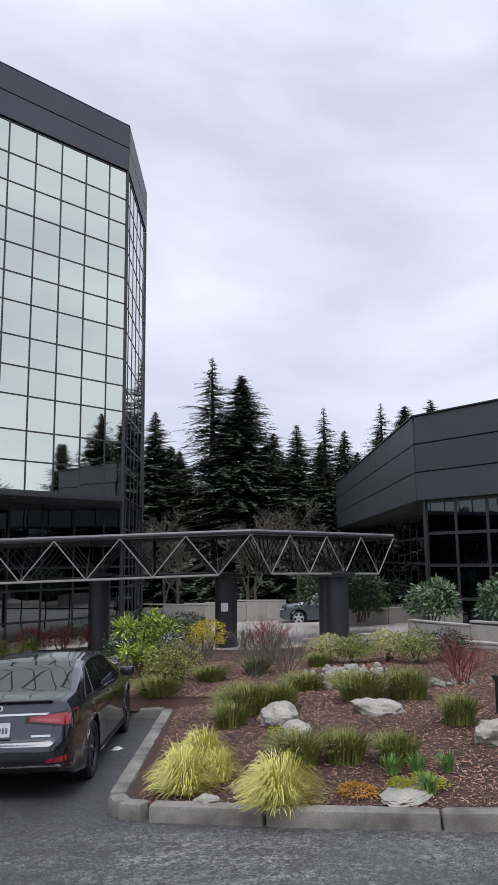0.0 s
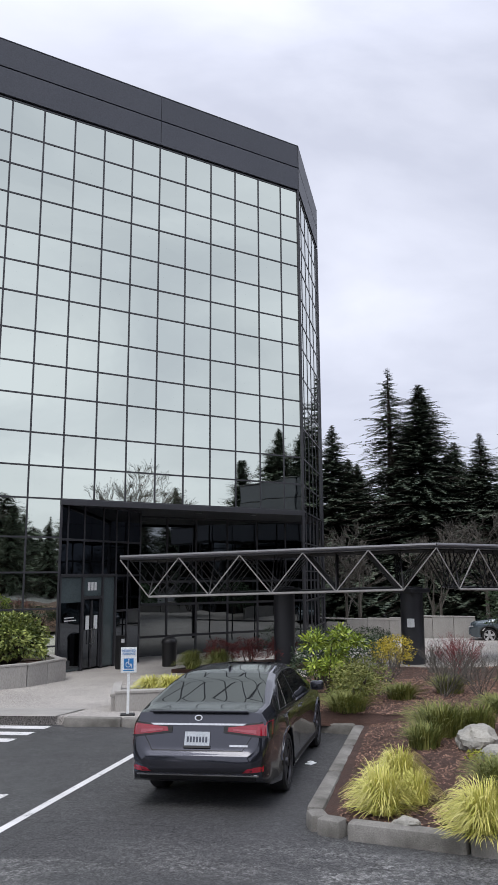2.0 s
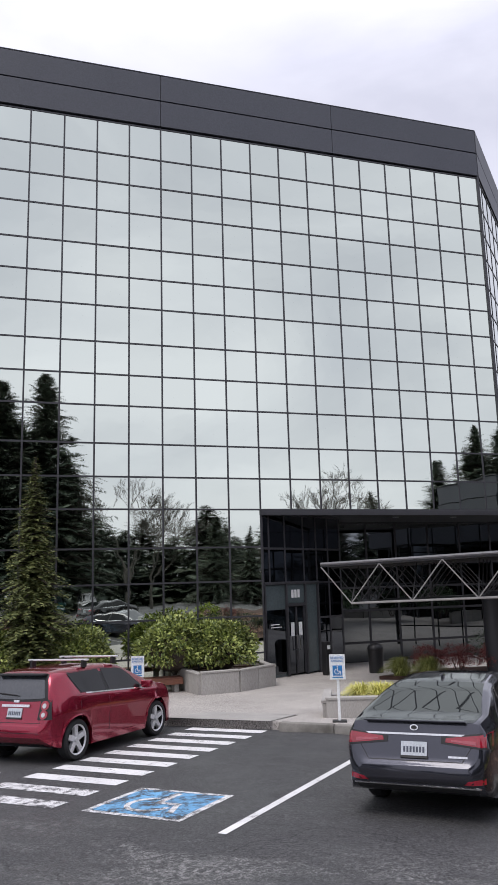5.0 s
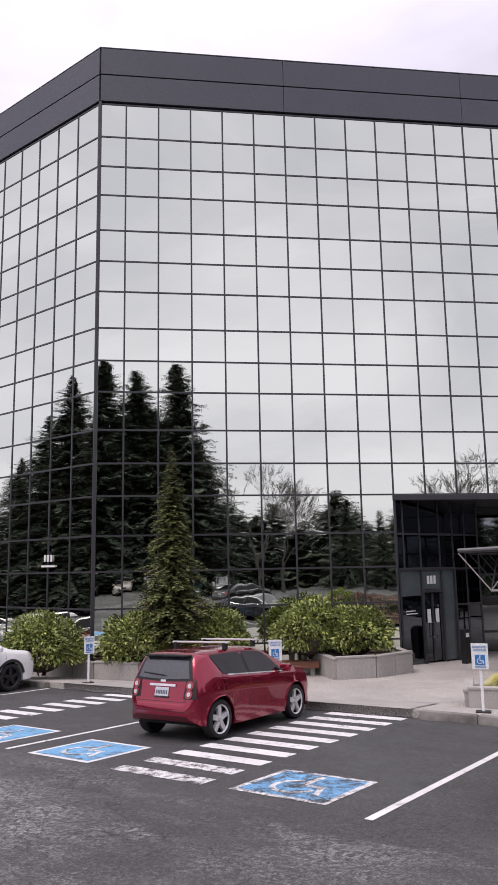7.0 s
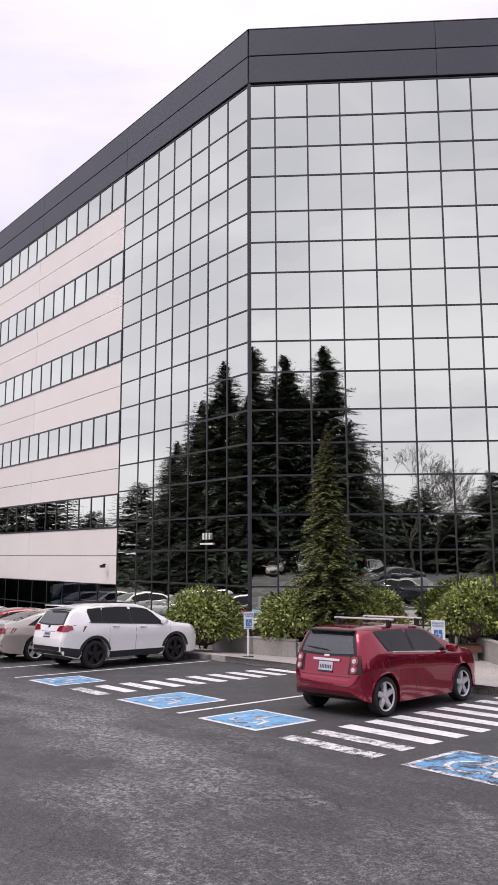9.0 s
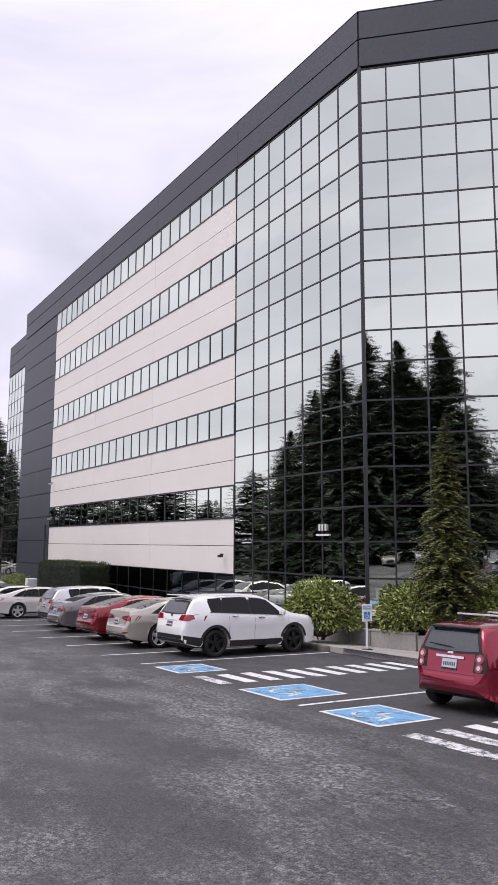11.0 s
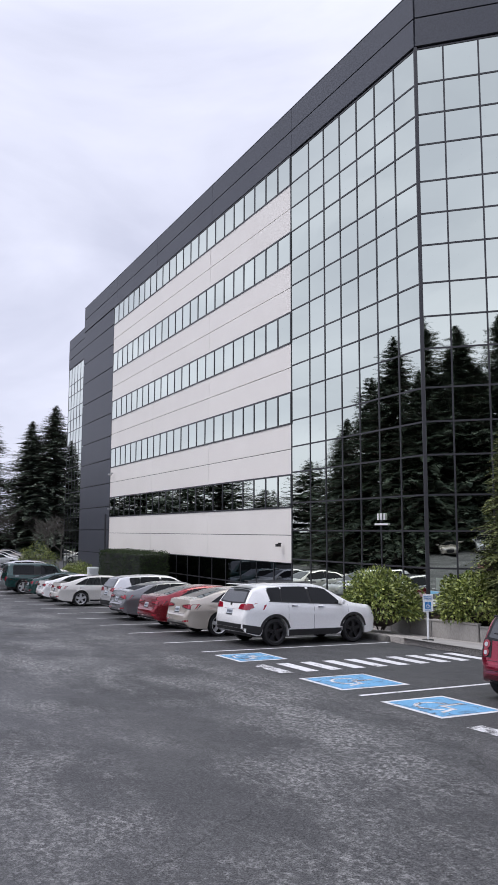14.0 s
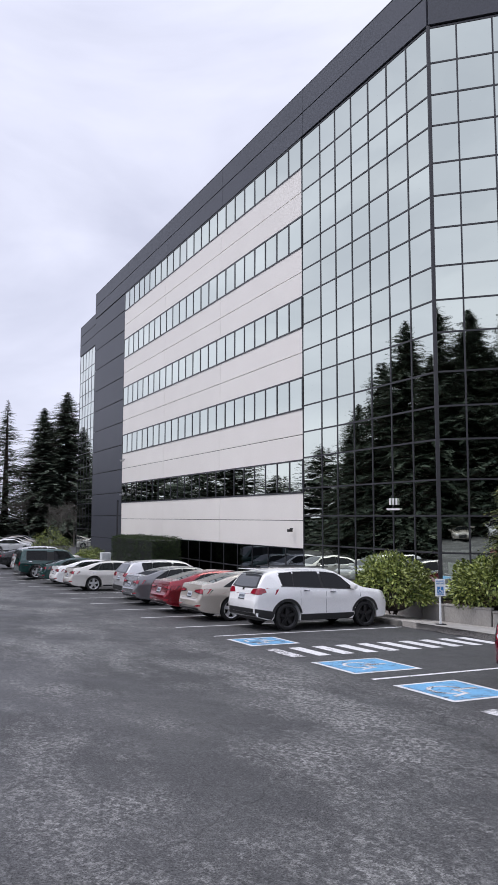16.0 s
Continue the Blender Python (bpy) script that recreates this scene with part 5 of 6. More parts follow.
P_GRAPHITE = car_paint("graphite_paint", (0.048, 0.050, 0.064), 0.85)
P_RED = car_paint("crimson_paint", (0.30, 0.009, 0.034), 0.65)
P_WHITE = car_paint("white_paint", (0.90, 0.90, 0.89), 0.0)
P_BEIGE = car_paint("champagne_paint", (0.50, 0.455, 0.40), 0.3)
P_DRED = car_paint("dark_red_paint", (0.26, 0.008, 0.020), 0.6)
P_GREY = car_paint("grey_paint", (0.20, 0.20, 0.21), 0.45)
P_SILVER = car_paint("silver_paint", (0.62, 0.62, 0.63), 0.4)
P_PEARL = car_paint("pearl_paint", (0.70, 0.68, 0.64), 0.1)
P_GREEN = car_paint("dark_green_paint", (0.012, 0.055, 0.05), 0.2)
P_SLATE = car_paint("slate_paint", (0.085, 0.11, 0.125), 0.5)
P_BLACKC = car_paint("black_paint", (0.010, 0.011, 0.012), 0.2)

# graphite saloon beside the garden bed
t, patch, S = parked("sedan", -6.12, -17.50, P_GRAPHITE, "graphite grey four-door saloon parked nose-in beside the garden kerb", spokes=10, rim=M_RIMDARK, scale=(0.97, 0.96, 0.98))
sedan_rear(patch)
bm = boxes((-2.335, 0, 1.082, 0.11, 1.22, 0.02), bevel=0.009)
part("spoiler", bm, P_GRAPHITE, t, smooth=True)
patch("badge", [(-0.05, 0.972), (0.05, 0.972), (0.05, 1.036), (-0.05, 1.036)], "rear", M_CHROME, 0.012, 8, 8, rnd=True)
patch("badge_field", [(-0.035, 0.982), (0.035, 0.982), (0.035, 1.026), (-0.035, 1.026)], "rear", M_TRIM, 0.016, 6, 6, rnd=True)
patch("model_badge", [(-0.62, 0.70), (-0.40, 0.70), (-0.40, 0.72), (-0.62, 0.72)], "rear", M_CHROME, 0.006, 4, 1)
bm = boxes((-0.75, 0, 1.43, 0.14, 0.03, 0.07), bevel=0.014)
part("roof_antenna", bm, P_GRAPHITE, t, smooth=True)

# crimson hatchback with roof bars
t, patch, S = parked("hatch", -5.42, -10.26, P_RED, "crimson five-door hatchback with silver roof bars parked nose-in", turn=2.5, spokes=5)
for s in (1, -1):
    patch("lamp_housing", [(0.50, 0.72), (0.76, 0.72), (0.72, 1.03), (0.52, 1.03)], "rear", M_TRIM, 0.006, 4, 6, s)
    for z, r in ((0.94, 0.078), (0.80, 0.072)):
        patch("tail_lamp", [(0.62 - r, z - r), (0.62 + r, z - r), (0.62 + r, z + r), (0.62 - r, z + r)], "rear", M_LAMP, 0.022, 8, 8, s, rnd=True)
        patch("lamp_centre", [(0.62 - r * .5, z - r * .5), (0.62 + r * .5, z - r * .5), (0.62 + r * .5, z + r * .5), (0.62 - r * .5, z + r * .5)], "rear", M_LAMPCLEAR, 0.028, 6, 6, s, rnd=True)
rear_plate(patch, 0.74)
patch("plate_trim", [(-0.30, 0.915), (0.30, 0.915), (0.30, 0.955), (-0.30, 0.955)], "rear", M_CHROME, 0.02, 8, 1)
patch("badge", [(-0.06, 0.985), (0.06, 0.985), (0.06, 1.02), (-0.06, 1.02)], "rear", M_CHROME, 0.014, 4, 1)
patch("bumper_insert", [(-0.58, 0.27), (0.58, 0.27), (0.60, 0.33), (-0.60, 0.33)], "rear", M_TRIM, 0.006, 10, 2)
# thin black strip drawn as the shade of the bumper's crease
patch("bumper_crease", [(-0.66, 0.505), (0.66, 0.505), (0.66, 0.515), (-0.66, 0.515)], "rear", M_TRIM, 0.001, 14, 1)
for s in (1, -1):
    patch("hatch_seam", [(0.565, 0.665), (0.573, 0.665), (0.50, 0.76), (0.492, 0.76)], "rear", M_TRIM, 0.002, 1, 4, s)
patch("hatch_seam", [(-0.56, 0.665), (0.56, 0.665), (0.56, 0.673), (-0.56, 0.673)], "rear", M_TRIM, 0.002, 12, 1)
bm = tube(bmesh.new(), (-1.93, -0.02, 1.10), (-1.95, 0.42, 1.14), 0.012, 6)
part("rear_wiper", bm, M_TRIM, t)
part("tailgate_spoiler", boxes((-1.79, 0, 1.425, 0.14, 1.02, 0.035), bevel=0.014), M_TRIM, t, "black tailgate spoiler", smooth=True)
for x in (-0.85, 0.05):
    bm = boxes((x, 0, 1.600, 0.07, 1.36, 0.035), bevel=0.012)
    bar_ob = part("roof_bar", bm, M_RIM, t, "silver aerofoil roof bar", smooth=True)
    for s in (1, -1):
        part("bar_foot", boxes((x, s * 0.58, 1.535, 0.12, 0.06, 0.13), bevel=0.015), M_TRIM, bar_ob)

# white crossover
t, patch, S = parked("suv", -5.5, -0.52, P_WHITE, "white crossover with black wheels parked nose-in beside the hatched bay", turn=2.0, spokes=5, rim=M_RIMBLK)


def suv_rear(patch):
    for s in (1, -1):
        patch("tail_lamp", [(0.44, 1.00), (0.89, 0.975), (0.87, 1.16), (0.52, 1.13)], "rear", M_LAMP, 0.012, 10, 4, s)
    rear_plate(patch, 0.84)
    patch("bumper_insert", [(-0.87, 0.33), (0.87, 0.33), (0.88, 0.60), (-0.88, 0.60)], "rear", M_TRIM, 0.012, 16, 4)
    patch("badge", [(-0.05, 1.08), (0.05, 1.08), (0.05, 1.14), (-0.05, 1.14)], "rear", M_CHROME, 0.012, 3, 3)


suv_rear(patch)
for s in (1, -1):
    patch("lamp_wrap", [(-2.30, 0.97), (-2.03, 1.04), (-2.07, 1.14), (-2.26, 1.16)], "side", M_LAMP, 0.014, 16, 6, s)
    bm = tube(bmesh.new(), (-1.5, s * 0.60, 1.715), (0.2, s * 0.60, 1.715), 0.018, 8)
    part("roof_rail", bm, M_TRIM, t)
    x0, x1 = S["ax"][0] + 0.44, S["ax"][1] - 0.44
    patch("sill_cladding", [(x0, 0.262), (x1, 0.262), (x1, 0.43), (x0, 0.43)], "side", M_TRIM, 0.014, 10, 2, s)
    patch("bumper_cladding", [(-2.32, 0.40), (-1.80, 0.29), (-1.78, 0.52), (-2.32, 0.60)], "side", M_TRIM, 0.012, 8, 2, s)
part("tailgate_spoiler", boxes((-1.98, 0, 1.645, 0.3, 1.14, 0.03), bevel=0.012), P_WHITE, t, smooth=True)

# the row beyond
ROW = [("sedan", 2.25, P_BEIGE, "champagne beige saloon parked nose-in in the row", (0.97, 0.98, 1.02)), ("sedan", 4.95, P_DRED, "dark red coupe parked nose-in in the row", (0.97, 0.98, 0.99)),
       ("sedan", 8.3, P_GREY, "mid-grey saloon parked nose-in in the row", (0.94, 0.96, 1.0)), ("suv", 11.0, P_SILVER, "silver crossover parked nose-in in the row", (1, 1, 0.96)),
       ("sedan", 17.1, P_PEARL, "pearl white saloon parked nose-in in the row", (1, 1, 1)), ("sedan", 20.5, P_WHITE, "white older saloon parked nose-in in the row", (0.96, 0.95, 0.98)),
       ("sedan", 23.6, P_GREEN, "dark green saloon parked nose-in in the row", (0.95, 0.95, 0.98)), ("pickup", 27.6, P_GREEN, "dark green pickup with a canopy parked in the row", (1, 1, 1)),
       ("sedan", 31.2, P_WHITE, "white saloon parked far down the row", (1, 1, 1)), ("suv", 34.4, P_SILVER, "silver crossover parked far down the row", (1, 1, 1)),
       ("sedan", 37.6, P_BLACKC, "black saloon parked far down the row", (1, 1, 1))]
for kind, b, paint, label, sc in ROW:
    t, patch, S = parked(kind, -5.85 - (0.35 if kind == "pickup" else -0.5 if kind == "suv" else 0), b, paint, label, scale=sc, turn=random.Random(b).uniform(-1, 1))
    if kind == "sedan":
        sedan_rear(patch, False)
    elif kind == "suv":
        suv_rear(patch)
    else:
        for s in (1, -1):
            patch("tail_lamp", [(0.74, 0.75), (0.86, 0.75), (0.86, 1.0), (0.74, 1.0)], "rear", M_LAMP, 0.01, 3, 4, s)
# black saloon that has driven on along the lane
x, y = lot(-14.2, -26.5)
t, patch, S = car("sedan", stand(x, y, -45 + 8, 0.004, True), P_BLACKC, "black four-door saloon with chrome grille and large chrome wheels", group="cars in the lane", spokes=9, rim=M_CHROME, scale=(0.975, 0.985, 1.01))
sedan_rear(patch)
patch("chrome_grille", [(-0.42, 0.52), (0.42, 0.52), (0.40, 0.68), (-0.40, 0.68)], "front", M_CHROME, 0.014, 8, 3)
# cars beyond the canopy
x, y = 31.5, -2.9
car("suv", stand(x, y, 128, 0.0), P_SLATE, "slate grey compact crossover parked beyond the canopy", scale=(0.92, 0.95, 0.93))

# ---- planting ----
def tri_object(name, verts, faces, material, parent=None, label="", kind="", category=""):
    me = bpy.data.meshes.new(name)
    me.from_pydata(verts, [], faces)
    me.materials.append(material)
    me.update()
    ob = new(name, me)
    if parent:
        ob.parent = parent
    return tagged(ob, label, category, kind=kind) if label or kind else ob


M_BARK = surf("grey_brown_bark", (0.095, 0.075, 0.06), (0.05, 0.04, 0.033), 3, 40, 0.9, bump=0.6, stretch=(1, 1, 0.2))
M_TWIG = surf("grey_twigs", (0.125, 0.115, 0.098), (0.08, 0.073, 0.062), 4, 40, 0.9, bump=0.2)
M_REDTWIG = surf("red_twigs", (0.22, 0.045, 0.05), (0.13, 0.035, 0.035), 4, 40, 0.7, bump=0.1)
M_NEEDLE = leafy("dark_conifer_needles", (0.060, 0.088, 0.066), (0.150, 0.180, 0.125), 0.7)
M_NEEDLE2 = leafy("olive_spruce_needles", (0.066, 0.092, 0.034), (0.20, 0.215, 0.072), 0.7)
M_RHODO = leafy("rhododendron_leaves", (0.055, 0.092, 0.024), (0.34, 0.385, 0.105), 0.4)
M_RHODOB = leafy("bright_rhododendron_leaves", (0.13, 0.21, 0.025), (0.42, 0.50, 0.075), 0.45)
M_PLANTER = leafy("blue_green_leaves", (0.05, 0.10, 0.05), (0.17, 0.25, 0.13), 0.45)
M_DARKLEAF = leafy("dark_evergreen_leaves", (0.022, 0.045, 0.02), (0.05, 0.085, 0.035), 0.5)
M_HEDGE = leafy("clipped_hedge_leaves", (0.016, 0.034, 0.010), (0.045, 0.07, 0.02), 0.6)
M_YGRASS = leafy("golden_sedge_blades", (0.45, 0.46, 0.07), (0.86, 0.80, 0.30), 0.5)
M_SEDGE = leafy("green_sedge_blades", (0.095, 0.13, 0.028), (0.30, 0.30, 0.09), 0.6)
M_IRIS = leafy("iris_blades", (0.09, 0.20, 0.05), (0.20, 0.34, 0.10), 0.5)
M_YSHRUB = leafy("yellow_shrub_leaves", (0.36, 0.27, 0.02), (0.55, 0.46, 0.06), 0.6)
M_PALE = leafy("variegated_leaves", (0.32, 0.32, 0.12), (0.50, 0.46, 0.24), 0.6)
M_REDLEAF = leafy("red_heather_sprigs", (0.16, 0.035, 0.035), (0.26, 0.07, 0.06), 0.7)
M_MOSS = leafy("moss", (0.22, 0.25, 0.03), (0.40, 0.40, 0.06), 0.9)
M_ORANGE = leafy("orange_sedum", (0.36, 0.16, 0.02), (0.48, 0.26, 0.05), 0.8)
M_CHIP = leafy("bark_chips", (0.040, 0.020, 0.015), (0.46, 0.28, 0.20), 0.9)
M_ROCK = surf("lichened_granite", (0.42, 0.40, 0.35), (0.20, 0.20, 0.18), 2.5, 30, 0.9, bump=0.6, bump_dist=0.02)


def conifer(h, r, seed, material, dense=1.0, droop=0.25, frond=0.55, bare=0.08, taper=1.0):
    """A tapered trunk with drooping whorls carrying many small needle sprays. Returns an Empty with two parts."""
    rg = np.random.default_rng(seed)
    t = new("conifer_tree")
    bm = bmesh.new()
    tube(bm, (0, 0, -0.3), (0, 0, h * 0.55), 0.016 * h + 0.05, 9, 0.009 * h + 0.02)
    tube(bm, (0, 0, h * 0.55), (0, 0, h * 0.985), 0.009 * h + 0.02, 7, 0.01)
    V, F = [], []
    BV, BF = [], []
    z = bare * h
    while z < h * 0.985:
        f = z / h
        reach = r * (1 - f) ** taper * (0.6 + 0.4 * min(1, (f - bare + 0.04) / 0.12)) + 0.02
        fr = frond * (0.10 + 0.90 * (1 - f) ** 0.7)
        reach *= rg.uniform(0.72, 1.22)
        step = max(0.13, reach * 0.15) / max(0.7, dense)
        n = max(4, int((7.5 if f < 0.8 else 5) * dense))
        for k in range(n):
            az = rg.uniform(0, 2 * math.pi)
            ln = reach * rg.uniform(0.45, 1.25)
            up = rg.uniform(-0.22, 0.30) + 0.35 * f
            d = np.array([math.cos(az), math.sin(az), 0.0])
            side = np.array([-d[1], d[0], 0.0])
            base = np.array([0, 0, z + rg.uniform(-0.75, 0.75) * step])
            m = max(3, int(ln / (fr * 0.42)))
            b0 = len(BV)
            tip = base + d * ln + np.array([0, 0, up * ln - droop * ln])
            q = 0.012 + 0.012 * ln
            BV += [tuple(base + side * q), tuple(base - side * q), tuple(base + np.array([0, 0, q * 2])), tuple(tip)]
            BF += [(b0, b0 + 1, b0 + 3), (b0 + 1, b0 + 2, b0 + 3), (b0 + 2, b0, b0 + 3)]
            for i in range(m + 1):
                s = (i + 0.6) / (m + 0.6)
                if s < 0.18:
                    continue
                p = base + d * ln * s + np.array([0, 0, up * ln * s - droop * ln * s * s])
                for sg in (-1, 1, 0):
                    wd = fr * rg.uniform(0.6, 1.15) * (1.1 - 0.6 * s)
                    out = (d * rg.uniform(0.35, 0.8) + side * sg * rg.uniform(0.6, 1.0)) * wd
                    out[2] += rg.uniform(-0.55, 0.08) * wd
                    wv = np.cross(out, [0, 0, 1.0])
                    wv = wv / (np.linalg.norm(wv) + 1e-6) * wd * rg.uniform(0.20, 0.36)
                    wv[2] += rg.uniform(-0.12, 0.12) * wd
                    i0 = len(V)
                    V += [tuple(p), tuple(p + out * 0.55 + wv), tuple(p + out), tuple(p + out * 0.55 - wv)]
                    F += [(i0, i0 + 1, i0 + 2), (i0, i0 + 2, i0 + 3)]
        z += step
    me = bpy.data.meshes.new("trunk_tmp")
    me.from_pydata(BV, [], BF)
    bm.from_mesh(me)
    bpy.data.meshes.remove(me)
    part("trunk", bm, M_BARK, t)
    tri_object("crown", V, F, material, t)
    return t


def bare_tree(h, spread, seed, material, depth=5, lean=0.0, name="bare_tree"):
    """A leafless tree: limbs that fork again and again into fine twigs."""
    rg = random.Random(seed)
    V, F = [], []

    def limb(p, d, ln, r, lev):
        q = p + d * ln
        r2 = r * 0.72
        ax = d.orthogonal().normalized()
        ay = d.cross(ax)
        k = 5 if lev < 2 else 3
        i0 = len(V)
        for c, rr in ((p, r), (q, r2)):
            for j in range(k):
                a = 2 * math.pi * j / k
                V.append(tuple(c + (ax * math.cos(a) + ay * math.sin(a)) * rr))
        for j in range(k):
            F.append((i0 + j, i0 + (j + 1) % k, i0 + k + (j + 1) % k, i0 + k + j))
        if lev >= depth:
            return
        n = 3 if lev < 3 else 2 + (rg.random() < 0.5)
        for _ in range(n):
            dd = (d + Vector((rg.gauss(0, 1), rg.gauss(0, 1), rg.gauss(0.25, 0.5))) * spread).normalized()
            st = p + d * ln * rg.uniform(0.65, 1.0)
            limb(st, dd, ln * rg.uniform(0.62, 0.85), max(0.016, r2 * rg.uniform(0.5, 0.75)), lev + 1)
    limb(Vector((0, 0, -0.2)), Vector((lean, 0, 1)).normalized(), h * 0.28, 0.014 * h + 0.015, 0)
    t = new(name)
    tri_object("crown", V, F, material, t)
    return t


def leaf_ball(V, F, c, rad, n, size, rg, squash=(1, 1, 1), inner=0.72, droop=0.3, lob=0.22, wide=0.36):
    """Leaves on a lumpy shell round c."""
    ph = rg.uniform(0, 6.28, 6)
    for _ in range(n):
        v = rg.normal(size=3)
        v /= np.linalg.norm(v)
        if v[2] < -0.45:
            v[2] = -v[2]
        lump = 1 + lob * math.sin(3 * v[0] + ph[0]) * math.sin(3 * v[1] + ph[1]) + lob * 0.8 * math.sin(6 * v[2] + ph[2] + 4 * v[0]) * math.sin(6 * v[1] + ph[3])
        p = np.array(c) + v * np.array(squash) * rad * lump * rg.uniform(inner, 1.0)
        d = v + rg.normal(size=3) * 0.55
        d[2] -= droop
        d /= np.linalg.norm(d)
        s = np.cross(d, v + rg.normal(size=3) * 0.3)
        s /= np.linalg.norm(s) + 1e-6
        L = size * rg.uniform(0.7, 1.25)
        i0 = len(V)
        V += [tuple(p), tuple(p + d * L * 0.5 + s * L * wide / 2), tuple(p + d * L), tuple(p + d * L * 0.5 - s * L * wide / 2)]
        F += [(i0, i0 + 1, i0 + 2), (i0, i0 + 2, i0 + 3)]


def shrub(name, x, y, balls, n, size, material, label, category="shrub", dz=0.0, seed=1, group="", stems=True, squash=(1, 1, 0.9), droop=0.3, wide=0.36, core=True, inner=0.72):
    """A bush of leaf clumps; balls: (dx, dy, dz, radius)."""
    rg = np.random.default_rng(seed)
    z = ground_z(x, y) + dz
    t = thing(name, Matrix.Translation((x, y, z)), label, category, group)
    V, F = [], []
    tot = sum(b[3] ** 2 for b in balls)
    for b in balls:
        leaf_ball(V, F, b[:3], b[3], int(n * b[3] ** 2 / tot), size, rg, squash, droop=droop, wide=wide, inner=inner)
    tri_object("foliage", V, F, material, t)
    if stems and len(balls) == 4:
        # added dark blob: stands for the shade between leaves, hides see-through gaps
        bm = bmesh.new()
        b = balls[0]
        bmesh.ops.create_icosphere(bm, subdivisions=3, radius=b[3] * 0.74, matrix=Matrix.Translation(b[:3]) @ Matrix.Diagonal((*squash, 1)))
        for v in bm.verts:
            v.co += v.co.normalized() * 0.12 * noise.noise(v.co * 3)
        part("twig_core", bm, M_BARK, t)
    if stems:
        for k in range(5):
            bm = bmesh.new()
            b = balls[k % len(balls)]
            a = rg.uniform(0, 6.28)
            tube(bm, (rg.uniform(-.12, .12), rg.uniform(-.12, .12), -0.08), (b[0] + 0.5 * b[3] * math.cos(a), b[1] + 0.5 * b[3] * math.sin(a), b[2] + 0.3 * b[3]), 0.028, 6, 0.012)
            part("stem", bm, M_BARK, t)
    return t


def grass_clump(name, x, y, radius, height, n, material, label, dz=0.0, seed=1, spread=1.0, width=0.012, group="grass clumps", flop=1.0, segs=4, low=0.0):
    """Arching blades from one crown."""
    rg = np.random.default_rng(seed)
    V, F = [], []
    for _ in range(n):
        az = rg.uniform(0, 2 * math.pi)
        rr = radius * rg.uniform(0.25, 1.0)
        hh = height * rg.uniform(0.7, 1.1) * (1.15 - 0.5 * (rr / radius) ** 2)
        if rg.random() < low:
            rr = radius * rg.uniform(0.45, 0.95)
            hh = height * rg.uniform(0.12, 0.62)
        r0 = rg.uniform(0, (0.22 + 0.2 * low) * spread) * radius
        az0 = az + rg.normal() * 0.7
        d = np.array([math.cos(az), math.sin(az)])
        b = np.array([math.cos(az0), math.sin(az0)]) * r0
        side = np.array([-d[1], d[0]]) * width * rg.uniform(0.7, 1.3)
        i0 = len(V)
        for k in range(segs + 1):
            s = k / segs
            px = b + d * rr * s ** 1.4
            pz = hh * (1 - (1 - s) ** 1.8) - flop * hh * 0.75 * max(0, s - 0.45) ** 1.6 * (rr / radius) * 2.0
            w = 1.0 - 0.95 * s ** 2
            V += [(px[0] + side[0] * w, px[1] + side[1] * w, max(-0.05, pz)), (px[0] - side[0] * w, px[1] - side[1] * w, max(-0.05, pz) + 0.002)]
        for k in range(segs):
            F.append((i0 + 2 * k, i0 + 2 * k + 1, i0 + 2 * k + 3, i0 + 2 * k + 2))
    t = tri_object(name, V, F, material)
    t.matrix_basis = Matrix.Translation((x, y, bed_z(x, y) + dz))
    return tagged(t, label, "grass clump", group)


def in_poly(px, py, poly):
    c = False
    n = len(poly)
    for i in range(n):
        (x0, y0), (x1, y1) = poly[i], poly[i - 1]
        if (y0 > py) != (y1 > py) and px < (x1 - x0) * (py - y0) / (y1 - y0) + x0:
            c = not c
    return c


BED = [(-9.05, -18.98), (-3.6, -18.98), (-3.42, -18.05), (-3.40, -15.6), (0.6, -15.5), (3.4, -17.0), (6.2, -20.5), (7.1, -23.5), (6.6, -25.8), (3.6, -29.5), (-1.0, -35), (-10.55, -35), (-10.0, -24), (-9.7, -22.0), (-9.35, -20.2)]


def bed_mound(a, b):
    """Height of the mulched bed over the lot."""
    edge = min(1.0, max(0.0, (a + 9.4) / 3.0)) * min(1.0, max(0.0, (-18.6 - b) / 2.5) if a < -3.4 else 1.0) * min(1.0, max(0.0, (7.3 - a) / 2.5))
    return KH - 0.03 + 0.20 * edge + 0.05 * noise.noise(Vector((a * 0.5, b * 0.5, 0.0)))


def bed_z(x, y):
    a, b = (x + y) * R2, (y - x) * R2
    if in_poly(a, b, BED):
        return ground_z(x, y) + bed_mound(a, b)
    return ground_z(x, y) + KH


CELL = 0.16
V, F, idx = [], [], {}
na, nb = int(18.4 / CELL), int(19.6 / CELL)


def bed_vert(i, j):
    if (i, j) not in idx:
        a, b = -10.7 + CELL * i, -35.1 + CELL * j
        x, y = lot(a, b)
        idx[(i, j)] = len(V)
        V.append((x, y, ground_z(x, y) + bed_mound(a, b) + 0.018 * noise.noise(Vector((a * 4, b * 4, 3.0)))))
    return idx[(i, j)]


for i in range(na):
    for j in range(nb):
        if in_poly(-10.7 + CELL * (i + 0.5), -35.1 + CELL * (j + 0.5), BED):
            F.append((bed_vert(i, j), bed_vert(i + 1, j), bed_vert(i + 1, j + 1), bed_vert(i, j + 1))[::-1])
bed = tri_object("garden_bed", V, F, M_SOIL, None, "brown bark-mulched garden bed, gently mounded", "structure", "garden bed")
bpy.data.meshes[bed.data.name].shade_smooth()
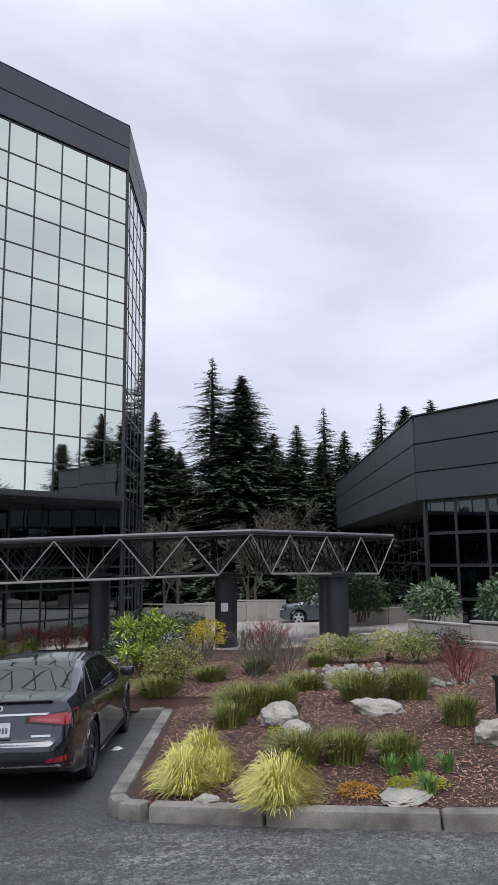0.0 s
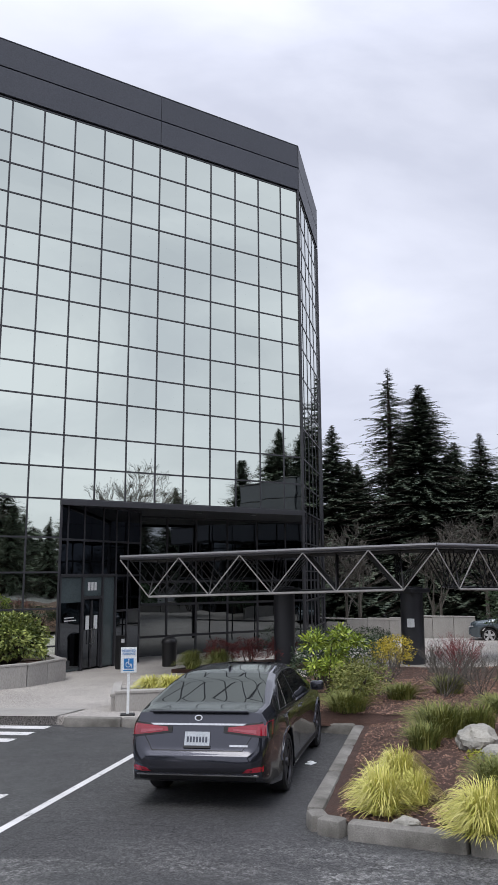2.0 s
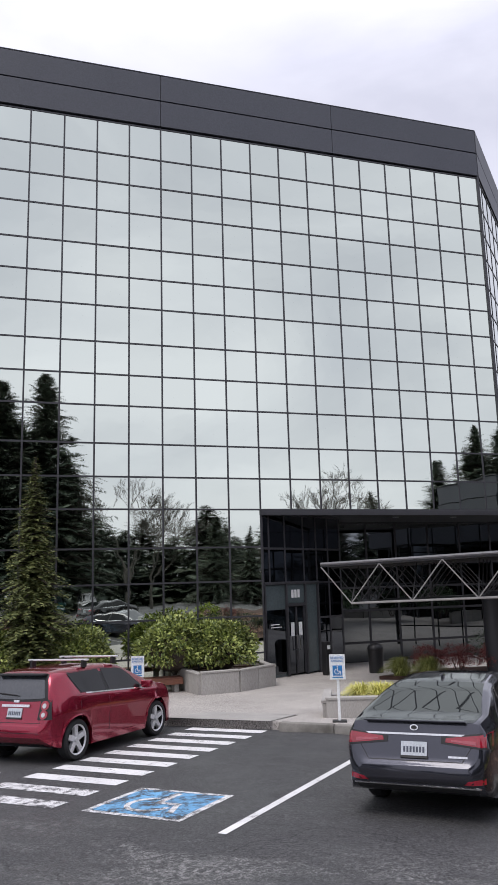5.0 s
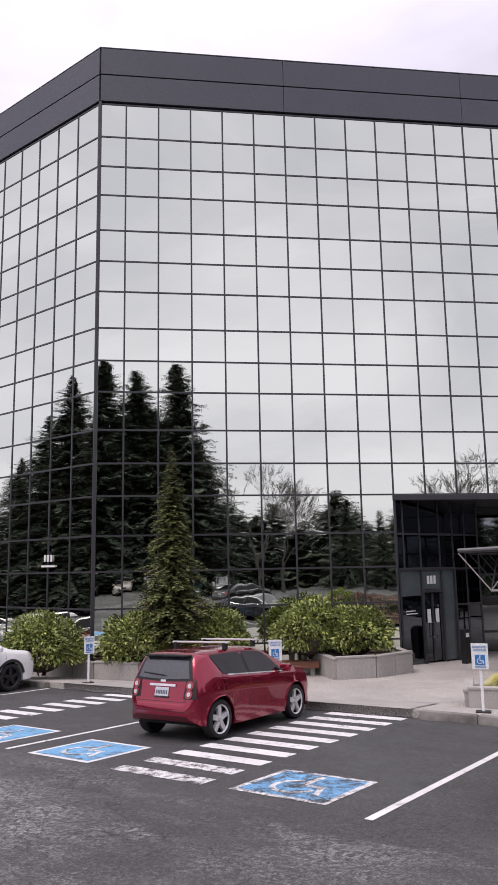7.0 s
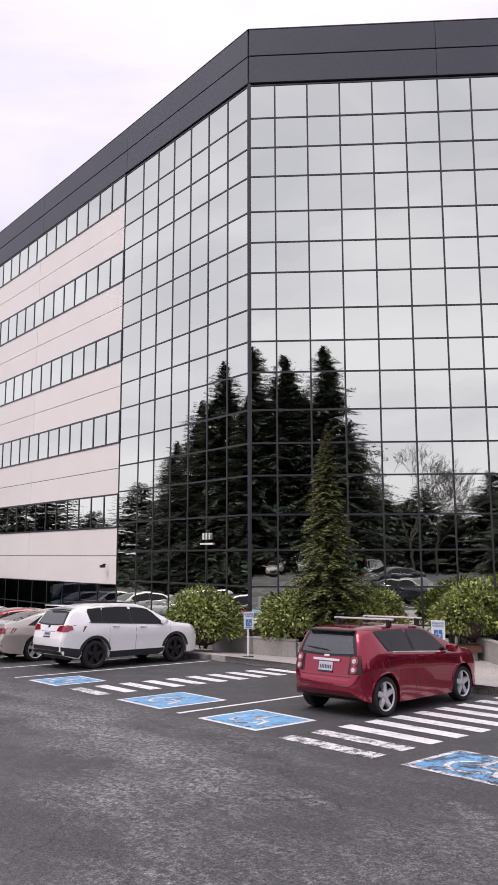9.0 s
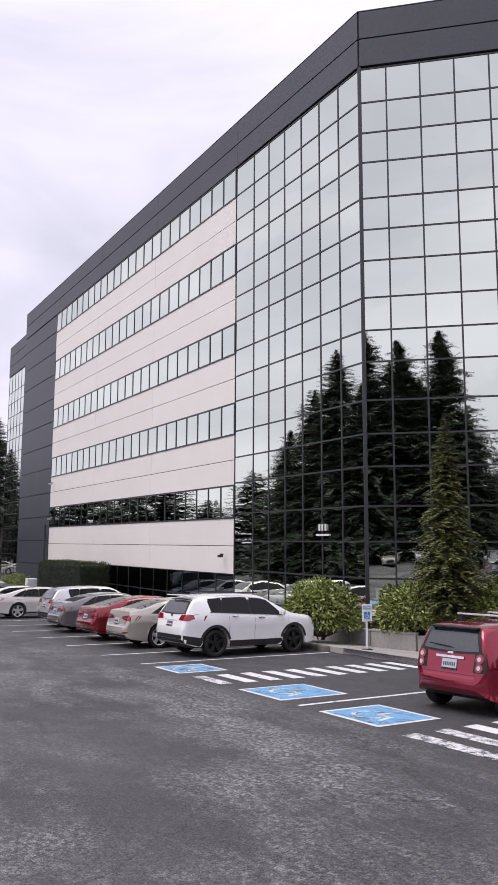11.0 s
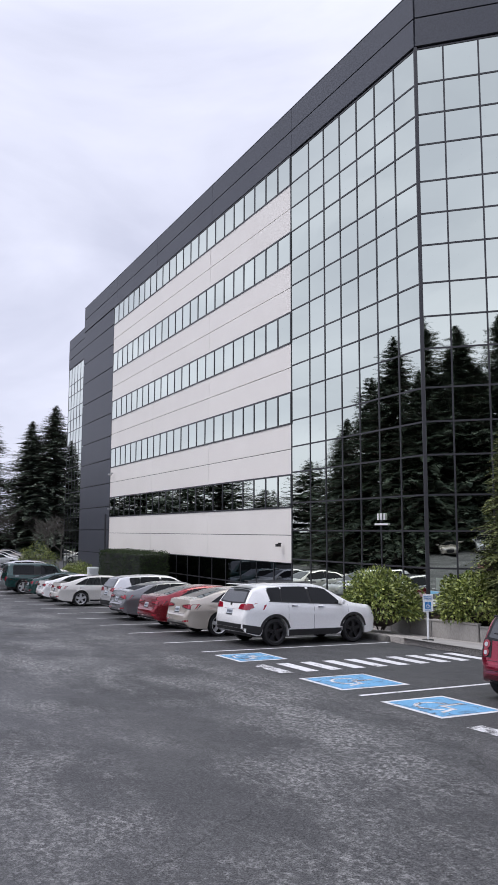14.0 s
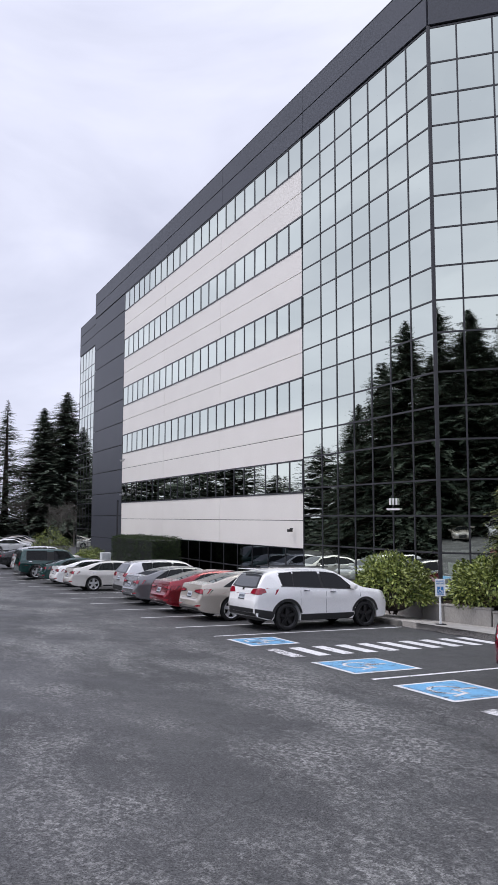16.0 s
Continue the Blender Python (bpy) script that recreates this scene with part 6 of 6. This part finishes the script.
for p in bed.data.polygons:
    if p.normal.z < 0:
        bed.data.flip_normals()
    break

# bark chips
rg = np.random.default_rng(11)
V, F = [], []
count = 0
while count < 130000:
    a = rg.uniform(-10, 2) if count < 105000 else rg.uniform(-4, 6.8)
    b = rg.uniform(-30, -15.8)
    if not in_poly(a, b, BED) or (a < -3.4 and b > -19.1):
        continue
    count += 1
    x, y = lot(a, b)
    z = ground_z(x, y) + bed_mound(a, b) + rg.uniform(0.0, 0.022)
    L, w = rg.uniform(0.009, 0.028), rg.uniform(0.004, 0.010)
    az = rg.uniform(0, 6.28)
    d, s = np.array([math.cos(az), math.sin(az), rg.uniform(-.35, .35)]) * L, np.array([-math.sin(az), math.cos(az), rg.uniform(-.4, .4)]) * w
    p = np.array([x, y, z])
    i0 = len(V)
    V += [tuple(p - d - s), tuple(p + d - s * .6), tuple(p + d * 0.9 + s), tuple(p - d + s * 0.7)]
    F.append((i0, i0 + 1, i0 + 2, i0 + 3))
tri_object("bark_mulch", V, F, M_CHIP, None, "loose red-brown bark chips over the garden bed", "stuff", "mulch")

# golden sedges by the kerb corner
for i, (x, y, r, h, n) in enumerate([(7.66, -20.02, 0.46, 0.58, 750), (8.45, -19.45, 0.42, 0.52, 560), (8.15, -20.05, 0.30, 0.42, 320), (7.93, -21.12, 0.52, 0.60, 850)]):
    grass_clump("golden_sedge", x, y, r * 0.86, h * 0.86, int(n * 1.6), M_YGRASS, "golden-yellow variegated sedge clump by the kerb", seed=20 + i, width=0.0050, low=0.55, segs=5)
SEDGES = [(9.0, -20.45, .40, .46), (9.35, -20.85, .38, .46), (9.7, -21.3, .36, .44), (12.4, -18.9, .55, .62), (12.95, -19.4, .5, .6), (11.6, -21.05, .36, .5), (10.8, -17.9, .6, .58), (11.2, -18.2, .4, .5), (10.0, -18.3, .35, .42),
          (11.0, -15.4, .55, .42), (12.9, -17.3, .5, .38), (14.15, -14.9, .45, .48), (12.8, -14.9, .45, .4), (12.7, -13.6, .5, .45), (13.3, -17.9, .35, .36), (15.6, -15.4, .4, .4)]
for i, (x, y, r, h) in enumerate(SEDGES):
    grass_clump("green_sedge", x, y, r * .82, h * .74, int(1500 * r), M_SEDGE, "upright olive-green sedge clump in the mulch", seed=40 + i, spread=3.2, width=0.0065, flop=0.25)
for i, (x, y) in enumerate([(9.05, -22.1), (9.5, -21.7), (9.3, -21.5), (9.75, -21.9)]):
    grass_clump("iris_tuft", x, y, 0.13, 0.21, 60, M_IRIS, "fresh green iris leaves sprouting", seed=70 + i, spread=2.5, width=0.009, flop=0.1, group="iris tufts")


def rock(x, y, sx, sy, sz, seed, label="grey lichen-spotted boulder set in the mulch", sink=0.25):
    bm = bmesh.new()
    bmesh.ops.create_icosphere(bm, subdivisions=4, radius=1.0)
    o = Vector((seed * 3.1, seed * 1.7, 0))
    for v in bm.verts:
        n = v.co.normalized()
        f = 1 + 0.28 * noise.noise(n * 1.3 + o) + 0.14 * noise.noise(n * 3.1 + o) + 0.05 * noise.noise(n * 8 + o)
        q = Vector((round(n.x * 2.2) / 2.2, round(n.y * 2.2) / 2.2, round(n.z * 2.2) / 2.2))
        v.co = (n * 0.75 + q * 0.25) * f
        v.co = Vector((v.co.x * sx, v.co.y * sy, v.co.z * sz))
    return solid("boulder", bm, M_ROCK, pose(x, y, bed_z(x, y) + sz * (1 - sink) * 0.6, 0, 0, seed * 47), label, "rock", "garden boulders", smooth=True)


for i, (x, y, sx, sy, sz) in enumerate([(10.35, -18.95, .46, .34, .24), (11.65, -19.7, .50, .32, .16), (11.15, -21.75, .30, .26, .22), (8.9, -21.95, .52, .28, .04), (9.95, -19.6, .30, .26, .14), (7.52, -20.52, .17, .13, .08), (13.3, -18.9, .3, .25, .14)]):
    rock(x, y, sx * .8, sy * .8, sz * .8, i + 1)
# dry stream of pale stones
rr = random.Random(9)
V, F = [], []
for k in range(150):
    s = rr.random()
    x, y = 13.3 + 2.2 * s + rr.gauss(0, .35), -17.6 + 1.3 * s + rr.gauss(0, .35)
    if k > 105:
        x, y = 14.4 + rr.gauss(0, .3), -18.9 + rr.gauss(0, .3)
    bm = bmesh.new()
    q = rr.uniform(.05, .13)
    bmesh.ops.create_icosphere(bm, subdivisions=1, radius=q, matrix=pose(x, y, bed_z(x, y) + q * .3, rr.uniform(0, 90), rr.uniform(0, 90), 0) @ Matrix.Diagonal((1, .75, .55, 1)))
    o = len(V)
    bm.verts.index_update()
    V += [tuple(v.co) for v in bm.verts]
    F += [tuple(o + v.index for v in f.verts) for f in bm.faces]
    bm.free()
tri_object("dry_stream_stones", V, F, M_ROCK, None, "pale rounded stones of a dry stream bed", "stuff", "stones")
# moss and sedum cushions
for i, (x, y, r, mt, lb) in enumerate([(9.85, -19.55, .26, M_MOSS, "yellow-green moss cushion on a boulder"), (8.6, -21.55, .2, M_ORANGE, "orange sedum mat on the mulch"), (9.2, -22.0, .2, M_MOSS, "yellow-green moss cushion on a boulder"), (9.0, -21.8, .12, M_MOSS, "yellow-green moss cushion on a boulder")]):
    shrub("moss_cushion", x, y, [(0, 0, 0.02, r)], 700, 0.035, mt, lb, "moss", dz=bed_z(x, y) - ground_z(x, y) + 0.03, seed=80 + i, stems=False, squash=(1, 1, 0.3))
# red-twig dogwoods and bare shrubs
def twig_shrub(x, y, h, seed, material, label, n=26):
    rg = random.Random(seed)
    V, F = [], []

    def stick(p, d, ln, r, lev):
        q = p + d * ln
        ax = d.orthogonal().normalized()
        ay = d.cross(ax)
        i0 = len(V)
        for c, rad in ((p, r), (q, r * 0.6)):
            for j in range(3):
                an = 2.1 * j
                V.append(tuple(c + (ax * math.cos(an) + ay * math.sin(an)) * rad))
        for j in range(3):
            F.append((i0 + j, i0 + (j + 1) % 3, i0 + 3 + (j + 1) % 3, i0 + 3 + j))
        if lev < 3:
            for _ in range(3):
                stick(p + d * ln * rg.uniform(0.5, 1), (d + Vector((rg.gauss(0, .42), rg.gauss(0, .42), rg.gauss(.12, .25)))).normalized(), ln * rg.uniform(.45, .7), r * 0.6, lev + 1)
    for _ in range(n):
        stick(Vector((rg.gauss(0, .06), rg.gauss(0, .06), -0.05)), Vector((rg.gauss(0, .5), rg.gauss(0, .5), 1)).normalized(), h * rg.uniform(.4, .6), 0.0075, 0)
    t = tri_object("twiggy_shrub", V, F, material)
    t.matrix_basis = Matrix.Translation((x, y, bed_z(x, y)))
    return tagged(t, label, "shrub", "bare shrubs")


for i, (x, y, h) in enumerate([(14.8, -19.3, .95), (17.2, -12.4, 1.1), (17.6, -12.0, 1.0)]):
    twig_shrub(x, y, h, 90 + i, M_REDTWIG, "leafless red-twig dogwood shrub")
for i, (x, y, h) in enumerate([(14.0, -15.9, 1.15), (16.7, -11.9, 1.0), (14.4, -12.7, .85), (15.3, -13.6, .8), (13.2, -12.6, .8), (13.7, -15.2, .9), (16.0, -13.6, .9)]):
    twig_shrub(x, y, h, 100 + i, M_TWIG, "leafless grey-brown twiggy shrub", 18)

G = "evergreen shrubs"
BEDZ = KH + 0.15
shrub("bright_rhododendron", 11.95, -13.7, [(-.28, .1, 1.05, .30), (.2, -.12, 1.15, .30), (.4, .3, .8, .28), (-.1, -.15, .55, .30), (.3, -.1, .3, .28), (.62, -.15, 1.05, .22), (-.45, -.1, .6, .2)], 1700, 0.125, M_RHODOB, "tall bright yellow-green rhododendron in the garden bed", dz=BEDZ, seed=5, wide=0.34, inner=0.3)
for i, (x, y, rad, mt, lb) in enumerate([(16.8, -10.4, .62, M_YSHRUB, "golden-yellow leaved shrub in mulch"), (17.3, -16.1, .48, M_PALE, "cream-variegated low garden shrub"), (16.4, -15.0, .45, M_PALE, "cream-variegated low garden shrub"), (16.6, -15.6, .42, M_RHODO, "low green shrub in the mulch"),
                                         (17.1, -17.0, .5, M_RHODO, "low green shrub in the mulch"), (17.9, -17.4, .45, M_DARKLEAF, "low dark green shrub in mulch"), (12.4, -12.7, .7, M_DARKLEAF, "rounded dark evergreen garden shrub"), (13.6, -11.6, .7, M_DARKLEAF, "rounded dark evergreen garden shrub"),
                                         (15.0, -10.6, .8, M_DARKLEAF, "rounded dark evergreen garden shrub"), (11.6, -14.9, .5, M_SEDGE, "low olive shrub in mulch"), (12.6, -14.0, .5, M_SEDGE, "low olive shrub in mulch"), (17.4, -9.2, .6, M_DARKLEAF, "rounded dark evergreen garden shrub"),
                                         (18.6, -7.6, .7, M_DARKLEAF, "rounded dark evergreen garden shrub"), (15.8, -9.0, .8, M_DARKLEAF, "rounded dark evergreen garden shrub"), (16.4, -3.6, .6, M_REDLEAF, "low red-bronze heather mound"), (15.6, -3.0, .6, M_REDLEAF, "low red-bronze heather mound"), (17.3, -4.3, .6, M_REDLEAF, "low red-bronze heather mound"), (18.0, -3.2, .9, M_DARKLEAF, "rounded dark evergreen garden shrub")]):
    shrub("low_shrub", x, y, [(0, 0, rad * .75, rad), (rad * .5, rad * .4, rad * .55, rad * .6), (-rad * .5, -rad * .3, rad * .6, rad * .65)], 2300, 0.065, mt, lb, dz=BEDZ, seed=120 + i, group=G, squash=(1, 1, .75))
for i, (x, y) in enumerate([(14.5, -3.0), (15.2, -3.6)]):
    grass_clump("green_sedge", x, y, .75, .75, 700, M_SEDGE, "arching olive grass clump by the entrance", seed=150 + i, width=0.012)
bm = prism(bmesh.new(), [(13.9, -2.6), (15.2, -4.2), (17.4, -6.0), (19.5, -3.4), (16.6, -1.4)], lambda x, y: ground_z(x, y), lambda x, y: ground_z(x, y) + KH + 0.12)
solid("planting_soil", bm, M_SOIL, Matrix(), "dark bark-mulched bed by the entrance glazing", "soil", kind="structure")
for i, (x, y) in enumerate([(9.4, -10.6), (9.75, -10.8), (10.1, -10.6)]):
    grass_clump("golden_sedge", x, y, .5, .42, 420, M_YGRASS, "golden-yellow variegated sedge in the plaza planter", dz=0.30, seed=160 + i, width=0.010)

# rhododendrons at the building
RH = "rounded rhododendron with yellow-green leaves against the glass"
for i, (x, y, rad, dz) in enumerate([(7.1, -1.25, 1.18, .72), (8.65, -1.5, 1.10, .68), (-1.45, -1.25, 1.2, .3), (1.62, -1.25, 1.12, .55), (3.95, -1.3, 1.12, .6)]):
    shrub("rhododendron", x, y, [(0, 0, rad * .62, rad), (-rad * .45, -rad * .2, rad * .5, rad * .62), (rad * .45, -rad * .15, rad * .5, rad * .62), (0, -rad * .35, rad * .8, rad * .6)], 9000, 0.135, M_RHODO, RH, dz=dz, seed=200 + i, group=G, squash=(1, 1, .82), inner=0.80, wide=0.46)
for i, (x, y, rad) in enumerate([(24.6, -13.0, .85), (24.7, -15.4, .8), (26.0, -9.0, .9), (27.6, -6.2, 1.2), (28.8, -7.3, 1.0)]):
    shrub("rhododendron", x, y, [(0, 0, rad * .8, rad), (rad * .5, 0, rad * .6, rad * .6), (-rad * .4, 0, rad * .7, rad * .6)], 1700, 0.2, M_DARKLEAF if i > 1 else M_PLANTER, "glossy green rhododendron in a concrete planter", dz=.6, seed=220 + i, group=G)

# clipped hedge before the long side, and a cabinet
HEDGE_AT, HEDGE_L, HEDGE_H = (-18.9, 16.8), 8.0, 2.5
hx, hy = HEDGE_AT
hedge = thing("clipped_hedge", stand(hx, hy, 133.9), "tall box-clipped dark green hedge before the white wall", "hedge")
rg = np.random.default_rng(31)
V, F = [], []
for _ in range(16000):
    f = rg.integers(0, 5)
    u, v = rg.uniform(-1, 1), rg.uniform(0, 1)
    Lh, Wh, Hh = HEDGE_L / 2, 0.9, HEDGE_H
    if f == 0:
        p, nrm = np.array([u * Lh, rg.uniform(-Wh, Wh), Hh]), np.array([0, 0, 1.0])
    elif f in (1, 2):
        sg = 1 if f == 1 else -1
        p, nrm = np.array([u * Lh, sg * Wh, v * Hh]), np.array([0, sg, 0.0])
    else:
        sg = 1 if f == 3 else -1
        p, nrm = np.array([sg * Lh, u * Wh, v * Hh]), np.array([sg, 0, 0.0])
    p = p + nrm * rg.uniform(-.12, .06) + 0.05 * math.sin(p[0] * 3) * nrm
    d = nrm * 0.6 + rg.normal(size=3) * .7
    d /= np.linalg.norm(d)
    s = np.cross(d, rg.normal(size=3))
    s /= np.linalg.norm(s)
    L = rg.uniform(.06, .13)
    i0 = len(V)
    V += [tuple(p), tuple(p + d * L * .5 + s * L * .25), tuple(p + d * L), tuple(p + d * L * .5 - s * L * .25)]
    F += [(i0, i0 + 1, i0 + 2), (i0, i0 + 2, i0 + 3)]
tri_object("foliage", V, F, M_HEDGE, hedge)
# black filler box, added as the shade inside the hedge
part("woody_core", boxes((0, 0, HEDGE_H / 2 - 0.05, HEDGE_L - .2, 1.6, HEDGE_H - .1)), M_BACK, hedge)
cab = thing("utility_cabinet", stand(-23.2, 19.9, 45), "pale grey steel utility cabinet beside the hedge", "cabinet")
part("body", boxes((0, 0, .67, .66, .5, 1.35), bevel=0.03), M_SIGNW, cab)
part("door", boxes((0, -.258, .68, .56, .02, 1.15), bevel=0.008), M_SIGNW, cab)
part("door_handle", boxes((.2, -.28, .7, .03, .03, .14), bevel=0.006), M_STEEL, cab)
for i, (x, y, rad) in enumerate([(-25.0, 21.9, .95), (-26.6, 23.3, .85), (-33.5, 29.5, 1.7)]):
    shrub("evergreen_shrub", x, y, [(0, 0, rad * .7, rad), (rad * .5, 0, rad * .55, rad * .65), (-rad * .5, 0, rad * .6, rad * .6)], 2600, 0.14, M_RHODO, "rounded green shrub by the end of the building", seed=260 + i, group=G)

# the young spruce against the glass
spruce = conifer(7.1, 1.35, 3, M_NEEDLE2, dense=2.0, droop=0.42, frond=0.32, bare=0.12, taper=0.85)
spruce.matrix_basis = stand(2.62, -1.9, 0, 0.62)
tagged(spruce, "narrow olive-green spruce standing against the glass corner", "tree", "conifers")

# ---- woods round the place ----
TREES = [conifer(20, 5.4, 11, M_NEEDLE, 1.0, .42, .58, .10), conifer(18, 5.2, 12, M_NEEDLE, 2.0, .34, .62, .05, .85), conifer(15, 4.0, 13, M_NEEDLE, 1.7, .34, .55, .06, .9), conifer(22, 5.9, 14, M_NEEDLE, 2.2, .28, .90, .03, .80), conifer(11, 3.6, 15, M_NEEDLE, 1.3, .25, .9, .01, .7)]
HT = [20, 18, 15, 22, 11]
used = set()
WOODS = [(44.5, 19.0, 20.6, 0), (46.3, 17.3, 18.9, 1), (40.9, 22.1, 15.7, 2), (49.4, 13.9, 14.5, 2), (50.8, 12.1, 16.0, 0), (51.8, 10.8, 13.9, 2), (53.6, 8.3, 16.2, 0), (54.7, 6.7, 15.8, 1), (55.8, 4.9, 16.2, 2),
         (47.8, 16.0, 13.0, 1), (43.0, 21.5, 12.5, 1), (38.5, 26.0, 14.0, 2), (51.0, 18.0, 14.5, 1), (54.0, 15.0, 13.5, 1), (57.0, 11.0, 14.0, 1), (48.5, 22.0, 15.0, 1), (52.5, 17.5, 12.0, 2), (58.0, 14.0, 13.0, 1), (45.0, 25.0, 13.5, 1), (41.5, 28.0, 14.5, 1), (60.5, 8.0, 13.5, 1),
         (-62, 63, 20.0, 0), (-58, 66, 19.0, 1), (-55.5, 68, 21.5, 1), (-68, 62, 17, 1), (-72, 68, 20, 0), (-52, 72, 18, 1)]
# behind the camera: the trees that the glass mirrors
MIRRORED = [(-3.0, -55, 26.4, 3), (0.6, -57, 26.0, 3), (5.0, -55, 26.2, 3), (7.8, -58, 18.0, 3), (2.5, -60, 22, 3), (-6.5, -58, 20, 3), (-41.5, 6.5, 21.3, 1), (-44.2, 9.3, 18.2, 1), (-39.2, 4.0, 17.5, 1), (-46.5, 12.0, 14.5, 1), (22.8, -52, 10.5, 1), (27, -53, 9.5, 2), (56.0, -52, 22.0, 3), (52.0, -54, 17.5, 3), (60, -52, 22.0, 3), (43, -55, 14.0, 1), (39, -56, 13.0, 0)]
ROWT = [(-62 + 4.6 * k, -70 + 4 * math.sin(k * 2.1), 10.8 + 2.0 * math.sin(k * 1.7) + 1.2 * math.sin(k * 3.1), 4) for k in range(40)] + [(-64 + 4 * math.sin(k), -40 + 5.0 * k, 11 + 2.4 * math.sin(k * 2.3), 4) for k in range(20)]
ROWT += [(-60 + 4.9 * k, -77 + 2 * math.sin(k * 1.3), 11.6 + 1.5 * math.sin(k * 2.9), 4) for k in range(38)]
for i, (x, y, top, k) in enumerate(WOODS + MIRRORED + ROWT):
    h = (top - ground_z(x, y))
    s = h / HT[k]
    m = pose(x, y, ground_z(x, y), 0, 0, (i * 77) % 360)
    if k in used:
        t = copy_thing(TREES[k], m)
    else:
        t = TREES[k]
        t.matrix_basis = m
        used.add(k)
    wide = 1.5 if i < len(WOODS) else 1.25 if i < len(WOODS) + len(MIRRORED) else 2.2
    t.scale = (s * wide, s * wide, s)
    tagged(t, "tall dark green conifer at the edge of the lot", "tree", "conifers")
BARE = [bare_tree(14, .36, 5, M_TWIG, 7), bare_tree(9, .5, 6, M_TWIG, 6)]
BARE_AT = [(13.2, -50, 14.5, 0), (16.0, -52, 12.0, 0), (35.0, -50, 15.2, 0), (38.5, -51, 13.0, 1), (31.5, -52, 10.0, 1), (33.4, 4.2, 7.5, 1), (38.5, 8.5, 7.5, 0), (31.6, 9.5, 7.0, 1), (39.5, 2.8, 7.0, 1), (36.5, 14.0, 9.5, 1), (43.5, 9.0, 10.0, 1), (34.5, 18.0, 9.0, 1), (-50, 58, 7.5, 1), (-53, 60, 7.0, 1), (-56, 60, 7.5, 0), (-47.5, 57, 7.0, 1), (-60, 58, 7.0, 1)]
seen_b = set()
for i, (x, y, h, k) in enumerate(BARE_AT):
    m = pose(x, y, ground_z(x, y), 0, 0, (i * 67) % 360)
    if k in seen_b:
        t = copy_thing(BARE[k], m)
    else:
        t = BARE[k]
        t.matrix_basis = m
        seen_b.add(k)
    s = h / (14, 9)[k]
    t.scale = (s, s, s)
    tagged(t, "leafless grey-brown deciduous tree at the edge of the lot", "tree", "bare trees")

# cars on the far upper lot and behind the lot's lane
FARCARS = [(-53.0, 53.0, 60), (-56.0, 58.0, 58), (-50.0, 47.5, 62), (-60.0, 66.0, 60), (-46.5, 42.0, 60), (-64.0, 72.0, 0)]
SRC = [o for o in bpy.data.objects if o.parent is None and o.name.split(".")[0] == "car"]
for i, (x, y, yaw) in enumerate(FARCARS):
    src = SRC[(3 + i * 2) % len(SRC)]
    t = copy_thing(src, stand(x, y, yaw))
    tagged(t, "parked car on the far side of the lot", "car", "far parked cars")
for i in range(9):
    src = SRC[(4 + i * 3) % len(SRC)]
    t = copy_thing(src, stand(-16 + 3.1 * i, -47.5 + 0.3 * i, 88))
    tagged(t, "parked car mirrored in the glass from across the lot", "car", "cars across the lot")
